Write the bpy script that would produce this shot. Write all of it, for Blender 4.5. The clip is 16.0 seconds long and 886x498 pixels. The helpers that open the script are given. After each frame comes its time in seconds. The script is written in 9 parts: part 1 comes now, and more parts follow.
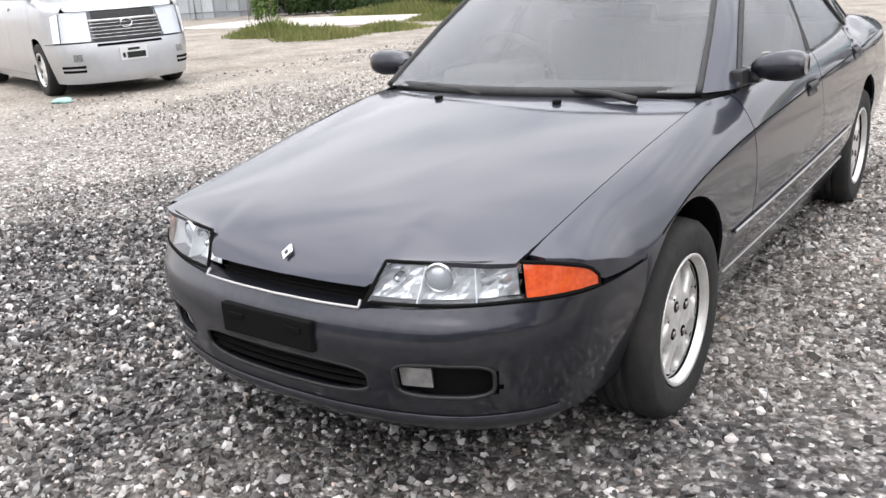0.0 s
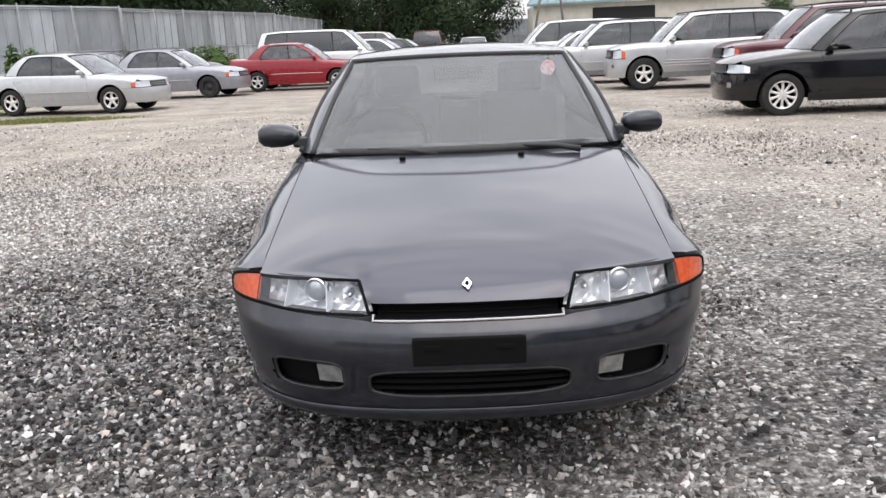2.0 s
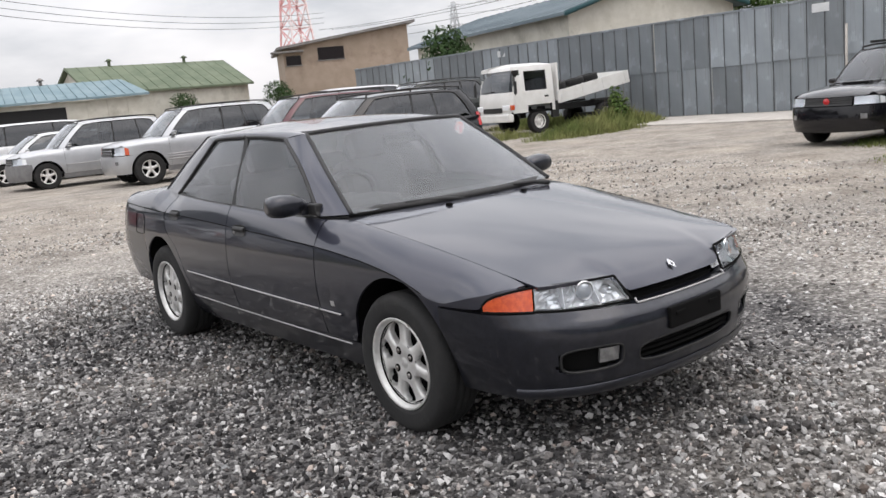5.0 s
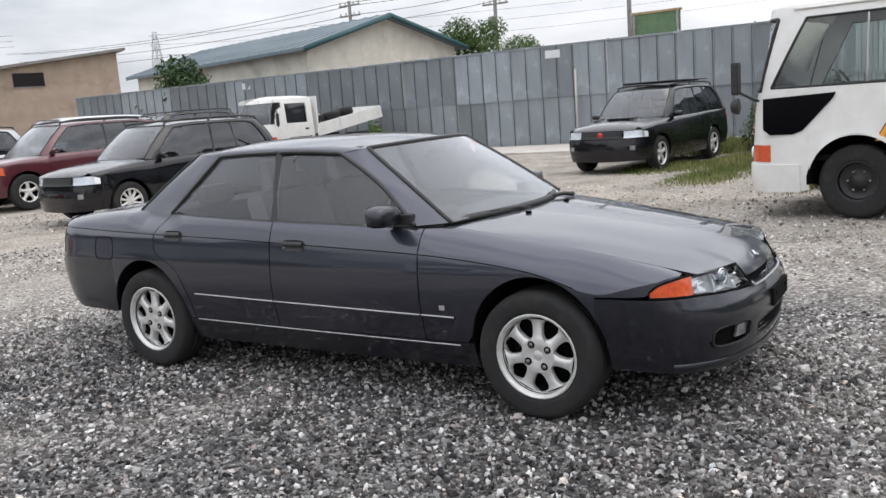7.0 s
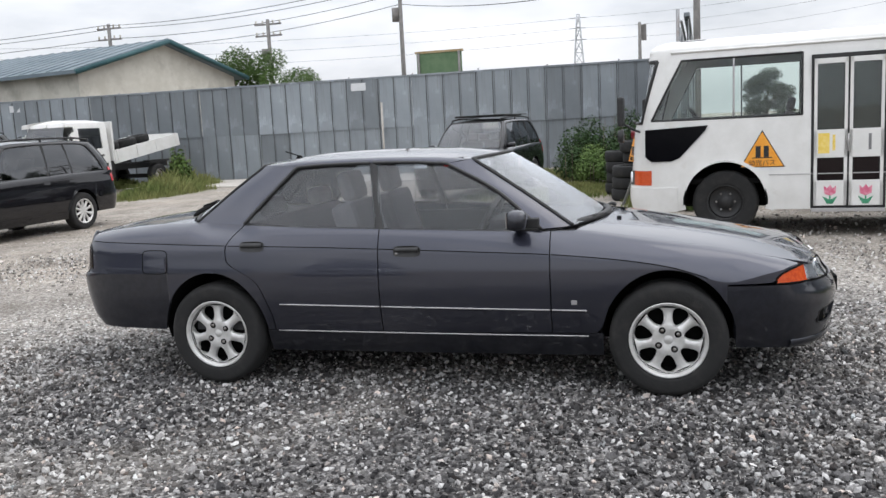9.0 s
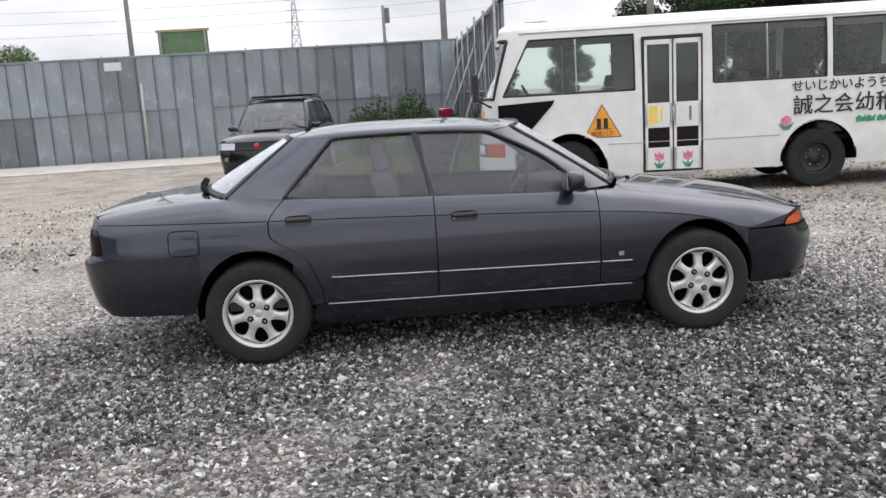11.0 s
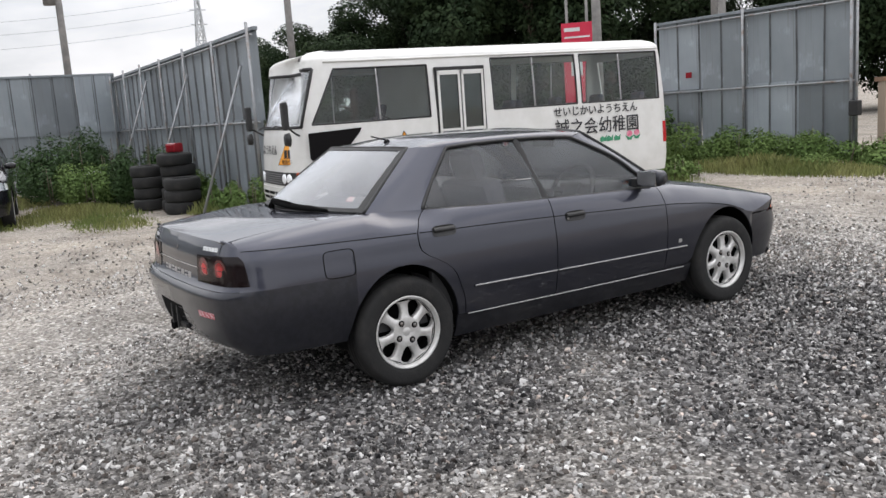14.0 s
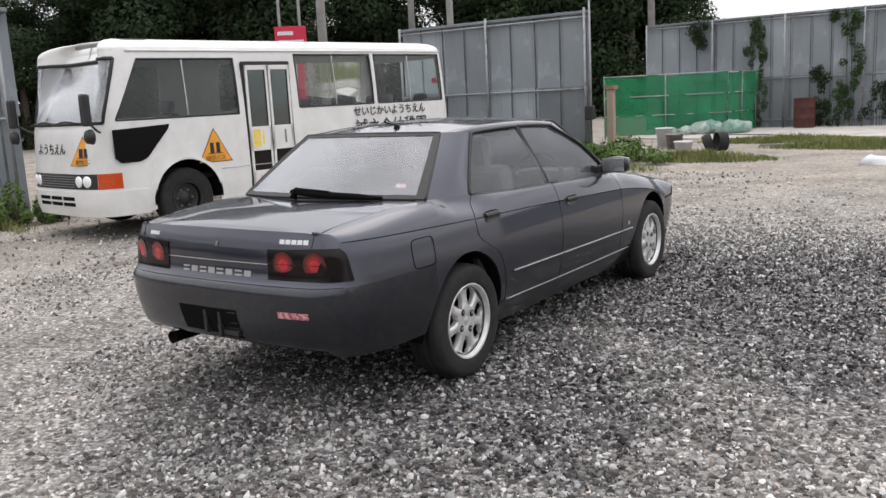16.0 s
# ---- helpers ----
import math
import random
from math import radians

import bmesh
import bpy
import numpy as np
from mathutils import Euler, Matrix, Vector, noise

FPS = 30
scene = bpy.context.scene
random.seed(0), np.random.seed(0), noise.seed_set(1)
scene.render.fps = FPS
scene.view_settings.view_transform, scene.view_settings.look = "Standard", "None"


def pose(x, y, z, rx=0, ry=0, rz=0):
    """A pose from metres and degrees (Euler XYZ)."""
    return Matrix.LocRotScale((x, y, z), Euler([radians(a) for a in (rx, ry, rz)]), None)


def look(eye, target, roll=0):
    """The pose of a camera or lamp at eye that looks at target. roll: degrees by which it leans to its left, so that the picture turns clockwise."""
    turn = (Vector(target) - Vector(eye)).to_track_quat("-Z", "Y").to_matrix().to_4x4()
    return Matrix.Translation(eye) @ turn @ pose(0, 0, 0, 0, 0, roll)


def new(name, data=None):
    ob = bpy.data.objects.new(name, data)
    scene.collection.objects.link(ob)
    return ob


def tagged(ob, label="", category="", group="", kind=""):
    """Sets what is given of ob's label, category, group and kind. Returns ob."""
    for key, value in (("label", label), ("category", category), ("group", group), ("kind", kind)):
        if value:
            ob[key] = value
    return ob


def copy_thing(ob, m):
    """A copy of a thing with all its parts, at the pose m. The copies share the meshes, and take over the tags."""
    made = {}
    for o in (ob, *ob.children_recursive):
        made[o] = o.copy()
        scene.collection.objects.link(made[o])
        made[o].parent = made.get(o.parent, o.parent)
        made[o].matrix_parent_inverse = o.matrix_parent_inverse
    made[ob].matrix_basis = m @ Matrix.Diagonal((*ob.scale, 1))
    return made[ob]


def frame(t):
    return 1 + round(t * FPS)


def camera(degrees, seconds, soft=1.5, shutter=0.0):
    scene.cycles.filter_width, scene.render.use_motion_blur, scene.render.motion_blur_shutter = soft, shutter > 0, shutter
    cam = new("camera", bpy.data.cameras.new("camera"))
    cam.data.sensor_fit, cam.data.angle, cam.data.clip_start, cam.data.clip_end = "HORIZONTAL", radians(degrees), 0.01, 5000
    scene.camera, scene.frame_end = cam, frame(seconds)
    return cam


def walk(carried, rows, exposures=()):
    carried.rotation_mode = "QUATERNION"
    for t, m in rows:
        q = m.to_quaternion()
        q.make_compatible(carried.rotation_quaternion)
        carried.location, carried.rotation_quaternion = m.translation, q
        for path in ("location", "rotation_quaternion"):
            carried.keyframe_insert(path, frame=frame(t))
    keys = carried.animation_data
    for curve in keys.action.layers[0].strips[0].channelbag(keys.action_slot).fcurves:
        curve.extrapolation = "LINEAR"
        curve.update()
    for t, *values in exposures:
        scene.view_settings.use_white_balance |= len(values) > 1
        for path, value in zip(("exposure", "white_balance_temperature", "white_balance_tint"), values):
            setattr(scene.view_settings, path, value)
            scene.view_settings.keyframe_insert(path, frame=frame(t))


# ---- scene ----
cam = camera(55.0, 16.0)
PATH = [
    (0, (1.611, -2.305, 1.342), (0.489, -0.773, 0.715), -3.9),
    (0.5, (1.298, -2.654, 1.37), (0.428, -0.944, 0.804), -4.0),
    (1, (0.907, -2.903, 1.349), (0.286, -1.061, 0.876), -3.7),
    (1.5, (0.461, -3.113, 1.342), (0.148, -1.195, 0.87), -2.4),
    (2, (-0.005, -3.236, 1.356), (-0.054, -1.294, 0.878), -2.5),
    (2.4, (-0.389, -3.257, 1.371), (-0.221, -1.318, 0.91), -2.8),
    (2.5, (-0.487, -3.281, 1.363), (-0.268, -1.345, 0.91), -2.6),
    (3, (-0.973, -3.353, 1.375), (-0.503, -1.455, 0.953), -2.3),
    (3.5, (-1.4, -3.283, 1.379), (-0.754, -1.428, 1.003), -3.1),
    (4, (-1.829, -3.159, 1.392), (-1.007, -1.377, 1.008), -2.7),
    (4.2, (-2.023, -3.122, 1.388), (-1.107, -1.383, 1.015), -3.3),
    (6.3, (-3.728, -2.185, 1.446), (-2.223, -0.913, 1.104), -5.3),
    (6.5, (-3.859, -2.049, 1.46), (-2.31, -0.83, 1.126), -4.9),
    (7, (-4.195, -1.672, 1.453), (-2.524, -0.623, 1.125), -4.3),
    (7.5, (-4.457, -1.258, 1.447), (-2.717, -0.327, 1.123), -3.6),
    (8, (-4.743, -0.862, 1.461), (-2.939, -0.059, 1.148), -3.2),
    (8.5, (-5.032, -0.446, 1.487), (-3.166, 0.212, 1.193), -3.4),
    (8.7, (-5.13, -0.27, 1.468), (-3.245, 0.331, 1.178), -3.2),
    (10.8, (-5.639, 1.669, 1.443), (-3.67, 1.586, 1.101), -3.2),
    (11, (-5.635, 1.864, 1.482), (-3.672, 1.727, 1.123), -3.4),
    (11.5, (-5.568, 2.373, 1.474), (-3.612, 2.126, 1.14), -4.7),
    (12, (-5.527, 2.919, 1.485), (-3.596, 2.524, 1.145), -3.9),
    (12.5, (-5.404, 3.414, 1.496), (-3.507, 2.893, 1.139), -3.5),
    (13, (-5.221, 3.922, 1.497), (-3.381, 3.222, 1.143), -3.4),
    (13.5, (-5.02, 4.43, 1.517), (-3.266, 3.53, 1.18), -3.1),
    (14, (-4.72, 4.843, 1.482), (-3.054, 3.786, 1.157), -4.0),
    (14.5, (-4.401, 5.287, 1.463), (-2.84, 4.081, 1.129), -3.1),
    (15, (-4.051, 5.625, 1.462), (-2.599, 4.288, 1.135), -2.5),
    (15.5, (-3.639, 5.95, 1.465), (-2.324, 4.481, 1.131), -2.4),
    (16, (-3.207, 6.26, 1.475), (-2.078, 4.648, 1.121), -3.0),
]
walk(cam, [(t, look(eye, target, roll)) for t, eye, target, roll in PATH],
     exposures=[(0.0, 0.42, 6560, 12), (1.0, 0.26, 6560, 12), (2.5, 0.06, 6560, 12), (3.5, -0.16, 6600, 12), (4.2, -0.16, 6620, 12), (6.5, -0.10, 6450, 11), (8.7, -0.10, 6350, 10), (11.0, -0.10, 6450, 11), (14.0, -0.12, 6520, 11), (16.0, -0.16, 6570, 12)])

# ---- world and sun ----
world = bpy.data.worlds.new("overcast_sky")
scene.world = world
world.use_nodes = True
wn, wl = world.node_tree.nodes, world.node_tree.links
wn.clear()
SUN_ELEVATION, SUN_TURN = 58.0, 160.0
sky = wn.new("ShaderNodeTexSky")
sky.sky_type = "NISHITA"
sky.sun_disc = False
sky.sun_elevation = radians(SUN_ELEVATION)
sky.sun_rotation = radians(SUN_TURN)
sky.air_density, sky.dust_density, sky.ozone_density = 1.0, 4.0, 1.0
dim = wn.new("ShaderNodeVectorMath")
dim.operation = "SCALE"
dim.inputs["Scale"].default_value = 0.10
# a closed layer of cloud over the sky, with darker bellies and a few thin places
where = wn.new("ShaderNodeTexCoord")
flat = wn.new("ShaderNodeMapping")
flat.inputs["Scale"].default_value = (1.0, 1.0, 3.2)
puff = wn.new("ShaderNodeTexNoise")
puff.inputs["Scale"].default_value = 2.6
puff.inputs["Detail"].default_value = 7.0
puff.inputs["Roughness"].default_value = 0.55
ramp = wn.new("ShaderNodeValToRGB")
ramp.color_ramp.elements[0].position, ramp.color_ramp.elements[0].color = 0.30, (0.52, 0.55, 0.59, 1)
ramp.color_ramp.elements[1].position, ramp.color_ramp.elements[1].color = 0.62, (0.98, 0.98, 1.0, 1)
cover = wn.new("ShaderNodeMix")
cover.data_type = "RGBA"
cover.inputs["Factor"].default_value = 0.90
back = wn.new("ShaderNodeBackground")
back.inputs["Strength"].default_value = 2.65
out = wn.new("ShaderNodeOutputWorld")
wl.new(sky.outputs["Color"], dim.inputs[0])
wl.new(where.outputs["Generated"], flat.inputs["Vector"])
wl.new(flat.outputs["Vector"], puff.inputs["Vector"])
wl.new(puff.outputs["Fac"], ramp.inputs["Fac"])
wl.new(dim.outputs[0], cover.inputs[6])
wl.new(ramp.outputs["Color"], cover.inputs[7])
# an overcast sky is about three times brighter overhead than at the horizon
part_z = wn.new("ShaderNodeSeparateXYZ")
rise = wn.new("ShaderNodeMapRange")
rise.inputs["From Min"].default_value, rise.inputs["From Max"].default_value = 0.0, 1.0
rise.inputs["To Min"].default_value, rise.inputs["To Max"].default_value = 0.42, 1.15
bright = wn.new("ShaderNodeVectorMath")
bright.operation = "SCALE"
wl.new(where.outputs["Generated"], part_z.inputs[0])
wl.new(part_z.outputs["Z"], rise.inputs["Value"])
wl.new(cover.outputs[2], bright.inputs[0])
wl.new(rise.outputs["Result"], bright.inputs["Scale"])
wl.new(bright.outputs[0], back.inputs["Color"])
wl.new(back.outputs["Background"], out.inputs["Surface"])

sun = new("sun", bpy.data.lights.new("sun", "SUN"))
sun.data.energy, sun.data.angle, sun.data.color = 0.5, radians(40), (1.0, 0.96, 0.90)
sun.matrix_world = pose(0, 0, 30, 90 - SUN_ELEVATION, 0, 180 - SUN_TURN)

# ---- materials ----
def socket(node, key, value):
    node.inputs[key].default_value = value


def mat(name, color, rough=0.6, metal=0.0, color2=None, scale=4.0, mix=(0.4, 0.6), bump=0.0, bump_scale=60.0, coat=0.0,
        spec=0.5, stains=None, stain_scale=1.5, stain_mix=(0.55, 0.7), island=0.0, stretch=(1, 1, 1), emit=0.0, flake=0.0, rough2=None, coat_ior=1.5, coat_rough=0.07):
    m = bpy.data.materials.new(name)
    m.use_nodes = True
    n, l = m.node_tree.nodes, m.node_tree.links
    b = n["Principled BSDF"]
    socket(b, "Base Color", (*color, 1)), socket(b, "Roughness", rough), socket(b, "Metallic", metal)
    socket(b, "Specular IOR Level", spec)
    if coat:
        socket(b, "Coat Weight", coat), socket(b, "Coat Roughness", coat_rough), socket(b, "Coat IOR", coat_ior)
    if emit:
        socket(b, "Emission Color", (*color, 1)), socket(b, "Emission Strength", emit)
    tc = n.new("ShaderNodeTexCoord")
    mp = n.new("ShaderNodeMapping")
    socket(mp, "Scale", stretch)
    l.new(tc.outputs["Object"], mp.inputs["Vector"])

    def fuzzy(sc, lo, hi, detail=5.0):
        t = n.new("ShaderNodeTexNoise")
        socket(t, "Scale", sc), socket(t, "Detail", detail), socket(t, "Roughness", 0.6)
        l.new(mp.outputs["Vector"], t.inputs["Vector"])
        r = n.new("ShaderNodeMapRange")
        socket(r, "From Min", lo), socket(r, "From Max", hi)
        l.new(t.outputs["Fac"], r.inputs["Value"])
        return r.outputs["Result"]

    def blend(fac, a, c):
        x = n.new("ShaderNodeMix")
        x.data_type = "RGBA"
        if isinstance(fac, float):
            x.inputs["Factor"].default_value = fac
        else:
            l.new(fac, x.inputs["Factor"])
        for key, v in ((6, a), (7, c)):
            if isinstance(v, tuple):
                x.inputs[key].default_value = (*v, 1)
            else:
                l.new(v, x.inputs[key])
        return x.outputs[2]

    col = color
    if color2:
        col = blend(fuzzy(scale, *mix), col, color2)
    if stains:
        col = blend(fuzzy(stain_scale, *stain_mix), col, stains)
    if island:
        g = n.new("ShaderNodeNewGeometry")
        hs = n.new("ShaderNodeHueSaturation")
        mr = n.new("ShaderNodeMapRange")
        socket(mr, "To Min", 1 - island), socket(mr, "To Max", 1 + island)
        l.new(g.outputs["Random Per Island"], mr.inputs["Value"])
        l.new(mr.outputs["Result"], hs.inputs["Value"])
        if isinstance(col, tuple):
            socket(hs, "Color", (*col, 1))
        else:
            l.new(col, hs.inputs["Color"])
        col = hs.outputs["Color"]
    if not isinstance(col, tuple):
        l.new(col, b.inputs["Base Color"])
    if rough2 is not None:
        r = n.new("ShaderNodeMapRange")
        socket(r, "To Min", rough), socket(r, "To Max", rough2)
        l.new(fuzzy(scale * 2, 0.3, 0.7), r.inputs["Value"])
        l.new(r.outputs["Result"], b.inputs["Roughness"])
    if bump:
        t = n.new("ShaderNodeTexNoise")
        socket(t, "Scale", bump_scale), socket(t, "Detail", 4.0)
        l.new(mp.outputs["Vector"], t.inputs["Vector"])
        bp = n.new("ShaderNodeBump")
        socket(bp, "Strength", bump), socket(bp, "Distance", 0.02)
        l.new(t.outputs["Fac"], bp.inputs["Height"])
        l.new(bp.outputs["Normal"], b.inputs["Normal"])
    return m


def glass_mat(name, tint, rough=0.02, clear=0.5, gloss=(1.3, 0.03), dust_or_sheen=0.0):
    """Thin tinted glass: partly see-through, with a glossy face and a pale film painted on for sky sheen."""
    m = bpy.data.materials.new(name)
    m.use_nodes = True
    n, l = m.node_tree.nodes, m.node_tree.links
    n.clear()
    o = n.new("ShaderNodeOutputMaterial")
    tr, gl, fr, mx = n.new("ShaderNodeBsdfTransparent"), n.new("ShaderNodeBsdfGlossy"), n.new("ShaderNodeFresnel"), n.new("ShaderNodeMixShader")
    socket(tr, "Color", (*[clear * c for c in tint], 1)), socket(gl, "Roughness", rough), socket(fr, "IOR", 1.52)
    socket(gl, "Color", (0.95, 0.97, 1.0, 1))
    up = n.new("ShaderNodeMath")
    up.operation = "MULTIPLY_ADD"
    up.inputs[1].default_value, up.inputs[2].default_value = gloss
    l.new(fr.outputs["Fac"], up.inputs[0])
    l.new(up.outputs[0], mx.inputs["Fac"])
    l.new(tr.outputs[0], mx.inputs[1])
    l.new(gl.outputs[0], mx.inputs[2])
    # diffuse film puts the haze of reflected sky into the colour
    if dust_or_sheen:
        df, m2, tx, mr = n.new("ShaderNodeBsdfDiffuse"), n.new("ShaderNodeMixShader"), n.new("ShaderNodeTexNoise"), n.new("ShaderNodeMapRange")
        tc = n.new("ShaderNodeTexCoord")
        socket(df, "Color", (0.62, 0.61, 0.60, 1)), socket(tx, "Scale", 5.0), socket(tx, "Detail", 5.0)
        socket(mr, "From Min", 0.3), socket(mr, "From Max", 0.7), socket(mr, "To Min", dust_or_sheen * 0.6), socket(mr, "To Max", dust_or_sheen * 1.4)
        l.new(tc.outputs["Object"], tx.inputs["Vector"])
        l.new(tx.outputs["Fac"], mr.inputs["Value"])
        l.new(mr.outputs["Result"], m2.inputs["Fac"])
        l.new(mx.outputs[0], m2.inputs[1])
        l.new(df.outputs[0], m2.inputs[2])
        mx = m2
    l.new(mx.outputs[0], o.inputs["Surface"])
    return m


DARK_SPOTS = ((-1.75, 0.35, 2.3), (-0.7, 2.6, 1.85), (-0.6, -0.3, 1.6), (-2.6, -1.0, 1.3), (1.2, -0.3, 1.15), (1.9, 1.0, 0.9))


def gravel_mat(name, stones):
    """Loose grey gravel, damp and darker in one wide patch, dusty and tan elsewhere."""
    m = bpy.data.materials.new(name)
    m.use_nodes = True
    n, l = m.node_tree.nodes, m.node_tree.links
    b = n["Principled BSDF"]
    socket(b, "Roughness", 0.85), socket(b, "Specular IOR Level", 0.25)
    geo = n.new("ShaderNodeNewGeometry")
    pos = geo.outputs["Position"]

    def math_node(op, a, c=None, clamp=False):
        x = n.new("ShaderNodeMath")
        x.operation, x.use_clamp = op, clamp
        for k, v in ((0, a), (1, c)):
            if v is None:
                continue
            if isinstance(v, (int, float)):
                x.inputs[k].default_value = v
            else:
                l.new(v, x.inputs[k])
        return x.outputs[0]

    def noise_node(sc, detail=4.0):
        t = n.new("ShaderNodeTexNoise")
        socket(t, "Scale", sc), socket(t, "Detail", detail), socket(t, "Roughness", 0.65)
        l.new(pos, t.inputs["Vector"])
        return t.outputs["Fac"]

    def ramp_node(fac, stops):
        r = n.new("ShaderNodeValToRGB")
        while len(r.color_ramp.elements) < len(stops):
            r.color_ramp.elements.new(0.5)
        for e, (p, c) in zip(r.color_ramp.elements, stops):
            e.position, e.color = p, (*c, 1)
        l.new(fac, r.inputs["Fac"])
        return r.outputs["Color"]

    def mix_node(fac, a, c, kind="MIX"):
        x = n.new("ShaderNodeMix")
        x.data_type, x.blend_type = "RGBA", kind
        if isinstance(fac, float):
            x.inputs["Factor"].default_value = fac
        else:
            l.new(fac, x.inputs["Factor"])
        l.new(a, x.inputs[6]), l.new(c, x.inputs[7])
        return x.outputs[2]

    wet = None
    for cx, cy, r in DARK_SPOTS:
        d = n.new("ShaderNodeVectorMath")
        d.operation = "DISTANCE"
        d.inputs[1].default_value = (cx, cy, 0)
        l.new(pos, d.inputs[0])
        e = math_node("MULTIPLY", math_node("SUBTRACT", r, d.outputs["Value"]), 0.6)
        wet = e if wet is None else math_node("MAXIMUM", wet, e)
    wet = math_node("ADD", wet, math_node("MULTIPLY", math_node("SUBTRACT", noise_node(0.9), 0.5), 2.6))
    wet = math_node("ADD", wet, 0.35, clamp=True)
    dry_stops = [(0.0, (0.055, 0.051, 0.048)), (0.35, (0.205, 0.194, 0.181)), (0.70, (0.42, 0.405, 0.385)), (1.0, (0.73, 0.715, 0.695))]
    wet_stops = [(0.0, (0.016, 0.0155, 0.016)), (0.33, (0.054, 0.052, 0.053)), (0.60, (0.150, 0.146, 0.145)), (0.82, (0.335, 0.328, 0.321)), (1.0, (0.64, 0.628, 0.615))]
    if stones:
        pick = geo.outputs["Random Per Island"]
        grain = noise_node(160.0)
        pick = math_node("ADD", pick, math_node("MULTIPLY", math_node("SUBTRACT", grain, 0.5), 0.35), clamp=True)
        dry_stops[0] = (0.0, (0.12, 0.108, 0.098))
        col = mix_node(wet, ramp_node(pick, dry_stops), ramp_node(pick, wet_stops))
        hue = math_node("FRACT", math_node("MULTIPLY", geo.outputs["Random Per Island"], 17.3))
        tint = ramp_node(hue, [(0.0, (1, 1, 1)), (0.8, (1, 1, 1)), (0.9, (1.08, 0.93, 0.84)), (1.0, (0.9, 0.97, 1.0))])
        col = mix_node(1.0, col, tint, "MULTIPLY")
        l.new(col, b.inputs["Base Color"])
        bp = n.new("ShaderNodeBump")
        socket(bp, "Strength", 0.25), socket(bp, "Distance", 0.004)
        l.new(grain, bp.inputs["Height"])
        l.new(bp.outputs["Normal"], b.inputs["Normal"])
        return m
    cells = []
    for sc in (38.0, 70.0):
        v = n.new("ShaderNodeTexVoronoi")
        socket(v, "Scale", sc), socket(v, "Randomness", 1.0)
        l.new(pos, v.inputs["Vector"])
        cells.append(v)
    one = n.new("ShaderNodeSeparateColor")
    l.new(cells[0].outputs["Color"], one.inputs["Color"])
    two = n.new("ShaderNodeSeparateColor")
    l.new(cells[1].outputs["Color"], two.inputs["Color"])
    pick = math_node("ADD", math_node("MULTIPLY", one.outputs["Red"], 0.6), math_node("MULTIPLY", two.outputs["Red"], 0.4))
    # cells darken towards their rims: shade between stones put into the colour
    pick = math_node("MULTIPLY", pick, math_node("SUBTRACT", 1.15, math_node("MULTIPLY", cells[0].outputs["Distance"], 0.55)))
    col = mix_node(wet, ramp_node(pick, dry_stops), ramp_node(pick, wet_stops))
    # fine tan dust over the far part of the yard
    far = n.new("ShaderNodeVectorMath")
    far.operation = "DISTANCE"
    far.inputs[1].default_value = (-1.5, 1.0, 0)
    l.new(pos, far.inputs[0])
    dusty = math_node("MULTIPLY", math_node("SUBTRACT", far.outputs["Value"], 3.6), 0.22, clamp=True)
    dusty = math_node("MULTIPLY", dusty, math_node("ADD", math_node("MULTIPLY", noise_node(0.45), 1.5), -0.1, clamp=True), clamp=True)
    dust_or_sheen = ramp_node(noise_node(14.0, 9.0), [(0.3, (0.19, 0.160, 0.130)), (0.5, (0.345, 0.300, 0.250)), (0.7, (0.53, 0.485, 0.425))])
    broad = ramp_node(noise_node(1.1, 5.0), [(0.35, (0.72, 0.70, 0.67)), (0.5, (1.0, 0.99, 0.97)), (0.66, (1.22, 1.20, 1.16))])
    col = mix_node(math_node("MULTIPLY", dusty, 0.80), col, dust_or_sheen)
    col = mix_node(1.0, col, broad, "MULTIPLY")
    l.new(col, b.inputs["Base Color"])
    high = math_node("ADD", math_node("MULTIPLY", cells[0].outputs["Distance"], -1.0), math_node("MULTIPLY", cells[1].outputs["Distance"], -0.4))
    bp = n.new("ShaderNodeBump")
    socket(bp, "Strength", 0.75), socket(bp, "Distance", 0.02)
    l.new(high, bp.inputs["Height"])
    l.new(bp.outputs["Normal"], b.inputs["Normal"])
    return m


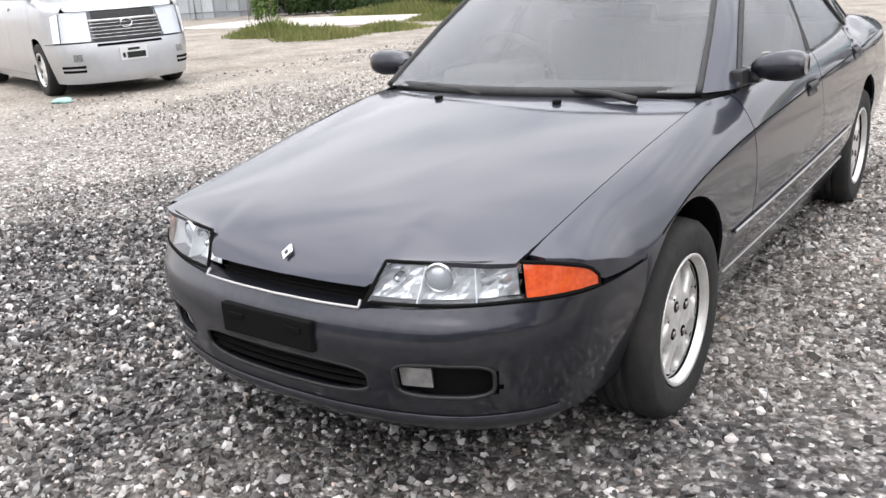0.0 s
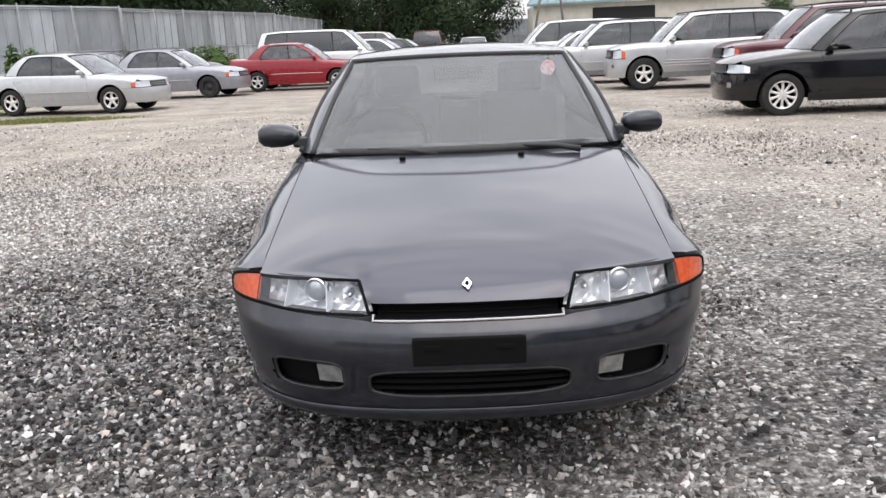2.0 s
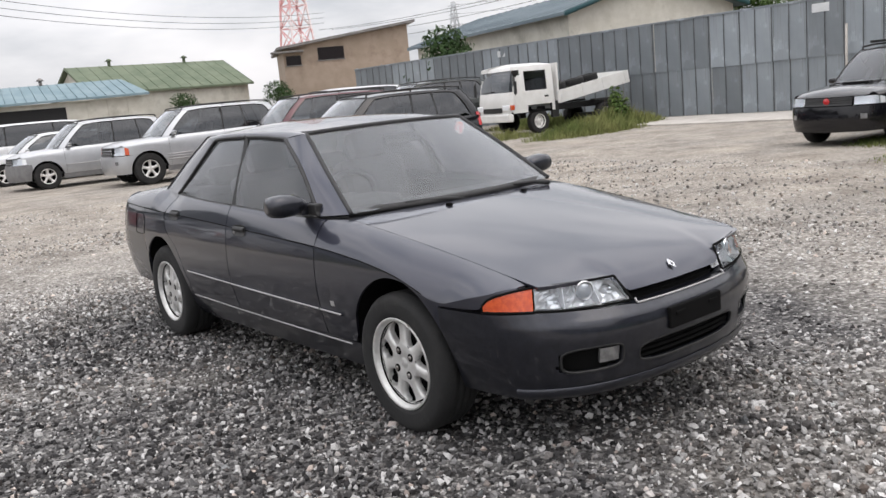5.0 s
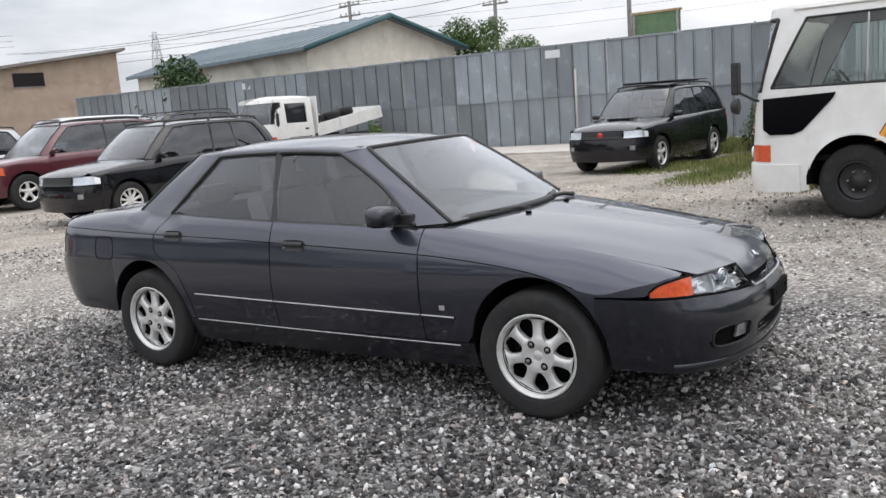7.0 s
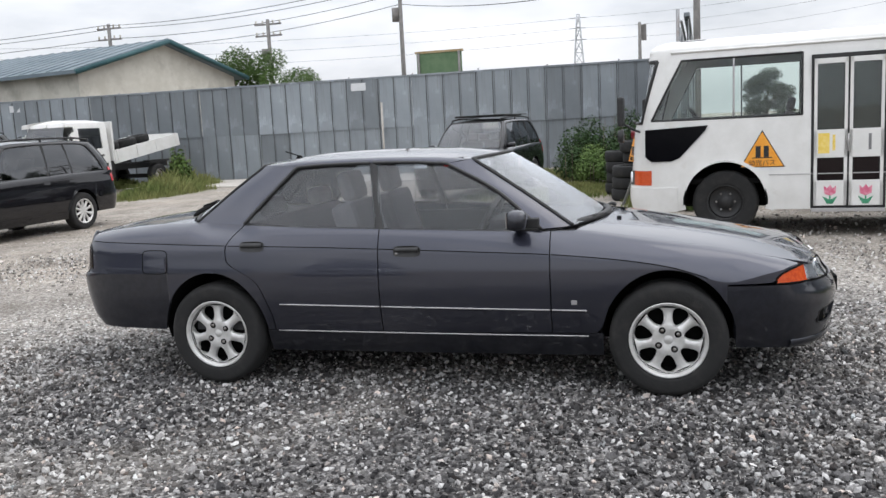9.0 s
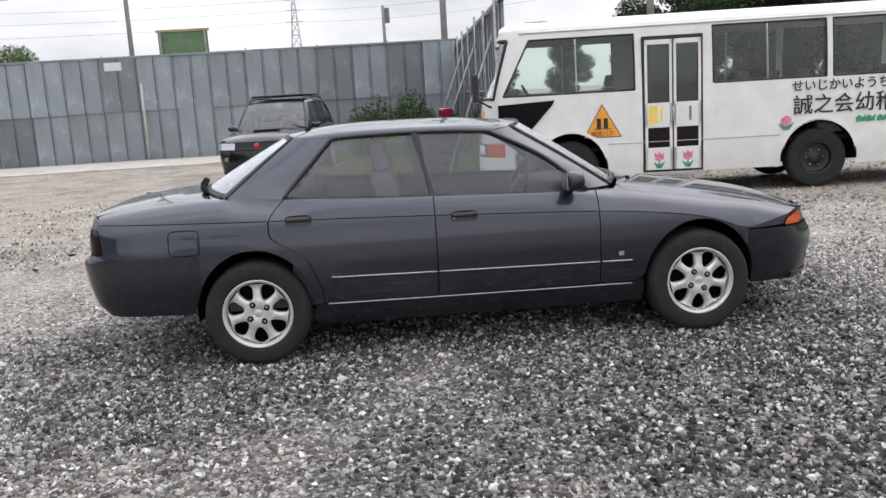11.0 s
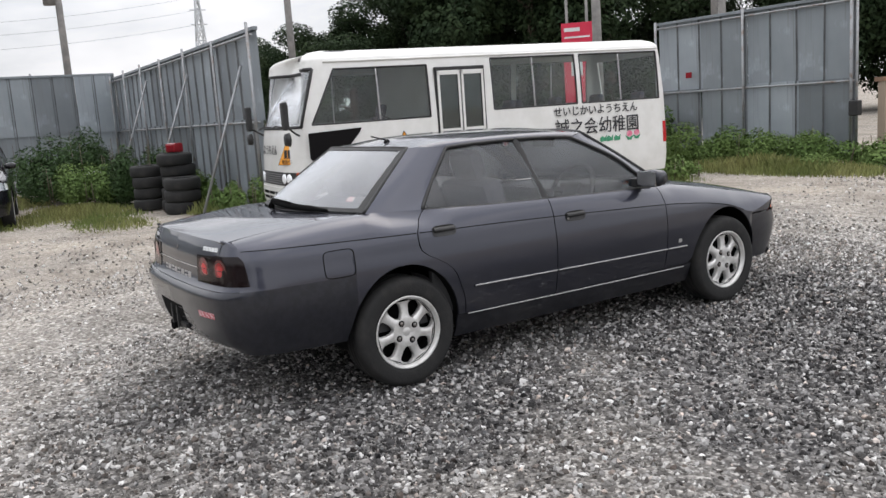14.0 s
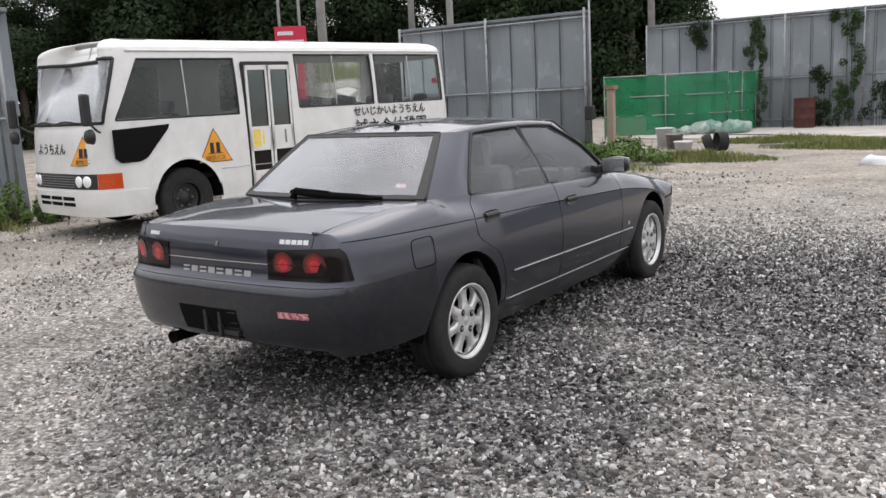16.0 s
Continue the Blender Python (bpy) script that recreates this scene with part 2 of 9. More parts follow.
M = {
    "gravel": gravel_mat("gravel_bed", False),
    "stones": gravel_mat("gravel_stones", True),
    "paint": mat("gunmetal_paint", (0.0350, 0.0375, 0.0540), 0.44, 0.9, coat=1.0, color2=(0.044, 0.0465, 0.065), scale=900, coat_ior=1.58, spec=0.3, coat_rough=0.05),
    # darkened copy of the body paint, with the shade of low parts in its colour
    "bumper": mat("shaded_body_paint", (0.020, 0.0215, 0.0295), 0.45, 0.78, coat=1.0, color2=(0.025, 0.027, 0.037), scale=30, coat_ior=1.52, spec=0.25, coat_rough=0.10),
    "black": mat("black_plastic", (0.012, 0.012, 0.013), 0.55, color2=(0.02, 0.02, 0.02), scale=40),
    "matte": mat("matte_black", (0.006, 0.006, 0.006), 0.95, spec=0.1),
    "rubber": mat("tyre_rubber", (0.013, 0.013, 0.013), 0.85, color2=(0.032, 0.030, 0.028), scale=9, mix=(0.5, 0.8), bump=0.15, bump_scale=80),
    "alloy": mat("silver_alloy", (0.72, 0.715, 0.70), 0.34, 0.55, color2=(0.63, 0.62, 0.60), scale=25, rough2=0.46),
    "chrome": mat("chrome", (0.75, 0.75, 0.76), 0.12, 1.0),
    "steel": mat("bare_steel", (0.32, 0.32, 0.32), 0.45, 0.8, color2=(0.2, 0.17, 0.15), scale=12),
    "trimline": mat("grey_trim", (0.42, 0.41, 0.41), 0.35, 0.3),
    "orange": mat("amber_lens", (0.62, 0.085, 0.012), 0.10, coat=0.8, color2=(0.50, 0.055, 0.008), scale=60, bump=0.08, bump_scale=160),
    "red_lens": mat("red_lens", (0.50, 0.016, 0.022), 0.25, coat=0.6, color2=(0.45, 0.008, 0.010), scale=50),
    "deep_red": mat("deep_red_lens", (0.085, 0.004, 0.005), 0.2, coat=0.5, color2=(0.06, 0.003, 0.004), scale=50),
    "mid_red": mat("mid_red_glow", (0.24, 0.007, 0.009), 0.2, coat=0.5, color2=(0.19, 0.005, 0.007), scale=50),
    "dark_lens": mat("smoked_lens", (0.008, 0.004, 0.0045), 0.16, spec=0.3),
    "reflector": mat("lamp_reflector", (0.90, 0.92, 0.94), 0.30, 0.25),
    "lamp_facet": mat("lamp_facets", (0.94, 0.95, 0.96), 0.14, 0.55, color2=(0.84, 0.86, 0.88), scale=40),
    "projector_glass": mat("projector_glass", (0.30, 0.33, 0.36), 0.04, 0.3, coat=1.0, color2=(0.40, 0.43, 0.46), scale=15),
    "foglamp": mat("fog_lamp_lens", (0.24, 0.24, 0.24), 0.15, 0.5, coat=0.6, color2=(0.36, 0.36, 0.36), scale=30),
    "lens": glass_mat("lamp_lens", (0.96, 0.98, 1.0), 0.03, 0.92),
    "window": glass_mat("tinted_window", (0.80, 0.82, 0.84), 0.18, 0.86, (1.1, 0.01), 0.02),
    "rear_glass": glass_mat("rear_glass", (0.80, 0.82, 0.84), 0.24, 0.80, (1.6, 0.06), 0.08),
    "screen": glass_mat("windscreen", (0.88, 0.92, 0.92), 0.24, 0.94, (1.5, 0.01), 0.03),
    "dark_window": glass_mat("privacy_glass", (0.6, 0.65, 0.7), 0.02, 0.16),
    "far_window": glass_mat("car_window", (0.8, 0.85, 0.88), 0.03, 0.35),
    "cloth": mat("seat_cloth", (0.14, 0.136, 0.142), 0.9, color2=(0.18, 0.172, 0.178), scale=30, bump=0.2, bump_scale=300),
    "dash": mat("dash_vinyl", (0.05, 0.05, 0.053), 0.7, color2=(0.06, 0.06, 0.062), scale=40),
    "white": mat("white_paint", (0.74, 0.735, 0.715), 0.35, coat=0.4, color2=(0.68, 0.675, 0.65), scale=3, stains=(0.60, 0.58, 0.54), stain_scale=5, stain_mix=(0.62, 0.85)),
    "whitecar": mat("white_car_paint", (0.66, 0.67, 0.68), 0.3, coat=0.7, color2=(0.60, 0.61, 0.62), scale=4),
    "silver": mat("silver_paint", (0.46, 0.47, 0.485), 0.34, 0.55, coat=0.8, color2=(0.43, 0.44, 0.455), scale=6),
    "greycar": mat("grey_car_paint", (0.30, 0.31, 0.34), 0.32, 0.5, coat=0.7, color2=(0.27, 0.28, 0.31), scale=6),
    "redcar": mat("red_car_paint", (0.24, 0.006, 0.014), 0.28, coat=0.9, color2=(0.20, 0.005, 0.011), spec=0.2, scale=6),
    "maroon": mat("maroon_car_paint", (0.085, 0.012, 0.020), 0.28, 0.2, coat=0.9, color2=(0.07, 0.010, 0.017), scale=6),
    "blackcar": mat("black_car_paint", (0.006, 0.006, 0.008), 0.25, coat=1.0, color2=(0.008, 0.008, 0.010), scale=6, spec=0.05),
    "darkgreen": mat("dark_green_car_paint", (0.012, 0.016, 0.015), 0.3, coat=0.9, color2=(0.016, 0.020, 0.018), scale=6, spec=0.1),
    "cladding": mat("grey_cladding", (0.16, 0.16, 0.165), 0.6, color2=(0.2, 0.2, 0.2), scale=10),
}

# ---- mesh helpers ----
def mesh_object(name, verts, faces, material, parent=None, label="", smooth=True):
    me = bpy.data.meshes.new(name)
    me.from_pydata([tuple(map(float, v)) for v in verts], [], faces)
    me.polygons.foreach_set("use_smooth", [smooth] * len(me.polygons)) if isinstance(smooth, bool) else me.polygons.foreach_set("use_smooth", smooth)
    me.materials.append(material)
    me.update()
    ob = new(name, me)
    if parent is not None:
        ob.parent = parent
    if label:
        ob["label"] = label
    return ob


def part(name, bm, material, parent, label="", smooth=False):
    me = bpy.data.meshes.new(name)
    bm.to_mesh(me)
    bm.free()
    if smooth:
        me.polygons.foreach_set("use_smooth", [True] * len(me.polygons))
    me.materials.append(material)
    ob = new(name, me)
    if parent is not None:
        ob.parent = parent
    if label:
        ob["label"] = label
    return ob


def thing(name, m, label, category, group="", kind=""):
    ob = new(name)
    ob.matrix_world = m
    ob.empty_display_size = 0.1
    return tagged(ob, label, category, group, kind)


def box_bm(bm, x0, x1, y0, y1, z0, z1, bevel=0.0, m=None):
    r = bmesh.ops.create_cube(bm, size=1.0)
    vs = r["verts"]
    for v in vs:
        v.co = Vector((x0 + (v.co.x + 0.5) * (x1 - x0), y0 + (v.co.y + 0.5) * (y1 - y0), z0 + (v.co.z + 0.5) * (z1 - z0)))
    if bevel:
        es = list({e for v in vs for e in v.link_edges})
        r = bmesh.ops.bevel(bm, geom=es, offset=bevel, segments=2, affect="EDGES", profile=0.6)
        vs = list({v for f in r["faces"] for v in f.verts} | {v for v in vs if v.is_valid})
    if m is not None:
        bmesh.ops.transform(bm, matrix=m, verts=vs)
    return vs


def box(name, x0, x1, y0, y1, z0, z1, material, parent, label="", bevel=0.004, m=None):
    bm = bmesh.new()
    box_bm(bm, x0, x1, y0, y1, z0, z1, bevel, m)
    return part(name, bm, material, parent, label)


def tube(name, pts, radius, material, parent, label="", sides=8, caps=True):
    """A round bar along points; radius may be one number or one for each point."""
    pts = [Vector(p) for p in pts]
    rad = [radius] * len(pts) if isinstance(radius, (int, float)) else radius
    verts, faces = [], []
    for i, p in enumerate(pts):
        d = (pts[min(i + 1, len(pts) - 1)] - pts[max(i - 1, 0)]).normalized()
        a = d.orthogonal().normalized() if i == 0 else (a - d * a.dot(d)).normalized()
        c = d.cross(a)
        for k in range(sides):
            w = 2 * math.pi * k / sides
            verts.append(p + (a * math.cos(w) + c * math.sin(w)) * rad[i])
    for i in range(len(pts) - 1):
        for k in range(sides):
            q = (k + 1) % sides
            faces.append((i * sides + k, i * sides + q, (i + 1) * sides + q, (i + 1) * sides + k))
    if caps:
        faces.append(tuple(range(sides))[::-1])
        faces.append(tuple(range((len(pts) - 1) * sides, len(pts) * sides)))
    return mesh_object(name, verts, faces, material, parent, label)


def lathe(name, rings, axis_m, material, parent, label="", sides=28):
    """Rings of (radius, offset along x) turned about the x axis, then moved by axis_m."""
    verts, faces = [], []
    for r, o in rings:
        for k in range(sides):
            w = 2 * math.pi * k / sides
            verts.append(axis_m @ Vector((o, r * math.cos(w), r * math.sin(w))))
    for i in range(len(rings) - 1):
        for k in range(sides):
            q = (k + 1) % sides
            faces.append((i * sides + k, i * sides + q, (i + 1) * sides + q, (i + 1) * sides + k))
    return mesh_object(name, verts, faces, material, parent, label)


def panel(name, grid, material, parent, label="", thick=0.012, flip=False, keep=None, ref=(0, 1.3, 0.55)):
    """A skin over a grid of points [i][j], with an inner face and edges. keep(i, j) leaves cells out for openings."""
    g = np.asarray(grid, float)
    nu, nv = g.shape[:2]
    du = np.gradient(g, axis=0)
    dv = np.gradient(g, axis=1)
    nrm = np.cross(du, dv)
    nrm /= np.linalg.norm(nrm, axis=2, keepdims=True) + 1e-12
    flip = float((nrm * (g - np.array(ref))).sum()) < 0
    if flip:
        nrm = -nrm
    inner = g - nrm * thick
    verts = list(g.reshape(-1, 3)) + list(inner.reshape(-1, 3))
    count = nu * nv
    faces, smooth, edges = [], [], {}
    for i in range(nu - 1):
        for j in range(nv - 1):
            if keep and not keep(i, j):
                continue
            q = [i * nv + j, (i + 1) * nv + j, (i + 1) * nv + j + 1, i * nv + j + 1]
            if flip:
                q = q[::-1]
            faces.append(tuple(q))
            smooth.append(True)
            for a, c in zip(q, q[1:] + q[:1]):
                if (c, a) in edges:
                    edges.pop((c, a))
                else:
                    edges[(a, c)] = True
            if thick:
                faces.append(tuple(k + count for k in q[::-1]))
                smooth.append(True)
    if thick:
        for a, c in edges:
            base = len(verts)
            verts += [verts[a], verts[c], verts[c + count], verts[a + count]]
            faces.append((base + 1, base, base + 3, base + 2))
            smooth.append(False)
    return mesh_object(name, verts, faces, material, parent, label, smooth)


def curve1(points):
    """A smooth monotone curve through (x, y) points, as a function on arrays."""
    xs, ys = np.array([p[0] for p in points], float), np.array([p[1] for p in points], float)
    h, d = np.diff(xs), np.diff(ys) / np.diff(xs)
    m = np.zeros(len(xs))
    m[0], m[-1] = d[0], d[-1]
    for i in range(1, len(xs) - 1):
        if d[i - 1] * d[i] > 0:
            w1, w2 = 2 * h[i] + h[i - 1], h[i] + 2 * h[i - 1]
            m[i] = (w1 + w2) / (w1 / d[i - 1] + w2 / d[i])

    def f(x):
        x = np.clip(np.asarray(x, float), xs[0], xs[-1])
        i = np.clip(np.searchsorted(xs, x) - 1, 0, len(xs) - 2)
        t = (x - xs[i]) / h[i]
        return ((1 + 2 * t) * (1 - t) ** 2 * ys[i] + t * (1 - t) ** 2 * h[i] * m[i] + t * t * (3 - 2 * t) * ys[i + 1] + t * t * (t - 1) * h[i] * m[i + 1])
    return f


def spline(points, n):
    """n points along a smooth curve through 3D points."""
    p = np.array(points, float)
    k = np.r_[0, np.cumsum(np.linalg.norm(np.diff(p, axis=0), axis=1))]
    s = np.linspace(0, k[-1], n)
    if len(p) == 2:
        return np.stack([np.interp(s, k, p[:, a]) for a in range(3)], 1)
    t = np.zeros_like(p)
    t[1:-1] = (p[2:] - p[:-2]) / (k[2:] - k[:-2])[:, None]
    t[0], t[-1] = (p[1] - p[0]) / (k[1] - k[0]), (p[-1] - p[-2]) / (k[-1] - k[-2])
    i = np.clip(np.searchsorted(k, s) - 1, 0, len(k) - 2)
    h = (k[i + 1] - k[i])[:, None]
    u = ((s - k[i]) / (k[i + 1] - k[i]))[:, None]
    return (1 + 2 * u) * (1 - u) ** 2 * p[i] + u * (1 - u) ** 2 * h * t[i] + u * u * (3 - 2 * u) * p[i + 1] + u * u * (u - 1) * h * t[i + 1]


def loft(a, c, nu, nv, bulge=0.0, out=(0, 0, 0)):
    """A grid between two 3D curves, with a bulge towards out."""
    a, c = spline(a, nu), spline(c, nu)
    t = np.linspace(0, 1, nv)
    g = a[:, None] * (1 - t)[None, :, None] + c[:, None] * t[None, :, None]
    return g + np.array(out)[None, None] * (4 * t * (1 - t) * bulge)[None, :, None]


def side(g, s):
    """The grid on the car's own side s (1 or -1)."""
    return np.asarray(g) * np.array([s, 1, 1])

# ---- ground ----
def ground():
    n = 60
    c = np.concatenate([-np.geomspace(1500, 14, 14), np.linspace(-12, 12, n), np.geomspace(14, 1500, 14)])
    verts, faces = [], []
    for y in c:
        for x in c:
            near = math.exp(-((x + 0.5) ** 2 + (y - 1.3) ** 2) / 14)
            z = 0.03 * noise.noise(Vector((x * 0.25, y * 0.25, 0))) * (1 - near) + 0.008 * noise.noise(Vector((x * 1.1, y * 1.1, 4)))
            verts.append((x, y, z - 0.012))
    k = len(c)
    for i in range(k - 1):
        for j in range(k - 1):
            faces.append((i * k + j, i * k + j + 1, (i + 1) * k + j + 1, (i + 1) * k + j))
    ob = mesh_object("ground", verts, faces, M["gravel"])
    tagged(ob, "grey gravel yard, damp and dark in one wide patch, tan and dusty beyond", "ground", kind="structure")


ground()

# ---- steel fences ----
def fence_mat(name, first, second):
    m = mat(name, first, 0.42, 0.3, color2=second, scale=1.1, mix=(0.35, 0.65), stains=(0.52, 0.57, 0.65), stain_scale=1.3, stain_mix=(0.56, 0.72), stretch=(1, 1, 0.5), bump=0.05, bump_scale=8, rough2=0.6)
    n, l = m.node_tree.nodes, m.node_tree.links
    b = n["Principled BSDF"]
    old = b.inputs["Base Color"].links[0].from_socket
    info = n.new("ShaderNodeObjectInfo")
    r = n.new("ShaderNodeMapRange")
    socket(r, "To Min", 0.64), socket(r, "To Max", 1.20)
    hs = n.new("ShaderNodeHueSaturation")
    l.new(info.outputs["Random"], r.inputs["Value"])
    l.new(r.outputs["Result"], hs.inputs["Value"])
    l.new(old, hs.inputs["Color"])
    # rust and grime streaks run down the sheets
    tc = n.new("ShaderNodeTexCoord")
    mp = n.new("ShaderNodeMapping")
    socket(mp, "Scale", (14, 14, 0.35))
    t = n.new("ShaderNodeTexNoise")
    socket(t, "Scale", 1.0), socket(t, "Detail", 4.0)
    k = n.new("ShaderNodeMapRange")
    socket(k, "From Min", 0.58), socket(k, "From Max", 0.80), socket(k, "To Max", 0.65)
    mx = n.new("ShaderNodeMix")
    mx.data_type = "RGBA"
    mx.inputs[7].default_value = (0.13, 0.125, 0.12, 1)
    l.new(tc.outputs["Object"], mp.inputs["Vector"]), l.new(mp.outputs["Vector"], t.inputs["Vector"])
    l.new(t.outputs["Fac"], k.inputs["Value"]), l.new(k.outputs["Result"], mx.inputs["Factor"])
    l.new(hs.outputs["Color"], mx.inputs[6]), l.new(mx.outputs[2], b.inputs["Base Color"])
    return m


M["fence"] = fence_mat("galvanised_sheet", (0.225, 0.252, 0.273), (0.295, 0.325, 0.347))
M["fence_pale"] = fence_mat("pale_galvanised_sheet", (0.33, 0.36, 0.38), (0.43, 0.46, 0.48))
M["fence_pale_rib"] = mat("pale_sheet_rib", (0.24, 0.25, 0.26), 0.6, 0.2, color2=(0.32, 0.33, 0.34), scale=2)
M["fence_rib"] = mat("dark_sheet_rib", (0.085, 0.09, 0.095), 0.6, 0.2, color2=(0.15, 0.155, 0.16), scale=2)
M["pipe"] = mat("steel_pipe", (0.30, 0.31, 0.32), 0.5, 0.6, color2=(0.20, 0.15, 0.12), scale=6, mix=(0.5, 0.75))
M["concrete"] = mat("pale_concrete", (0.50, 0.47, 0.43), 0.9, color2=(0.42, 0.39, 0.355), scale=2.5, bump=0.2, bump_scale=30, stains=(0.33, 0.30, 0.26), stain_scale=0.8)


def sheet_mesh(width, height, face, rib):
    """One ribbed sheet: two flat pans between raised ribs, with a slight dent."""
    prof = [(0.0, 0.0), (0.02, -0.03), (0.06, -0.03), (0.08, 0.0), (0.52 * width - 0.02, 0.0), (0.52 * width, -0.03), (0.52 * width + 0.04, -0.03), (0.52 * width + 0.06, 0.0), (width, 0.0)]
    verts, faces = [], []
    zs = np.linspace(0, height, 5)
    for z in zs:
        for x, d in prof:
            verts.append((x, d, z))
    k = len(prof)
    for i in range(len(zs) - 1):
        for j in range(k - 1):
            faces.append((i * k + j, i * k + j + 1, (i + 1) * k + j + 1, (i + 1) * k + j))
    me = bpy.data.meshes.new("sheet")
    me.from_pydata(verts, [], faces)
    me.materials.append(face)
    me.materials.append(rib)
    # sloped sides of the ribs take the darker second material
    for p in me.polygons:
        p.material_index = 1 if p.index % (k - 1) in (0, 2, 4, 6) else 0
    return me


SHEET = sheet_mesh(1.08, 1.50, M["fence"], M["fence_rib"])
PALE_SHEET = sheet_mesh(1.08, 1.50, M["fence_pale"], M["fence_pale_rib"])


def fence(name, a, c, height, label, braces=(), inner=1, posts=2.16, pale=False):
    """Sheets in two tiers from a to c, with rails, posts and a capping. inner: side on which rails and posts stand."""
    a, c = Vector((*a, 0)), Vector((*c, 0))
    run = (c - a).length
    ang = math.degrees(math.atan2(c.y - a.y, c.x - a.x))
    ob = thing(name, pose(a.x, a.y, 0, 0, 0, ang), label, "fence", kind="structure")
    n = max(1, round(run / 1.08))
    rnd = random.Random(name + str(a.x))
    for tier in range(2):
        for i in range(n):
            o = new("sheet", PALE_SHEET if pale else SHEET)
            o.parent = ob
            o.matrix_basis = pose(i * run / n, rnd.uniform(-0.012, 0.012) + 0.03 * tier * (1 if inner > 0 else -1), tier * 1.46 + rnd.uniform(-0.01, 0.01) + 0.03, rnd.uniform(-0.5, 0.5), 0, rnd.uniform(-0.4, 0.4)) @ Matrix.Diagonal((run / n / 1.08, 1, (height - 1.49) / 1.5 if tier else 1, 1))
    q = -0.075 * inner
    for z in (0.25, 1.47, height - 0.10):
        tube("rail", [(0, q, z), (run, q, z)], 0.022, M["pipe"], ob, sides=6)
    m = max(1, round(run / posts))
    for i in range(m + 1):
        x = min(run - 0.03, max(0.03, i * run / m))
        tube("post", [(x, q * 1.7, 0), (x, q * 1.7, height + rnd.uniform(0.0, 0.10))], 0.028, M["pipe"], ob, sides=6)
    box("capping", 0, run, -0.04, 0.05, height - 0.03, height + 0.03, M["fence_pale"] if pale else M["fence"], ob, bevel=0.006)
    for x, top, out2 in braces:
        tube("brace", [(x, q * 1.8, top), (x + 0.02, q * 1.8 - inner * out2, 0.02)], 0.026, M["pipe"], ob, sides=6)
    return ob


fence("fence_east", (20.9, -0.8), (20.9, 33.3), 3.08, "tall fence of grey galvanised sheets in two tiers", inner=1)
fence("fence_wing", (20.9, -0.8), (8.55, -0.32), 2.95, "fence wing of stained galvanised sheets with leaning braces", braces=((4.8, 2.6, 1.0), (8.5, 2.5, 1.0), (11.9, 2.4, 0.90)), inner=1)
fence("fence_gate", (4.28, -9.9), (8.95, -9.9), 2.98, "short fence of grey galvanised sheets with a pipe frame", inner=-1)
fence("fence_south", (-16.0, -21.0), (7.2, -20.6), 3.3, "weathered sheet fence with creepers hanging over it", inner=-1)
fence("fence_west", (-31.0, 19.0), (-18.2, 24.6), 3.2, "pale sheet fence behind bushes", inner=1, pale=True)
fence("fence_west_bend", (-18.2, 24.6), (-13.9, 33.0), 3.2, "pale sheet fence behind parked cars", inner=1, pale=True)
fence("fence_north_west", (-13.9, 33.0), (-10.2, 46.0), 3.15, "pale sheet fence behind parked cars", inner=1, pale=True)
fence("fence_far", (-10.2, 46.0), (-9.6, 88.0), 3.1, "pale sheet fence running far back", inner=1, pale=True)
fence("fence_north", (2.2, 80.0), (14.0, 81.0), 2.9, "low grey sheet fence at the back of the yard", inner=1)
fence("fence_north_east", (20.9, 33.3), (33.5, 33.9), 3.05, "grey sheet fence below a brown building", inner=1)

tag = box("notice", -0.25, 0.25, -0.006, 0.006, -0.12, 0.12, M["whitecar"], None, bevel=0.002)
tag.matrix_world = pose(20.862, 9.5, 2.83, 0, 0, 90)
tagged(tag, "small blank white notice on the fence", "notice")
tag = box("notice", -0.22, 0.22, -0.006, 0.006, -0.12, 0.12, M["whitecar"], None, bevel=0.002)
tag.matrix_world = pose(20.862, 22.6, 2.83, 0, 0, 90)
tagged(tag, "small blank white notice on the fence", "notice")
tag = box("notice", -0.08, 0.08, -0.006, 0.006, -0.06, 0.06, M["redcar"], None, bevel=0.002)
tag.matrix_world = pose(8.03, -9.80, 1.82, 0, 0, 0)
tagged(tag, "small red notice on the grey fence", "notice")
pl = tube("pole", [(0, 0, 0), (0.02, 0, 2.30)], 0.035, M["concrete"], None, sides=8)
pl.matrix_world = pose(20.68, 8.7, 0)
tagged(pl, "pale pole leaning against the sheet fence", "pole")

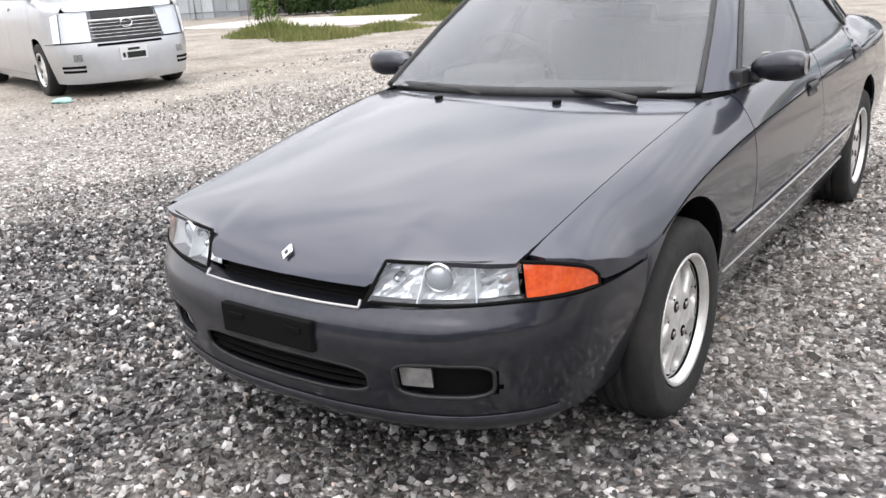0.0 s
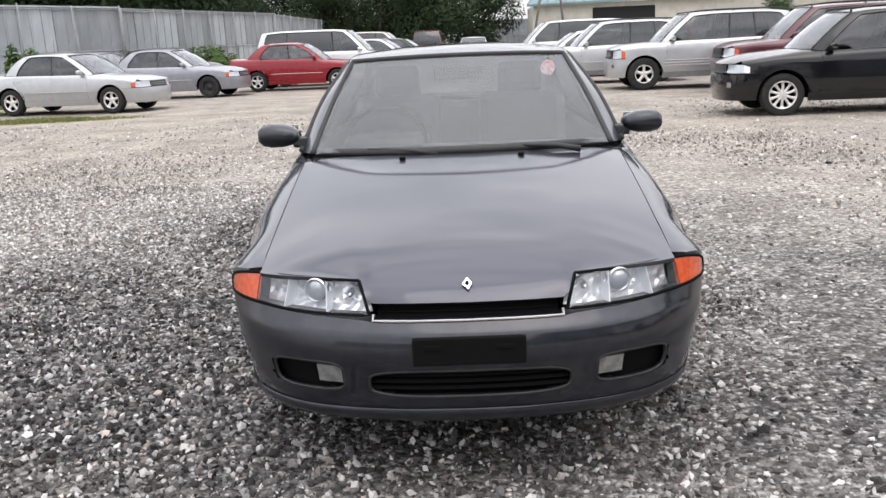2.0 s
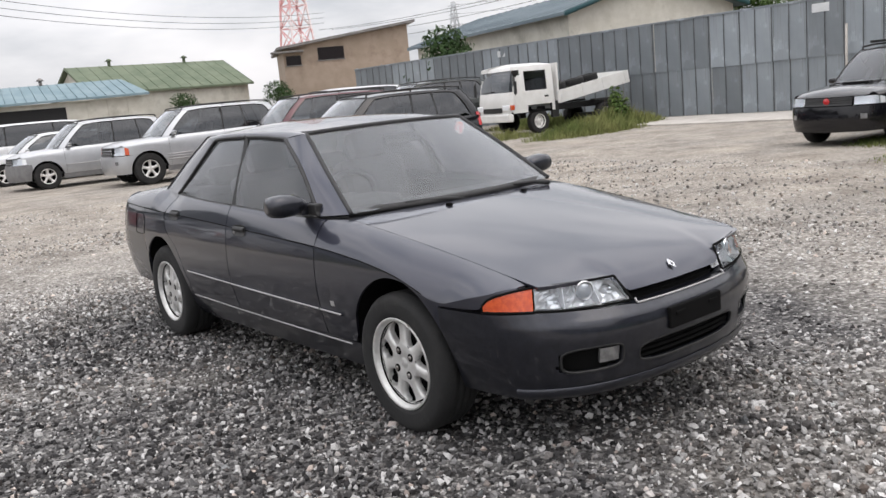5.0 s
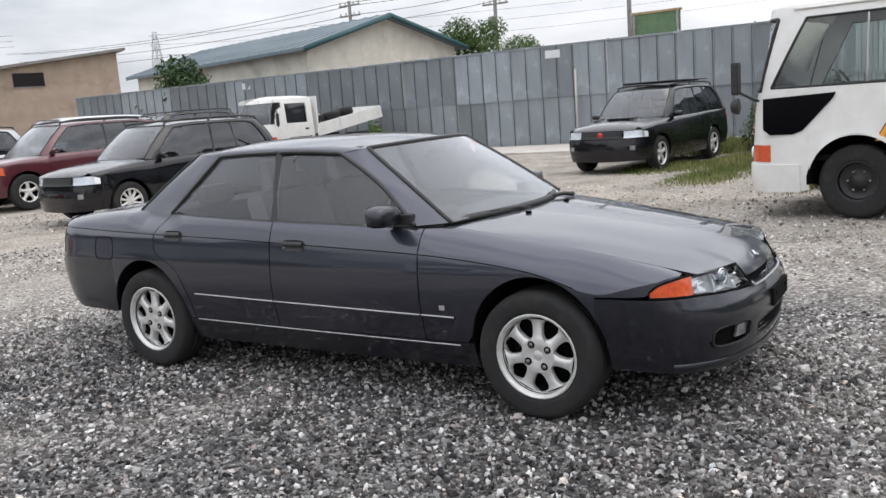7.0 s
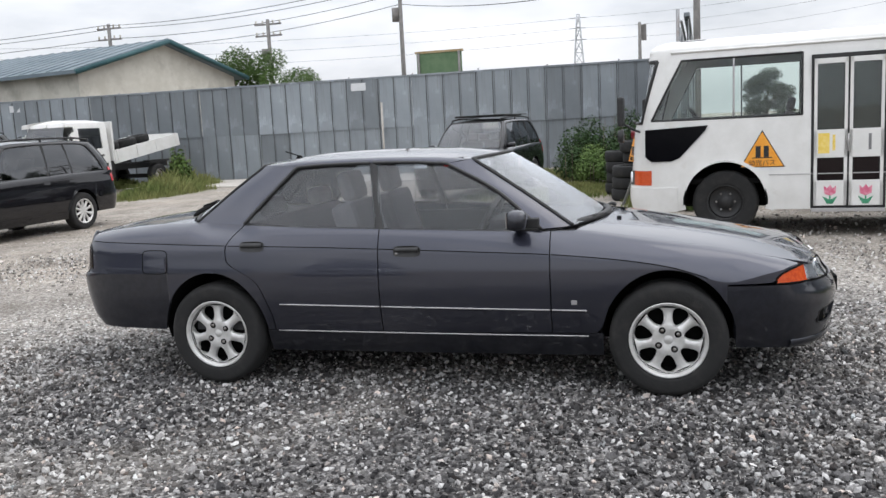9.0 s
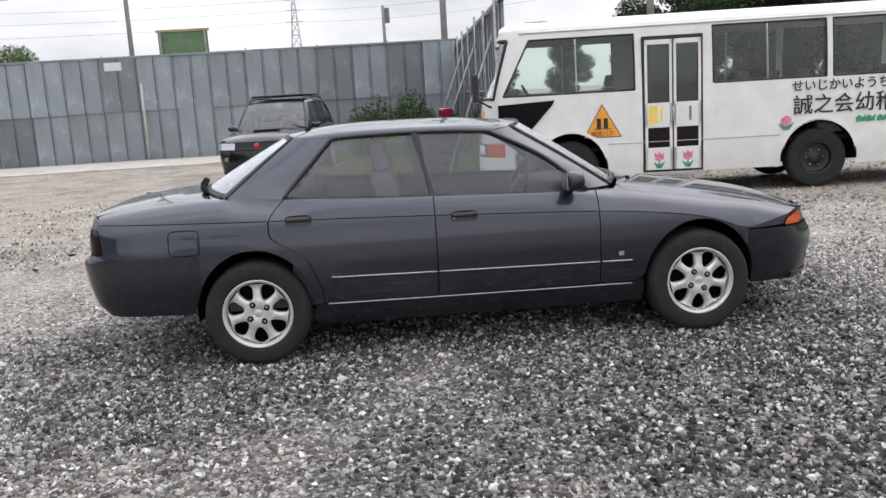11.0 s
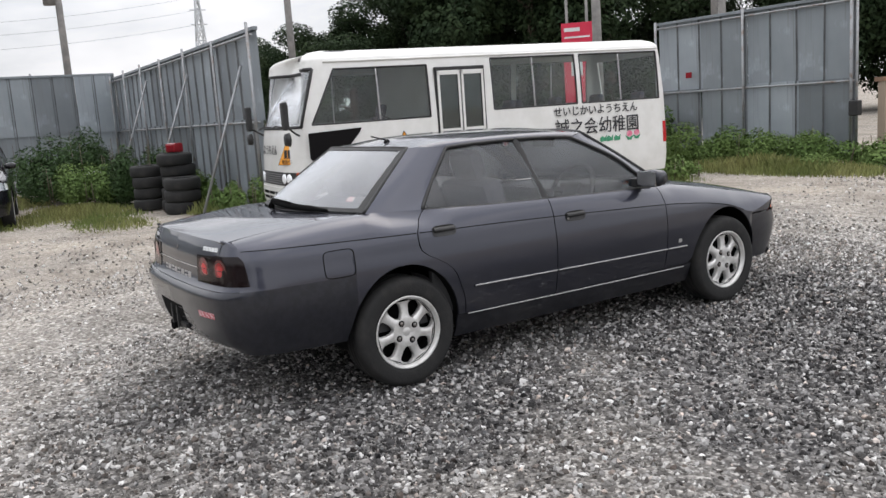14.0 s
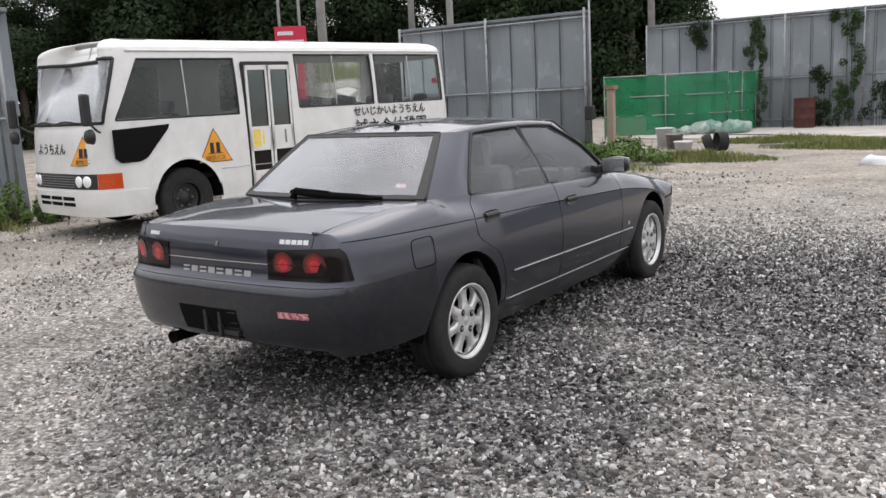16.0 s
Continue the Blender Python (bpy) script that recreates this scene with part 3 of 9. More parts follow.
for nm, x0, x1, y0, y1, lab in (("pavement_east", 17.2, 20.75, 5.0, 16.5, "pale worn concrete strip along the fence"), ("pavement_south", -14.0, 6.6, -20.2, -15.8, "pale worn concrete strip before the far fence"),
                                ("pavement_west", -22.0, -13.2, 15.4, 19.5, "pale concrete strip in the weeds")):
    bm = bmesh.new()
    rnd = random.Random(nm)
    pts = []
    for i in range(40):
        a = 2 * math.pi * i / 40
        c, s_ = math.cos(a), math.sin(a)
        x = (x0 + x1) / 2 + (x1 - x0) / 2 * np.sign(c) * abs(c) ** 0.4 * rnd.uniform(0.93, 1.0)
        y = (y0 + y1) / 2 + (y1 - y0) / 2 * np.sign(s_) * abs(s_) ** 0.4 * rnd.uniform(0.95, 1.0)
        pts.append((x, y))
    lo = [bm.verts.new((x, y, -0.05)) for x, y in pts]
    hi = [bm.verts.new((x, y, 0.035)) for x, y in pts]
    bm.faces.new(hi)
    for i in range(40):
        q = (i + 1) % 40
        bm.faces.new((lo[i], lo[q], hi[q], hi[i]))
    tagged(part(nm, bm, M["concrete"], None), lab, "pavement", kind="structure")

# ---- vehicles: a shared way to build a car body from its main lines ----
# In a vehicle's own space y runs from nose (negative) to tail, 0 is the front axle, z is up.
class Hull:
    """The outline seen from above, and how far the skin stands in from it at each height (front, side, rear)."""

    def __init__(self, plan, front, flank, rear):
        p = spline([(x, y, 0) for x, y in plan], 900)[:, :2]
        p[:, 0] = np.maximum(p[:, 0], 0)
        p[:, 1] = np.maximum.accumulate(p[:, 1])
        self.p = p
        self.s = np.r_[0, np.cumsum(np.linalg.norm(np.diff(p, axis=0), axis=1))]
        t = np.gradient(p, axis=0)
        t[0], t[-1] = (1, 0), (-1, 0)
        t /= np.linalg.norm(t, axis=1, keepdims=True) + 1e-9
        self.n = np.stack([t[:, 1], -t[:, 0]], 1)
        self.front, self.flank, self.rear = curve1(front), curve1(flank), curve1(rear)
        self.yy = p[:, 1] + np.arange(len(p)) * 1e-9
        self.mid = self.s[np.argmax(p[:, 0])]

    def s_y(self, y):
        return np.interp(y, self.yy, self.s)

    def s_x(self, x, tail=False):
        k = int(np.argmax(self.p[:, 0]))
        if tail:
            return np.interp(-np.asarray(x, float), -self.p[k:, 0], self.s[k:])
        return np.interp(x, self.p[:k, 0], self.s[:k])

    def at(self, s, z, lift=0.0):
        s, z = np.broadcast_arrays(np.asarray(s, float), np.asarray(z, float))
        a = np.abs(s)
        x, y = np.interp(a, self.s, self.p[:, 0]), np.interp(a, self.s, self.p[:, 1])
        nx, ny = np.interp(a, self.s, self.n[:, 0]), np.interp(a, self.s, self.n[:, 1])
        k = np.sqrt(nx * nx + ny * ny)
        nx, ny = nx / k, ny / k
        d = np.maximum(-ny, 0) ** 2 * self.front(z) + nx ** 2 * self.flank(z) + np.maximum(ny, 0) ** 2 * self.rear(z) - lift
        return np.stack([np.where(s < 0, -1, 1) * (x - nx * d), y - ny * d, z], -1)


def wheel(parent, x, y, z, radius, rim, width, style, material, tread=True, nuts=True):
    """One road wheel: tyre, rim, spokes. x is the centre plane; the sign of x gives the outer side."""
    s = 1 if x > 0 else -1
    w = thing("wheel", Matrix.Identity(4), "", "")
    w.parent = parent
    w.matrix_basis = pose(x, y, z, 0, 0, 0 if s > 0 else 180)
    h = width / 2
    rings = [(rim, -h * 0.9), (rim * 1.06, -h), (radius * 0.93, -h), (radius * 0.985, -h * 0.8), (radius, -h * 0.5), (radius, h * 0.5), (radius * 0.985, h * 0.8),
             (radius * 0.93, h), (radius * 0.88, h * 1.03), (rim * 1.10, h * 1.02), (rim * 1.03, h * 0.98), (rim * 0.985, h * 0.88)]
    if tread:
        grooves = []
        for k in (-0.5, -0.17, 0.17):
            grooves += [(radius, h * k), (radius * 0.978, h * (k + 0.03)), (radius * 0.978, h * (k + 0.09)), (radius, h * (k + 0.12))]
        rings = rings[:4] + grooves + rings[5:]
    lathe("tyre", rings, Matrix.Identity(4), M["rubber"], w, sides=44 if tread else 24)
    face = h * 0.72
    r = rim
    lathe("rim", [(r * 0.985, h * 0.9), (r * 1.0, h * 0.98), (r * 0.97, h * 0.99), (r * 0.92, h * 0.90), (r * 0.90, h * 0.75)], Matrix.Identity(4), material, w, sides=36 if tread else 20)
    lathe("barrel", [(r * 0.90, h * 0.75), (r * 0.87, h * 0.4), (r * 0.84, -h * 0.6)], Matrix.Identity(4), M["matte"], w, sides=36 if tread else 20)
    lathe("brake_disc", [(0.0, -h * 0.1), (r * 0.83, -h * 0.1), (r * 0.85, -h * 0.2)], Matrix.Identity(4), M["matte"], w, sides=20)
    n = {"seven": 7, "ten": 10, "five": 5, "steel": 0, "bus": 0}[style]
    if n:
        verts, faces = [], []
        hub_r = r * 0.34
        for k in range(n):
            a = 2 * math.pi * k / n + math.pi / 2
            # each spoke narrows in the middle and flares into the hub and the rim
            c, sn = math.cos(a), math.sin(a)
            base = len(verts)
            if n == 7:
                prof = []
                for t in (0.0, 0.02, 0.06, 0.13, 0.25, 0.42, 0.60, 0.76, 0.88, 0.95, 0.985, 1.0):
                    q = r * (0.405 + 0.475 * t)
                    neck = 0.105 * r + 0.020 * r * t
                    full = q * math.sin(math.pi / 7) * 1.004
                    f = min(1.0, max(abs(1 - t / 0.30) if t < 0.30 else 0.0, (t - 0.62) / 0.38 if t > 0.62 else 0.0))
                    prof.append((q, neck + (full - neck) * (1 - math.sqrt(max(0.0, 1 - f * f))), face + 0.004 - 0.010 * t))
                for q, half, fz in prof:
                    for u, drop in ((-1, 0.030), (-0.99, 0.006), (-0.80, 0.0), (0.80, 0.0), (0.99, 0.006), (1, 0.030)):
                        along = math.sqrt(max(q * q - (u * half) ** 2, 0))
                        verts.append((fz - drop * (r / 0.2), along * c - u * half * sn, along * sn + u * half * c))
                for i in range(len(prof) - 1):
                    for j in range(5):
                        q0 = base + i * 6 + j
                        faces.append((q0, q0 + 1, q0 + 7, q0 + 6))
                continue
            prof = [(hub_r * 0.55, 0.13, face), (hub_r * 1.25, 0.132, face + 0.004), (r * 0.60, 0.130, face + 0.002), (r * 0.76, 0.145, face - 0.002), (r * 0.84, 0.185, face), (r * 0.90, 0.29, face + 0.001), (r * 0.945, 0.40, face + 0.003)]
            if n > 7:
                prof = [(q, wd * 0.6, fz) for q, wd, fz in prof]
            for q, wd, fz in prof:
                half = wd * r * 2.3 / 2
                for u, drop in ((-1, 0.022), (-0.82, 0.0), (0.82, 0.0), (1, 0.022)):
                    verts.append((fz - drop * (r / 0.2), q * c - u * half * sn, q * sn + u * half * c))
            for i in range(len(prof) - 1):
                for j in range(3):
                    q0 = base + i * 4 + j
                    faces.append((q0, q0 + 1, q0 + 5, q0 + 4))
        mesh_object("spokes", verts, faces, material, w)
        if n == 7:
            lathe("rim_band", [(r * 0.878, face - 0.0062), (r * 0.90, face - 0.005), (r * 0.925, face + 0.001), (r * 0.945, h * 0.97)], Matrix.Identity(4), material, w, sides=56)
            lathe("hub_cap", [(0.0, face + 0.0035), (r * 0.10, face + 0.0035), (r * 0.115, face + 0.001), (r * 0.14, face + 0.003), (r * 0.30, face + 0.0055), (r * 0.38, face + 0.005), (r * 0.407, face + 0.004)], Matrix.Identity(4), material, w, sides=56)
        else:
            lathe("hub_cap", [(0.0, face + 0.004), (hub_r * 0.5, face + 0.004), (hub_r * 0.62, face), (hub_r * 1.02, face - 0.004), (hub_r * 1.15, face - 0.02)], Matrix.Identity(4), material, w, sides=24)
        if nuts:
            for k in range(4):
                a = 2 * math.pi * (k + 0.35) / 4
                m = Matrix.Translation((0, math.cos(a) * r * 0.29, math.sin(a) * r * 0.29))
                lathe("lug_hole", [(0.0, face + 0.0072), (r * 0.085, face + 0.0072), (r * 0.098, face + 0.003)], m, M["matte"], w, sides=10)
                lathe("lug_nut", [(0.0, face + 0.013), (r * 0.046, face + 0.012), (r * 0.052, face + 0.004)], m, M["steel"], w, sides=6)
    else:
        lathe("disc", [(0.0, face * 0.6), (r * 0.30, face * 0.6), (r * 0.36, face * 0.35), (r * 0.62, face * 0.1), (r * 0.80, face * 0.35), (r * 0.90, face * 0.5)], Matrix.Identity(4), material, w, sides=24)
        if style == "bus":
            for k in range(6):
                a = 2 * math.pi * k / 6
                m = Matrix.Translation((0, math.cos(a) * r * 0.5, math.sin(a) * r * 0.5))
                lathe("lug_nut", [(0.0, face * 0.45), (r * 0.06, face * 0.45), (r * 0.07, face * 0.2)], m, M["steel"], w, sides=6)
    return w


def plate_bars(name, x0, x1, y, z0, z1, parent, face, ink, label):
    """A number plate with its characters as plain bars."""
    pl = box(name, x0, x1, y - 0.006, y + 0.006, z0, z1, face, parent, label)
    w, h = x1 - x0, z1 - z0
    for a, b2, c, d in ((0.28, 0.72, 0.70, 0.88), (0.08, 0.18, 0.2, 0.55), (0.24, 0.92, 0.14, 0.58)):
        box("bar", x0 + a * w, x0 + b2 * w, y - 0.009, y - 0.0065, z0 + c * h, z0 + d * h, ink, pl, bevel=0)
    return pl


def car(p, where_m, name, label, category="car", group="", fine=1.0):
    """Builds one car or van from its lines and returns its empty and its hull."""
    ob = thing(name, where_m, label, category, group)
    H = Hull(p["plan"], p["front"], p["flank"], p["rear"])
    paint, lower = p["paint"], p.get("lower", p["paint"])
    k = lambda n: max(4, int(n * fine))
    L, ra, hz = p["base"], p["arch"], p["hub_z"]
    sill, belt_x, belt_z, crease = p["sill"], curve1(p["edge_x"]), curve1(p["edge_z"]), curve1(p["crease"])
    sides = (1, -1)

    def low(y):
        """The lower edge of the side skin, with both wheel arches."""
        y = np.asarray(y, float)
        z = np.full_like(y, sill)
        for c in (0.0, L):
            d = np.abs(y - c)
            z = np.where(d < ra, np.maximum(z, hz + np.sqrt(np.maximum(ra * ra - d * d, 0)) * p.get("arch_top", 1.0)), z)
        return z

    def over(y, v, z0):
        """Points of the side skin at y, from z0 (v=0) over the shoulder to its upper edge (v=1)."""
        zc = np.maximum(crease(y), z0 + 0.01)
        ze, xe = belt_z(y), belt_x(y)
        ring = H.at(H.s_y(y), np.minimum(z0 + (zc - z0) * np.minimum(v / 0.7, 1), zc))
        t = np.clip((v - 0.7) / 0.3, 0, 1)
        top = H.at(H.s_y(y), zc)
        x0, b0 = top[..., 0], zc
        x1, b1 = x0 + (xe - x0) * 0.10, b0 + (ze - b0) * 0.62
        if p.get("sharp"):
            # a hard fold along the flank: the doors lean straight in above it, the wings are rounder
            flat_door = np.clip((y - 0.25) / 0.5, 0, 1) * np.clip((2.75 - y) / 0.4, 0, 1)
            rear_wing = np.clip((y - 2.45) / 0.3, 0, 1)
            x1, b1 = x0 + (xe - x0) * (0.16 + 0.10 * flat_door - 0.02 * rear_wing), b0 + (ze - b0) * (0.42 - 0.02 * flat_door + 0.16 * rear_wing)
        # where a roof pillar stands on the shoulder the skin turns up into it
        pa, pb = p.get("pillar_flow", (99.0, 99.5))
        w = np.clip((y - pa + 0.10) / 0.15, 0, 1) * np.clip((pb + 0.05 - y) / 0.15, 0, 1)
        x2, b2 = xe + (x0 - xe) * (0.45 - 0.33 * w), ze - (ze - b0) * (0.03 + 0.37 * w)
        if p.get("sharp"):
            b2 = b2 - (ze - b0) * 0.17 * flat_door * (1 - w)
        x = (1 - t) ** 3 * x0 + 3 * t * (1 - t) ** 2 * x1 + 3 * t * t * (1 - t) * x2 + t ** 3 * xe
        z = (1 - t) ** 3 * b0 + 3 * t * (1 - t) ** 2 * b1 + 3 * t * t * (1 - t) * b2 + t ** 3 * ze
        up = v > 0.7
        return np.stack([np.where(up, x, ring[..., 0]), np.where(up, top[..., 1], ring[..., 1]), np.where(up, z, ring[..., 2])], -1)

    def skin(y0, y1, z_low, nu, nv, breaks=()):
        """A grid between two cut lines y0(z), y1(z)."""
        v = np.linspace(0, 1, nv)
        if p.get("sharp"):
            v = np.r_[np.linspace(0, 0.7, nv - 9), 0.7004, np.linspace(0.715, 1, 8)]
        ends = []
        for cut in (y0, y1):
            y = np.full(nv, float(cut(0.6)))
            for _ in range(40):
                zz = over(y, v, z_low(y))[:, 2]
                y = 0.5 * y + 0.5 * np.array([float(cut(q)) for q in zz])
            ends.append(y)
        marks = [ends[0]]
        for b in breaks:
            marks += [np.full(nv, b - 0.0006), np.full(nv, b + 0.0006)]
        marks.append(ends[1])
        cols = []
        for a, c in zip(marks[::2], marks[1::2]):
            m = max(3, int(nu / (len(breaks) + 1)))
            u = np.linspace(0, 1, m)[:, None]
            cols.append(a[None] * (1 - u) + c[None] * u)
        yy = np.concatenate(cols)
        vv = np.broadcast_to(v[None], yy.shape)
        return over(yy, vv, z_low(yy))

    def const(c):
        return lambda z: c

    gap = p.get("gap", 0.006)
    jn = ra * 0.86  # where the bumpers meet the wheel arches
    yA, yB = p["door_cuts"]
    yC = curve1(p["rear_cut"])
    lampy = p["lamp_back"]
    bz = p["bumper_front"]
    ftop = curve1(bz["top"])

    def fender_low(y):
        y = np.asarray(y, float)
        z = low(y)
        return np.where(y < -jn, p["fender_nose"](y), z)

    for s in sides:
        panel("front_fender", side(skin(const(lampy + gap), const(yA - gap / 2), fender_low, k(44), k(20), (-jn,)), s), paint, ob, flip=(s < 0))
        d1 = panel("front_door", side(skin(const(yA + gap / 2), const(yB - gap / 2), lambda y: 0 * y + sill, k(24), k(20)), s), paint, ob, flip=(s < 0))
        parts_rear = panel("rear_door" if p.get("four", True) else "side_panel", side(skin(const(yB + gap / 2), lambda z: float(yC(z)) - gap / 2, lambda y: 0 * y + sill, k(24), k(20)), s), paint, ob, flip=(s < 0))
        ql = p["bumper_rear"]

        def quarter_low(y):
            y = np.asarray(y, float)
            return np.where(y > L + jn, ql["side_top"] + p.get("rear_gap", 0.004), low(y))
        if p.get("sharp"):
            # the corner between door and wheel arch, then the wing above and behind the arch
            ax, az = ra, ra * p.get("arch_top", 1.0)
            z_mid = hz + az - 0.002
            zs2 = hz + (z_mid - hz) * np.sin(np.linspace(math.asin((sill - hz) / (z_mid - hz)), math.pi / 2, k(26)))
            y_arch = L - ax * np.sqrt(np.maximum(0, 1 - ((zs2 - hz) / az) ** 2))
            y_door = np.array([float(yC(q)) for q in zs2]) + gap / 2
            uu = np.linspace(0, 1, 9)[None]
            yy2 = y_door[:, None] * (1 - uu) + np.maximum(y_arch, y_door + 0.004)[:, None] * uu
            panel("arch_corner", side(H.at(H.s_y(yy2), zs2[:, None] * np.ones_like(yy2)), s), paint, ob)

            def quarter_high(y):
                return np.minimum(z_mid, np.where(np.asarray(y, float) < L, z_mid, quarter_low(y)))
            panel("rear_quarter", side(skin(lambda z: float(yC(z)) + gap / 2, const(p["tail_cut"]), quarter_high, k(66), k(20), (L + jn,)), s), paint, ob)
        else:
            panel("rear_quarter", side(skin(lambda z: float(yC(z)) + gap / 2, const(p["tail_cut"]), quarter_low, k(44), k(20), (L + jn,)), s), paint, ob, flip=(s < 0))
        # sill under the doors
        ys = np.linspace(ra * 0.98, L - ra * 0.98, k(14))
        zs = np.linspace(p["floor"], sill - 0.004, 5)
        panel("sill", side(H.at(H.s_y(ys)[:, None], zs[None]), s), lower, ob, flip=(s < 0))
        # wheel housings
        for c in (0.0, L):
            a = np.linspace(-0.1, math.pi + 0.1, k(18))
            rr = ra + 0.008
            yy, zz = c - rr * np.cos(a), hz + rr * np.sin(a) * p.get("arch_top", 1.0)
            xo = np.abs(H.at(H.s_y(yy), np.maximum(zz, 0.25))[:, 0]) - 0.012
            g = np.stack([np.stack([xo * f + 0.42 * (1 - f), yy, zz], -1) for f in (1.0, 0.0)], 1)
            panel("wheel_housing", side(g, s), M["matte"], ob, thick=0.004, flip=(s < 0))
            box("wheel_well", s * 0.42 - 0.008, s * 0.42 + 0.008, c - rr, c + rr, p["floor"] + 0.03, hz + rr * p.get("arch_top", 1.0), M["matte"], ob, bevel=0.003)
        for kx, c in enumerate((0.0, L)):
            wheel(ob, s * p["hub_x"][kx], c, hz, p["tyre"], p["rim"], p["tyre_w"], p["wheel_style"], p.get("wheel_mat", M["alloy"]), fine >= 1, fine >= 1)
    # floor pan and inner bulk that closes the body from below
    yn, yt = p["plan"][0][1], p["plan"][-1][1]
    box("underbody", -p["hub_x"][0] + 0.28, p["hub_x"][0] - 0.28, yn + 0.16, yt - p.get("floor_end", 0.16), p["floor"] + 0.02, sill + 0.10, M["matte"], ob, bevel=0.02)

    # bumpers
    def bumper(nm, tail, spec, mtl):
        s1 = H.s[-1]
        if tail:
            sa = H.s_y(L + jn)
            ss = np.linspace(sa, s1, k(34))
            ss = np.r_[ss, -ss[::-1][1:]]
        else:
            sa = H.s_y(-jn)
            ss = sa * np.sin(np.linspace(-1, 1, k(spec.get("cols", 90))) * math.pi / 2 * 0.98) / math.sin(math.pi / 2 * 0.98)
        top = curve1(spec["top"])
        bot = curve1(spec["bottom"])
        pts = H.at(ss, 0.4)
        zt, zb = top(np.abs(pts[:, 0])), bot(np.abs(pts[:, 0]))
        dd = np.abs(pts[:, 1] - (L if tail else 0.0))
        zb = np.where(dd < ra, np.minimum(np.maximum(zb, hz + np.sqrt(np.maximum(ra * ra - dd * dd, 0)) * p.get("arch_top", 1.0)), zt - 0.02), zb)
        v = np.linspace(0, 1, spec.get("rows", 14))
        zz = zb[:, None] + (zt - zb)[:, None] * v[None]
        g = H.at(ss[:, None] * np.ones_like(zz), zz)
        holes = spec.get("holes", ())

        def keep(i, j):
            c = (g[i, j] + g[i + 1, j + 1]) / 2
            return not any(abs((abs(c[0]) - (x0 + x1) / 2) / (x1 - x0) * 2) ** 4 + abs((c[2] - (z0 + z1) / 2) / (z1 - z0) * 2) ** 4 < 1 for x0, x1, z0, z1 in holes)
        b = panel(nm, g, mtl, ob, flip=tail and False, keep=keep, thick=0.02)
        for x0, x1, z0, z1 in holes:
            for sg in ((1,) if x0 < 0 else (1, -1)):
                ring = []
                for a in np.linspace(0, 2 * math.pi, 49):
                    c, d = math.cos(a), math.sin(a)
                    x = (x0 + x1) / 2 + (x1 - x0) / 2 * np.sign(c) * abs(c) ** 0.5
                    z = (z0 + z1) / 2 + (z1 - z0) / 2 * np.sign(d) * abs(d) ** 0.5
                    q = H.at(np.sign(x) * H.s_x(abs(x)), z, -0.004)
                    ring.append(q * np.array([sg, 1, 1]))
                tube("bezel", ring, 0.0060, M["black"], b, sides=6, caps=False)
        # upper ledge that runs in under the lamps
        ledge = np.stack([H.at(ss, zt), H.at(ss, zt + 0.004, -0.05)], 1)
        panel("bumper_ledge", ledge, mtl, b, thick=0.004)
        return b
    fb = bumper("front_bumper", False, bz, p.get("bumper_mat", paint))
    rb = bumper("rear_bumper", True, p["bumper_rear"], p["bumper_rear"].get("mat", p.get("bumper_mat", paint)))

    # hood as a height field between its side cuts
    Hs, crown = curve1(p["hood"]), p["hood_crown"]
    fe = curve1(p["hood_lip"])
    xs = np.linspace(-1, 1, k(45))
    rows = []
    for u in xs:
        t = np.linspace(0, 1, k(30)) ** 1.35
        a = abs(u)
        ze = float(fe(a * p["hood_front_x"]))
        y0 = float(H.at(H.s_x(a * p["hood_front_x"]), ze)[..., 1])
        y1 = p["cowl"][0] + p["cowl"][1] * a * a
        y = y0 + (y1 - y0) * t
        x = np.sign(u) * a * (p["hood_front_x"] * (1 - t) + (belt_x(y) - gap / 2) * t if p.get("hood_taper") else np.minimum(belt_x(np.maximum(y, lampy)) - gap / 2, p["hood_front_x"] + (y - y0) * 2))
        full = Hs(y) - (Hs(y) - belt_z(np.maximum(y, lampy - 0.05))) * a ** 2.2
        start = float(Hs(y0) - (Hs(y0) - belt_z(max(y0, lampy - 0.05))) * a ** 2.2)
        if "hood_soft" in p:
            # behind the lamps the step of the front edge fades into one round nose
            near = np.exp(-(y - y0) / 0.025)
            ze = ze * near + float(curve1(p["hood_soft"])(a * p["hood_front_x"])) * (1 - near)
        z = full - (start - ze) * np.exp(-(y - y0) / p.get("hood_roll", 0.05))
        rows.append(np.stack([x, y, z], -1))
    hood = panel("hood", np.array(rows), paint, ob, flip=False, thick=0.012)

    # glasshouse
    G = p["glass"]
    front_glass, side_glass, rear_glass = p.get("glass_mats", (M["screen"], M["window"], M["window"]))
    for s in sides:
        f = s < 0
        panel("a_pillar", side(loft(G["screen_edge"], G["side_front"], k(16), 5, 0.008, (1, -0.5, 0)), s), p.get("pillar_a", paint), ob, flip=not f)
        panel("roof_rail", side(loft(G["roof_edge"], G["window_top"], k(24), 5, 0.008, (1, 0, 0.5)), s), paint, ob, flip=not f)
        cp = loft(G["side_rear"], G["rear_edge"], k(16), k(12), G.get("c_bulge", 0.012), (1, 0.3, 0.3))
        if p.get("sharp"):
            # its foot lies on the upper edge of the wing
            yf = np.linspace(G["side_rear"][-1][1], G["rear_edge"][-1][1], cp.shape[1])
            foot = np.stack([belt_x(yf), yf, belt_z(yf)], -1)
            wt2 = (np.linspace(0, 1, cp.shape[0]) ** 3)[:, None, None]
            cp = cp + (foot - cp[-1])[None] * wt2
        panel("c_pillar", side(cp, s), p.get("pillar_c", paint), ob, flip=not f)
        wt = spline(G["window_top"], 60)
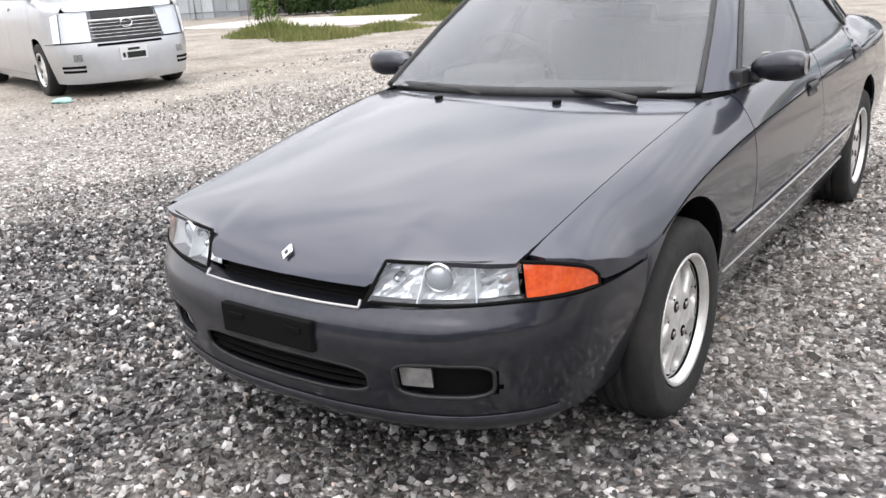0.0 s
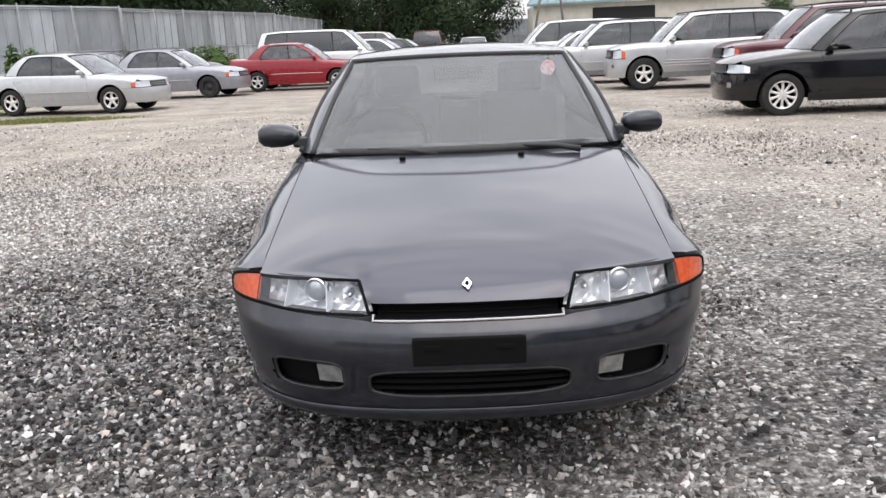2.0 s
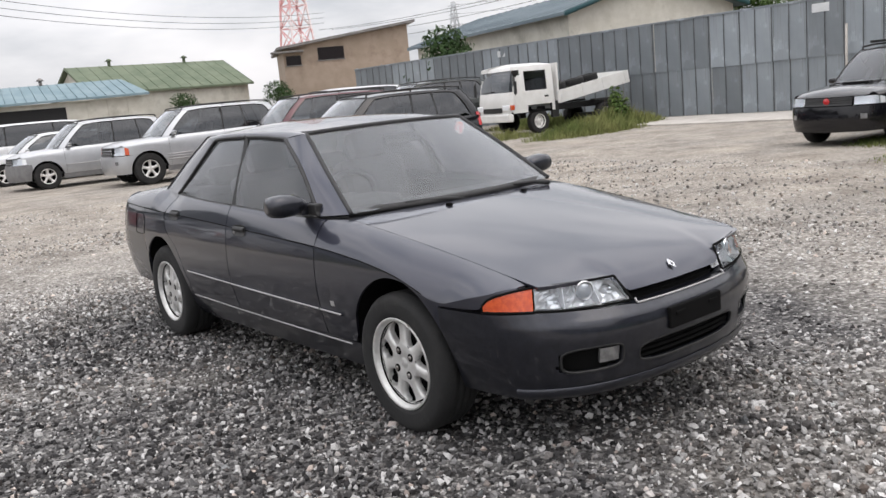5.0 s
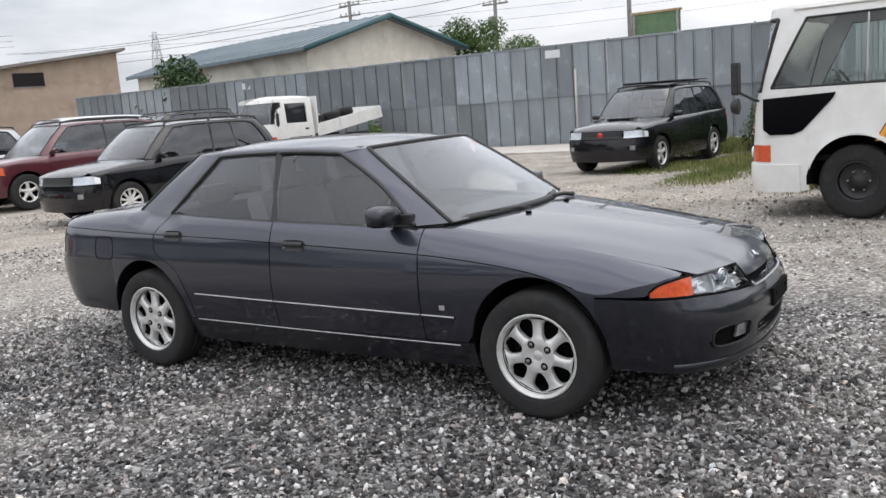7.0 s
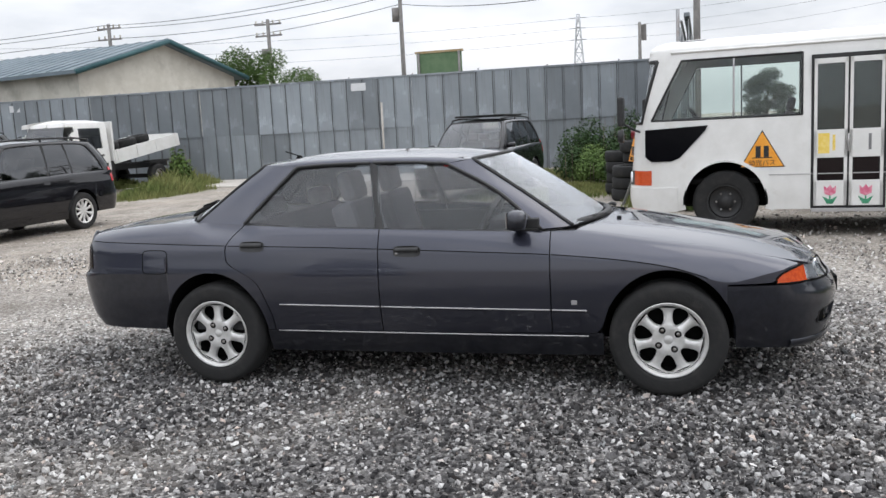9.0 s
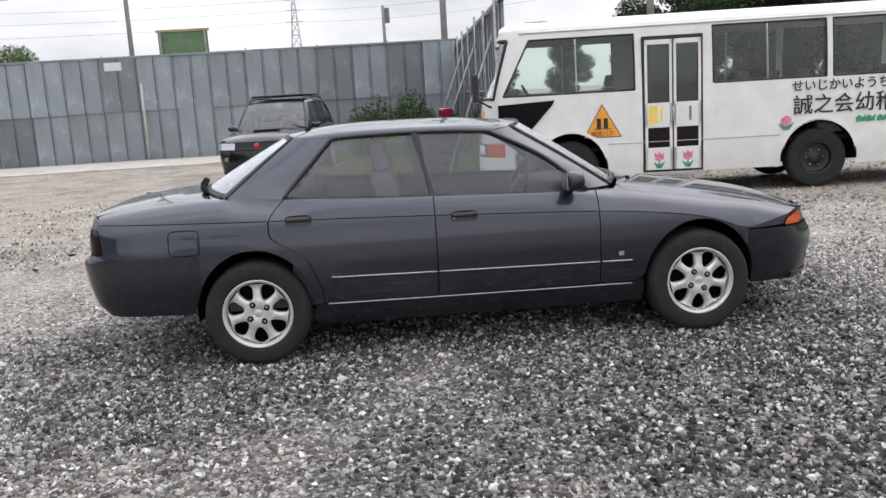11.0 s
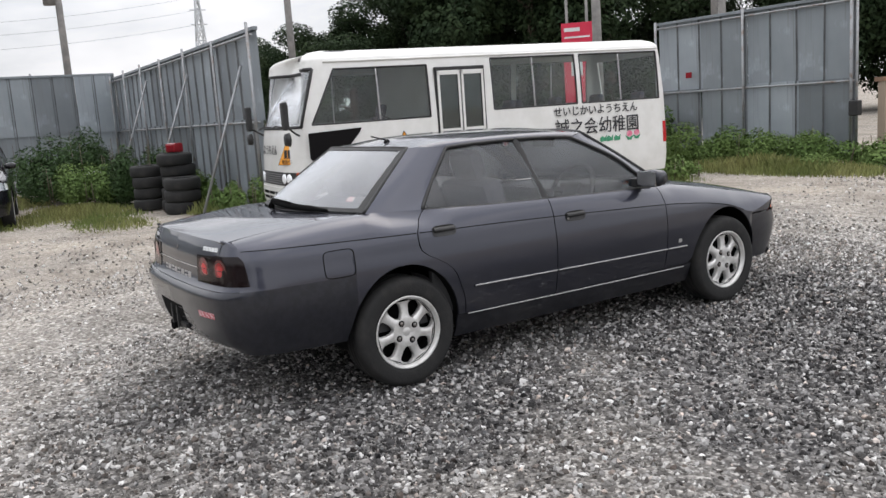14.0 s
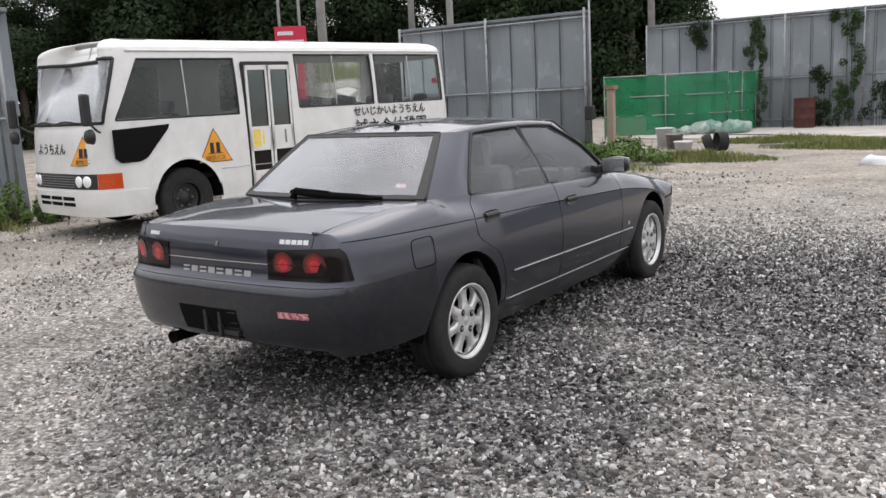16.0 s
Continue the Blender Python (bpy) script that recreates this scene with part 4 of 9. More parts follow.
        by = np.linspace(G["side_front"][0][1], G["side_rear"][-1][1], 60)
        b_low, b_top = G["b_pillar"]
        sf, sr = spline(G["side_front"], 20), spline(G["side_rear"], 20)
        belt = lambda ya, yb, n: np.stack([belt_x(np.linspace(ya, yb, n)) - 0.012, np.linspace(ya, yb, n), belt_z(np.linspace(ya, yb, n)) - 0.006], -1)
        top_f = np.concatenate([sf, wt[wt[:, 1] <= b_top]])
        top_r = np.concatenate([wt[wt[:, 1] > b_top], sr])
        inset = np.array([0.010, 0, 0])
        nm = ("front_side_window", "rear_side_window")
        for nm2, tp, ya, yb in ((nm[0], top_f, G["side_front"][0][1], b_low - 0.012), (nm[1], top_r, b_low + 0.012, G["side_rear"][-1][1])):
            gl = loft(belt(ya, yb, 12), tp - inset, k(24), 6, 0.012, (1, 0, 0))
            panel(nm2, side(gl, s), side_glass if nm2[0] == "f" else p.get("rear_side_mat", side_glass), ob, thick=0, flip=f).visible_shadow = False
            tube("window_seal", side(spline(tp, k(30)), s), 0.011, M["black"], ob, sides=6)
            tube("belt_seal", side(belt(ya, yb, k(10)) + np.array([0.006, 0, 0.004]), s), 0.008, M["black"], ob, sides=6)
        tb = wt[np.argmin(np.abs(wt[:, 1] - b_top))]
        lowb = belt(b_low, b_low, 2)[0]
        a1, a2 = np.array([0, 0.028, 0]), np.array([0, 0.022, 0])
        panel("b_pillar", side(loft([lowb - a1, tb - a2 - inset * 0.2], [lowb + a1, tb + a2 - inset * 0.2], k(8), 3, 0.014, (1, 0, 0)), s), M["black"], ob, flip=not f)
        for q_low, q_top in G.get("more_pillars", ()):
            tb = wt[np.argmin(np.abs(wt[:, 1] - q_top))]
            lowb = belt(q_low, q_low, 2)[0]
            panel("d_pillar", side(loft([lowb - a1, tb - a2], [lowb + a1, tb + a2], k(8), 3, 0.014, (1, 0, 0)), s), p.get("pillar_d", M["black"]), ob, flip=not f)
    mir = np.array([-1, 1, 1])
    e = np.array(G["roof_edge"])
    sb, rb0, rb1 = G.get("screen_bulge", 0.12), G.get("rear_bulge", 0.08), G.get("rear_bulge_low", G.get("rear_bulge", 0.08))
    g = loft(e, e * mir, k(30), k(24), 0.0)
    t, u = np.linspace(0, 1, g.shape[0])[:, None], np.linspace(0, 1, g.shape[1])[None]
    bow = 4 * u * (1 - u)
    ends = np.clip(np.minimum(t, 1 - t) / 0.22, 0, 1)
    # the roof bows forward over the windscreen and back over the rear window
    g[..., 1] += bow * (rb0 * np.clip(t / 0.3 - 2.333, 0, 1) ** 2 - sb * np.clip(1 - t / 0.3, 0, 1) ** 2)
    g[..., 2] += bow * (0.014 + (G.get("roof_bulge", 0.04) - 0.014) * np.sin(ends * math.pi / 2))
    panel("roof", g, paint, ob, flip=False)
    e = np.array(G["screen_edge"])
    panel("windscreen", loft(e * mir * [1, 1, 1], e, k(16), k(20), sb, (0, -1, 0.12)), front_glass, ob, thick=0, flip=False).visible_shadow = False
    tube("screen_seal", np.concatenate([spline(e * mir, k(20)), loft(e * mir, e, k(16), k(20), sb, (0, -1, 0.12))[-1][1:-1], spline(e, k(20))[::-1]]), 0.012, M["black"], ob, sides=6)
    e = np.array(G["rear_edge"])
    edge = loft(e, e * mir, k(16), k(24), 0.0)
    t, u = np.linspace(0, 1, edge.shape[0])[:, None], np.linspace(0, 1, edge.shape[1])[None]
    bow = 4 * u * (1 - u) * (rb0 + (rb1 - rb0) * t)
    edge[..., 1] += bow
    edge[..., 2] += bow * 0.1
    panel("rear_window", edge, rear_glass, ob, thick=0, flip=False).visible_shadow = False
    if "rear_bulge_low" in G:
        # black printed border round the glass
        last_i, last_j = edge.shape[0] - 2, edge.shape[1] - 2
        lifted = edge + np.array([0, 0.002, 0.003])
        panel("glass_border", lifted, M["black"], ob, thick=0, keep=lambda i, j: j in (0, last_j) or i in (0, last_i))
    tube("rear_seal", np.concatenate([edge[::-1, -1], edge[0][1:-1][::-1], edge[:, 0], edge[-1][1:-1]]), 0.008, M["black"], ob, sides=6)
    # tail: face between bumper and deck or rear window
    T = p["tail"]
    s1 = H.s[-1]
    sa = H.s_y(p["tail_cut"] + (0.0 if p.get("sharp") else gap))
    ss = np.linspace(sa, s1, k(30))
    ss = np.r_[ss, -ss[::-1][1:]]
    tx = np.abs(H.at(ss, 0.8)[:, 0])
    zt = curve1(T["top"])(tx)
    v = np.linspace(0, 1, 10)
    zz = T["low"] + (zt - T["low"])[:, None] * v[None]
    panel("tail_panel", H.at(ss[:, None] * np.ones_like(zz), zz), paint, ob, thick=0.012)
    if "deck" in T:
        so = np.linspace(sa, float(H.s_x(T["half"], True)), 14)
        outer = H.at(so, curve1(T["top"])(np.abs(H.at(so, 0.8)[:, 0])))
        first = np.array([float(belt_x(p["tail_cut"])), p["tail_cut"], float(belt_z(p["tail_cut"]))])
        inner = first[None] * (1 - np.linspace(0, 1, 14)[:, None]) + outer[-1][None] * np.linspace(0, 1, 14)[:, None]
        cap = np.stack([outer * (1 - t) + inner * t + np.array([0, 0, 0.012 * math.sin(t * math.pi)]) for t in np.linspace(0, 1, 6)], 1)
        for s in sides:
            panel("tail_corner", side(cap, s), paint, ob, thick=0.008, ref=(0, 1.3, 0.0))
        D = curve1(T["deck"])
        y0f, y0b = T["deck_front"]
        rows = []
        for u in np.linspace(-1, 1, k(30)):
            a = abs(u)
            t = np.linspace(0, 1, k(20))
            ze = float(curve1(T["top"])(a * T["half"]))
            yb = float(H.at(H.s_x(a * T["half"], True), ze)[..., 1])
            ya = y0f + y0b * a * a
            y = ya + (yb - ya) * t
            edge_z = belt_z(np.minimum(y, p["tail_cut"]))
            full = D(y) - (D(y) - edge_z) * a ** 2.4
            drop = (full[-1] - ze) * np.exp(-(yb - y) / 0.03)
            rows.append(np.stack([np.sign(u) * a * np.minimum(belt_x(np.minimum(y, p["tail_cut"])) - gap / 2, T["half"] + (yb - y) * 1.5), y, full - drop], -1))
        panel("boot_lid", np.array(rows), paint, ob, flip=False)
    return ob, H, dict(front_bumper=fb, rear_bumper=rb, hood=hood)


def patch(name, H, s0, s1, z0, z1, material, parent, label="", lift=0.004, thick=0.012, nu=12, nv=5, z0b=None, z1b=None):
    """A piece that lies on the hull between two places along it and two heights."""
    ss = np.linspace(s0, s1, nu)
    u = np.linspace(0, 1, nu)[:, None]
    za = z0 + ((z0b if z0b is not None else z0) - z0) * u
    zb = z1 + ((z1b if z1b is not None else z1) - z1) * u
    v = np.linspace(0, 1, nv)[None]
    zz = za + (zb - za) * v
    g = H.at(ss[:, None] * np.ones_like(zz), zz, lift)
    return panel(name, g, material, parent, label, thick=thick, flip=s1 < s0)


def door_mirror(parent, x, y, z, s, material, size=1.0):
    """A wing mirror: rounded housing, glass, and a foot on the door."""
    m = new("door_mirror")
    m.parent = parent
    m.matrix_basis = pose(s * x, y, z)
    prof = [(0.02, 0.35), (0.05, 0.72), (0.10, 0.95), (0.16, 1.0), (0.205, 0.86), (0.225, 0.55)]
    verts, faces = [], []
    n = 12
    for px, f in prof:
        for q in range(n):
            a = 2 * math.pi * q / n
            c, sn = math.cos(a), math.sin(a)
            c, sn = np.sign(c) * abs(c) ** 0.6, np.sign(sn) * abs(sn) ** 0.6
            dy = (0.035 * c if c > 0 else 0.075 * c) * (0.6 + 0.4 * f)
            verts.append((s * px * size, dy * size, 0.062 * sn * f * size + 0.02 * px))
    for i in range(len(prof) - 1):
        for q in range(n):
            w = (q + 1) % n
            f4 = (i * n + q, i * n + w, (i + 1) * n + w, (i + 1) * n + q)
            faces.append(f4 if s < 0 else f4[::-1])
    faces.append(tuple(range(n)))
    faces.append(tuple(range((len(prof) - 1) * n, len(prof) * n)))
    mesh_object("housing", verts, faces, material, m)
    box("mirror_glass", min(s * 0.035, s * 0.205) * size, max(s * 0.035, s * 0.205) * size, 0.036 * size, 0.040 * size, -0.045 * size, 0.052 * size, M["chrome"], m, bevel=0.001)
    box("foot", min(s * -0.07, s * 0.05), max(s * -0.07, s * 0.05), -0.045, 0.02, -0.055, 0.0, material, m, bevel=0.012)
    return m


def seat(parent, x, y, z, material, bench=0.0):
    o = new("seat" if not bench else "rear_seat")
    o.parent = parent
    o.matrix_basis = pose(x, y, z)
    w = bench or 0.25
    box("cushion", -w, w, -0.26, 0.24, 0.0, 0.16, material, o, bevel=0.05)
    box("backrest", -w, w, -0.075, 0.075, 0.0, 0.60, material, o, bevel=0.05, m=pose(0, 0.27, 0.10, -16))
    for hx in ((-0.38, 0.38) if bench else (0.0,)):
        box("headrest", hx - 0.13, hx + 0.13, -0.05, 0.05, 0.60, 0.72 if bench else 0.78, material, o, bevel=0.045, m=pose(0, 0.27, 0.10, -14))
    return o


def steering(parent, x, y, z):
    o = new("steering_wheel")
    o.parent = parent
    o.matrix_basis = pose(x, y, z, -62)
    ring = [(0.19 * math.cos(a), 0.19 * math.sin(a), 0) for a in np.linspace(0, 2 * math.pi, 25)]
    tube("wheel_rim", ring, 0.016, M["black"], o, sides=8, caps=False)
    box("boss", -0.07, 0.07, -0.06, 0.06, -0.04, 0.015, M["black"], o, bevel=0.02)
    box("spoke", -0.18, 0.18, -0.02, 0.02, -0.015, 0.005, M["black"], o, bevel=0.006)
    return o

# ---- lines of other cars ----
def lines(base, fo, ro, w, belt, roof, nose, cowl, cowl_y, top_y, roof_end, glass_end, side_end, paint, sedan=False, tail_z=None, hub_z=0.31, tyre=0.32, rim=0.2,
          style="five", lower=None, bumper=None, bumper_top=None, glass=None, wheel_mat=None, rear_glass=None, c_paint=None, b_low=None):
    bt = bumper_top or nose - 0.16
    tail_z = tail_z or belt + 0.02
    end = base + ro
    ex_end = 0.74 * w if sedan else 0.90 * w
    mid = (top_y + roof_end) / 2
    dz = cowl - nose
    bl = b_low or (cowl_y + 0.2 + side_end) / 2 - 0.05
    tail = dict(low=bt + 0.02, top=[(0, tail_z), (0.6 * w, tail_z - 0.005), (w, tail_z - 0.02)])
    if sedan:
        tail.update(deck=[(glass_end - 0.1, belt + 0.06), (end - 0.25, tail_z + 0.035), (end, tail_z + 0.01)], deck_front=(glass_end + 0.08, -0.08), half=0.72 * w)

    def bowed(a, c, out):
        """A line from a to c that swells by out towards the outside of the cabin."""
        a, c = np.array(a), np.array(c)
        d = c - a
        n = np.array([0.0, -d[2], d[1]]) / math.hypot(d[1], d[2])
        if n[2] < 0:
            n = -n
        m1, m2 = a + d * 0.35 + n * out * 0.9 + [0.012, 0, 0], a + d * 0.72 + n * out * 0.85 + [0.010, 0, 0]
        return [tuple(a), tuple(m1), tuple(m2), tuple(c)]
    return dict(
        base=base, arch=tyre + 0.055, hub_z=hub_z, tyre=tyre, rim=rim, tyre_w=0.2, hub_x=(w - 0.125, w - 0.125), wheel_style=style, paint=paint, lower=lower or paint, bumper_mat=bumper or paint,
        wheel_mat=wheel_mat or M["alloy"], sill=hub_z + 0.03, floor=hub_z - 0.1,
        plan=[(0, -fo), (0.3 * w, -fo + 0.01), (0.6 * w, -fo + 0.06), (0.82 * w, -fo + 0.16), (0.93 * w, -fo + 0.32), (0.975 * w, -0.2), (w, 0.5), (w, base * 0.6), (0.99 * w, base),
              (0.965 * w, base + ro * 0.6), (0.91 * w, base + ro * 0.85), (0.72 * w, base + ro * 0.97), (0, end)],
        front=[(hub_z - 0.12, 0.05), (hub_z + 0.08, 0.0), (bt, 0.02), (bt + 0.03, 0.05), (nose, 0.08), (nose + 0.12, 0.2)],
        flank=[(0.12, 0.08), (hub_z, 0.03), (0.52, 0.0), (belt - 0.18, 0.012), (belt, 0.06), (belt + 0.2, 0.12)],
        rear=[(0.15, 0.12), (hub_z, 0.04), (0.48, 0.0), (bt, 0.01), (bt + 0.03, 0.05), (belt, 0.07), (belt + 0.2, 0.12)],
        edge_x=[(-fo, 0.70 * w), (-0.5, 0.765 * w), (cowl_y - 0.05, 0.80 * w), (cowl_y + 0.16, 0.87 * w), (1.3, 0.905 * w), (base - 0.35, 0.905 * w), (base + 0.25, 0.84 * w if sedan else 0.90 * w), (end, ex_end)],
        edge_z=[(-fo, nose), (-fo * 0.55, nose + 0.35 * dz), (0, nose + 0.68 * dz), (cowl_y - 0.05, cowl - 0.025), (cowl_y + 0.16, belt - 0.01), (1.5, belt), (base, belt + 0.02), (end, tail_z)],
        crease=[(-fo, nose - 0.06), (0, nose + 0.3 * dz), (0.7, belt - 0.12), (base, belt - 0.09), (end, tail_z - 0.08)],
        lamp_back=-fo + 0.24, fender_nose=curve1([(-fo, nose - 0.005), (-fo + 0.26, nose - 0.02), (-fo + 0.36, bt + 0.01), (0, bt)]), door_cuts=(cowl_y + 0.12, bl),
        rear_cut=[(0.25, base - tyre - 0.09), (0.45, base - tyre - 0.06), (0.62, base - tyre * 0.72 - 0.02), (belt - 0.1, base - 0.14), (belt + 0.05, base - 0.16)], tail_cut=base + ro * 0.80,
        bumper_front=dict(top=[(0, bt), (w, bt)], bottom=[(0, hub_z - 0.09), (w, hub_z - 0.07)], rows=8), bumper_rear=dict(top=[(0, bt + 0.01), (w, bt + 0.01)], bottom=[(0, hub_z), (w, hub_z - 0.04)], side_top=bt + 0.01, rows=8),
        hood=[(-fo - 0.05, nose - 0.02), (-fo + 0.12, nose + 0.05), (-fo * 0.5, nose + 0.45 * dz + 0.04), (0, nose + 0.72 * dz + 0.03), (cowl_y + 0.1, cowl + 0.005)], hood_crown=0.03,
        hood_lip=[(0, nose - 0.01), (0.7 * w, nose - 0.005)], hood_front_x=0.69 * w, cowl=(cowl_y - 0.10, 0.10), hood_roll=0.09,
        glass=dict(screen_edge=bowed((0.80 * w, cowl_y, cowl - 0.012), (0.66 * w, top_y, roof - 0.066), 0.028), side_front=bowed((0.885 * w, cowl_y + 0.18, belt - 0.01), (0.72 * w, top_y + 0.12, roof - 0.105), 0.028),
                   roof_edge=[(0.66 * w, top_y, roof - 0.066), (0.678 * w, (top_y * 2 + mid) / 3, roof - 0.036), (0.685 * w, mid, roof - 0.026), (0.678 * w, (roof_end * 2 + mid) / 3, roof - 0.036), (0.66 * w, roof_end, roof - 0.066)],
                   window_top=[(0.72 * w, top_y + 0.12, roof - 0.105), (0.736 * w, (top_y * 2 + mid) / 3 + 0.1, roof - 0.078), (0.738 * w, mid, roof - 0.070), (0.735 * w, (roof_end * 2 + mid) / 3 - 0.08, roof - 0.078), (0.725 * w, roof_end - 0.18, roof - 0.11)],
                   side_rear=bowed((0.725 * w, roof_end - 0.18, roof - 0.11), (0.885 * w, side_end, belt + 0.02), 0.030),
                   rear_edge=bowed((0.66 * w, roof_end, roof - 0.066), (ex_end * 0.98 if sedan else 0.82 * w, glass_end, (belt + 0.03) if sedan else tail_z), 0.035),
                   b_pillar=(bl, bl + 0.05), roof_bulge=0.035, screen_bulge=0.10, rear_bulge=0.06, more_pillars=() if sedan else ((base - 0.12, base - 0.16),)),
        glass_mats=(M["screen"], glass or M["far_window"], rear_glass or glass or M["far_window"]), rear_side_mat=rear_glass or glass or M["far_window"], tail=tail, bt=bt, nose=nose, belt=belt, end=end, w=w, roof=roof, fo=fo)


def dress(ob, H, d, lamp=0.11, lamp_w=0.34, grille=None, tail_h=0.25, tail_low=None, tail_w=0.18, plate=None, rails=False, mouldings=None, mirror_z=None, fogs=False, corner=None, handle=None):
    """Lamps, grille, mirrors, handles and seats of a plainer car."""
    w, nose, bt, base = d["w"], d["nose"], d["bt"], d["base"]
    p = d
    for s in (1, -1):
        flip = Matrix.Diagonal((s, 1, 1, 1))
        hl = new("headlamp")
        hl.parent = ob
        hl.matrix_basis = flip
        s0, s1 = H.s_x(0.88 * w - lamp_w), H.s_y(-d["fo"] + 0.27)
        patch("reflector", H, s0, s1, bt + 0.02, nose - 0.015, M["reflector"], hl, lift=-0.02)
        patch("lens", H, s0, s1, bt + 0.015, nose - 0.01, M["lens"], hl, lift=0.004, thick=0).visible_shadow = False
        patch("corner_lamp", H, s1, H.s_y(-d["fo"] + 0.36), bt + 0.02, nose - 0.02, M["orange"] if corner else M["reflector"], hl, lift=0.003, z1b=nose - 0.05)
        tl = new("tail_lamp")
        tl.parent = ob
        tl.matrix_basis = flip
        t0 = tail_low or bt + 0.08
        patch("lens", H, H.s_y(d["end"] - 0.26), H.s_x(0.93 * w - tail_w, True), t0, t0 + tail_h, M["red_lens"], tl, lift=0.008)
        door_mirror(ob, 0.87 * w, p["glass"]["screen_edge"][0][1] + 0.27, mirror_z or d["belt"] + 0.05, s, d["paint"] if not d.get("mirror_mat") else d["mirror_mat"], 0.9)
        for a in (p["door_cuts"][1] - 0.20, p["base"] - 0.30):
            h = patch("door_handle", H, H.s_y(a), H.s_y(a + 0.14), d["belt"] - 0.13, d["belt"] - 0.10, handle or d["paint"], ob, lift=0.016, thick=0.01, nu=5, nv=3)
            h.matrix_basis = flip
        for z in mouldings or ():
            yy = np.linspace(0.45, base - 0.45, 12)
            tube("side_moulding", side(H.at(H.s_y(yy), z, 0.006), s), 0.012, M["trimline"], ob, sides=6)
        if rails:
            e = spline(p["glass"]["roof_edge"], 12) + np.array([-0.03, 0, 0.055])
            rl = tube("roof_rail_bar", side(e, s), 0.016, rails, ob, sides=6)
            for q in (0, 5, 11):
                tube("rail_foot", side(np.array([e[q], e[q] - [0, 0, 0.06]]), s), 0.018, rails, rl, sides=6)
        if fogs:
            f = patch("fog_lamp", H, H.s_x(0.66 * w), H.s_x(0.76 * w), bt - 0.20, bt - 0.12, M["foglamp"], ob, lift=0.006)
            f.matrix_basis = flip
        seat(ob, s * 0.36, p["glass"]["screen_edge"][0][1] + 0.95, p["sill"] + 0.06, M["cloth"])
    seat(ob, 0, base - 0.35, p["sill"] + 0.08, M["cloth"], 0.6)
    box("dashboard", -0.7 * w, 0.7 * w, p["glass"]["screen_edge"][0][1] - 0.02, p["glass"]["screen_edge"][0][1] + 0.38, d["belt"] - 0.3, d["belt"] - 0.02, M["dash"], ob, bevel=0.03)
    box("cabin_floor", -0.85 * w, 0.85 * w, p["glass"]["screen_edge"][0][1], base + 0.4, p["sill"], p["sill"] + 0.05, M["dash"], ob, bevel=0.01)
    g = grille or 0.55
    xs = np.linspace(-g * w, g * w, 13)
    ss = np.sign(xs) * H.s_x(np.abs(xs))
    zz = np.linspace(bt + 0.015, nose - 0.02, 4)
    panel("grille", H.at(ss[:, None] * np.ones((1, 4)), zz[None] * np.ones((13, 1)), 0.0), M["black"], ob, thick=0.01)
    for z in zz[1:3]:
        tube("grille_bar", H.at(ss, z, 0.004), 0.006, d.get("grille_bar", M["trimline"]), ob, sides=5)
    if plate:
        y = float(H.at(0.0, plate)[1]) - 0.012
        plate_bars("number_plate", -0.165, 0.165, y, plate - 0.08, plate + 0.08, ob, M["whitecar"], M["darkgreen"], "white number plate with plain bars")


# ---- the grey saloon in the middle of the yard ----
def fender_nose_saloon(y):
    return curve1([(-0.72, 0.676), (-0.66, 0.668), (-0.60, 0.660), (-0.56, 0.645), (-0.535, 0.624), (-0.520, 0.600), (-0.30, 0.590)])(y)


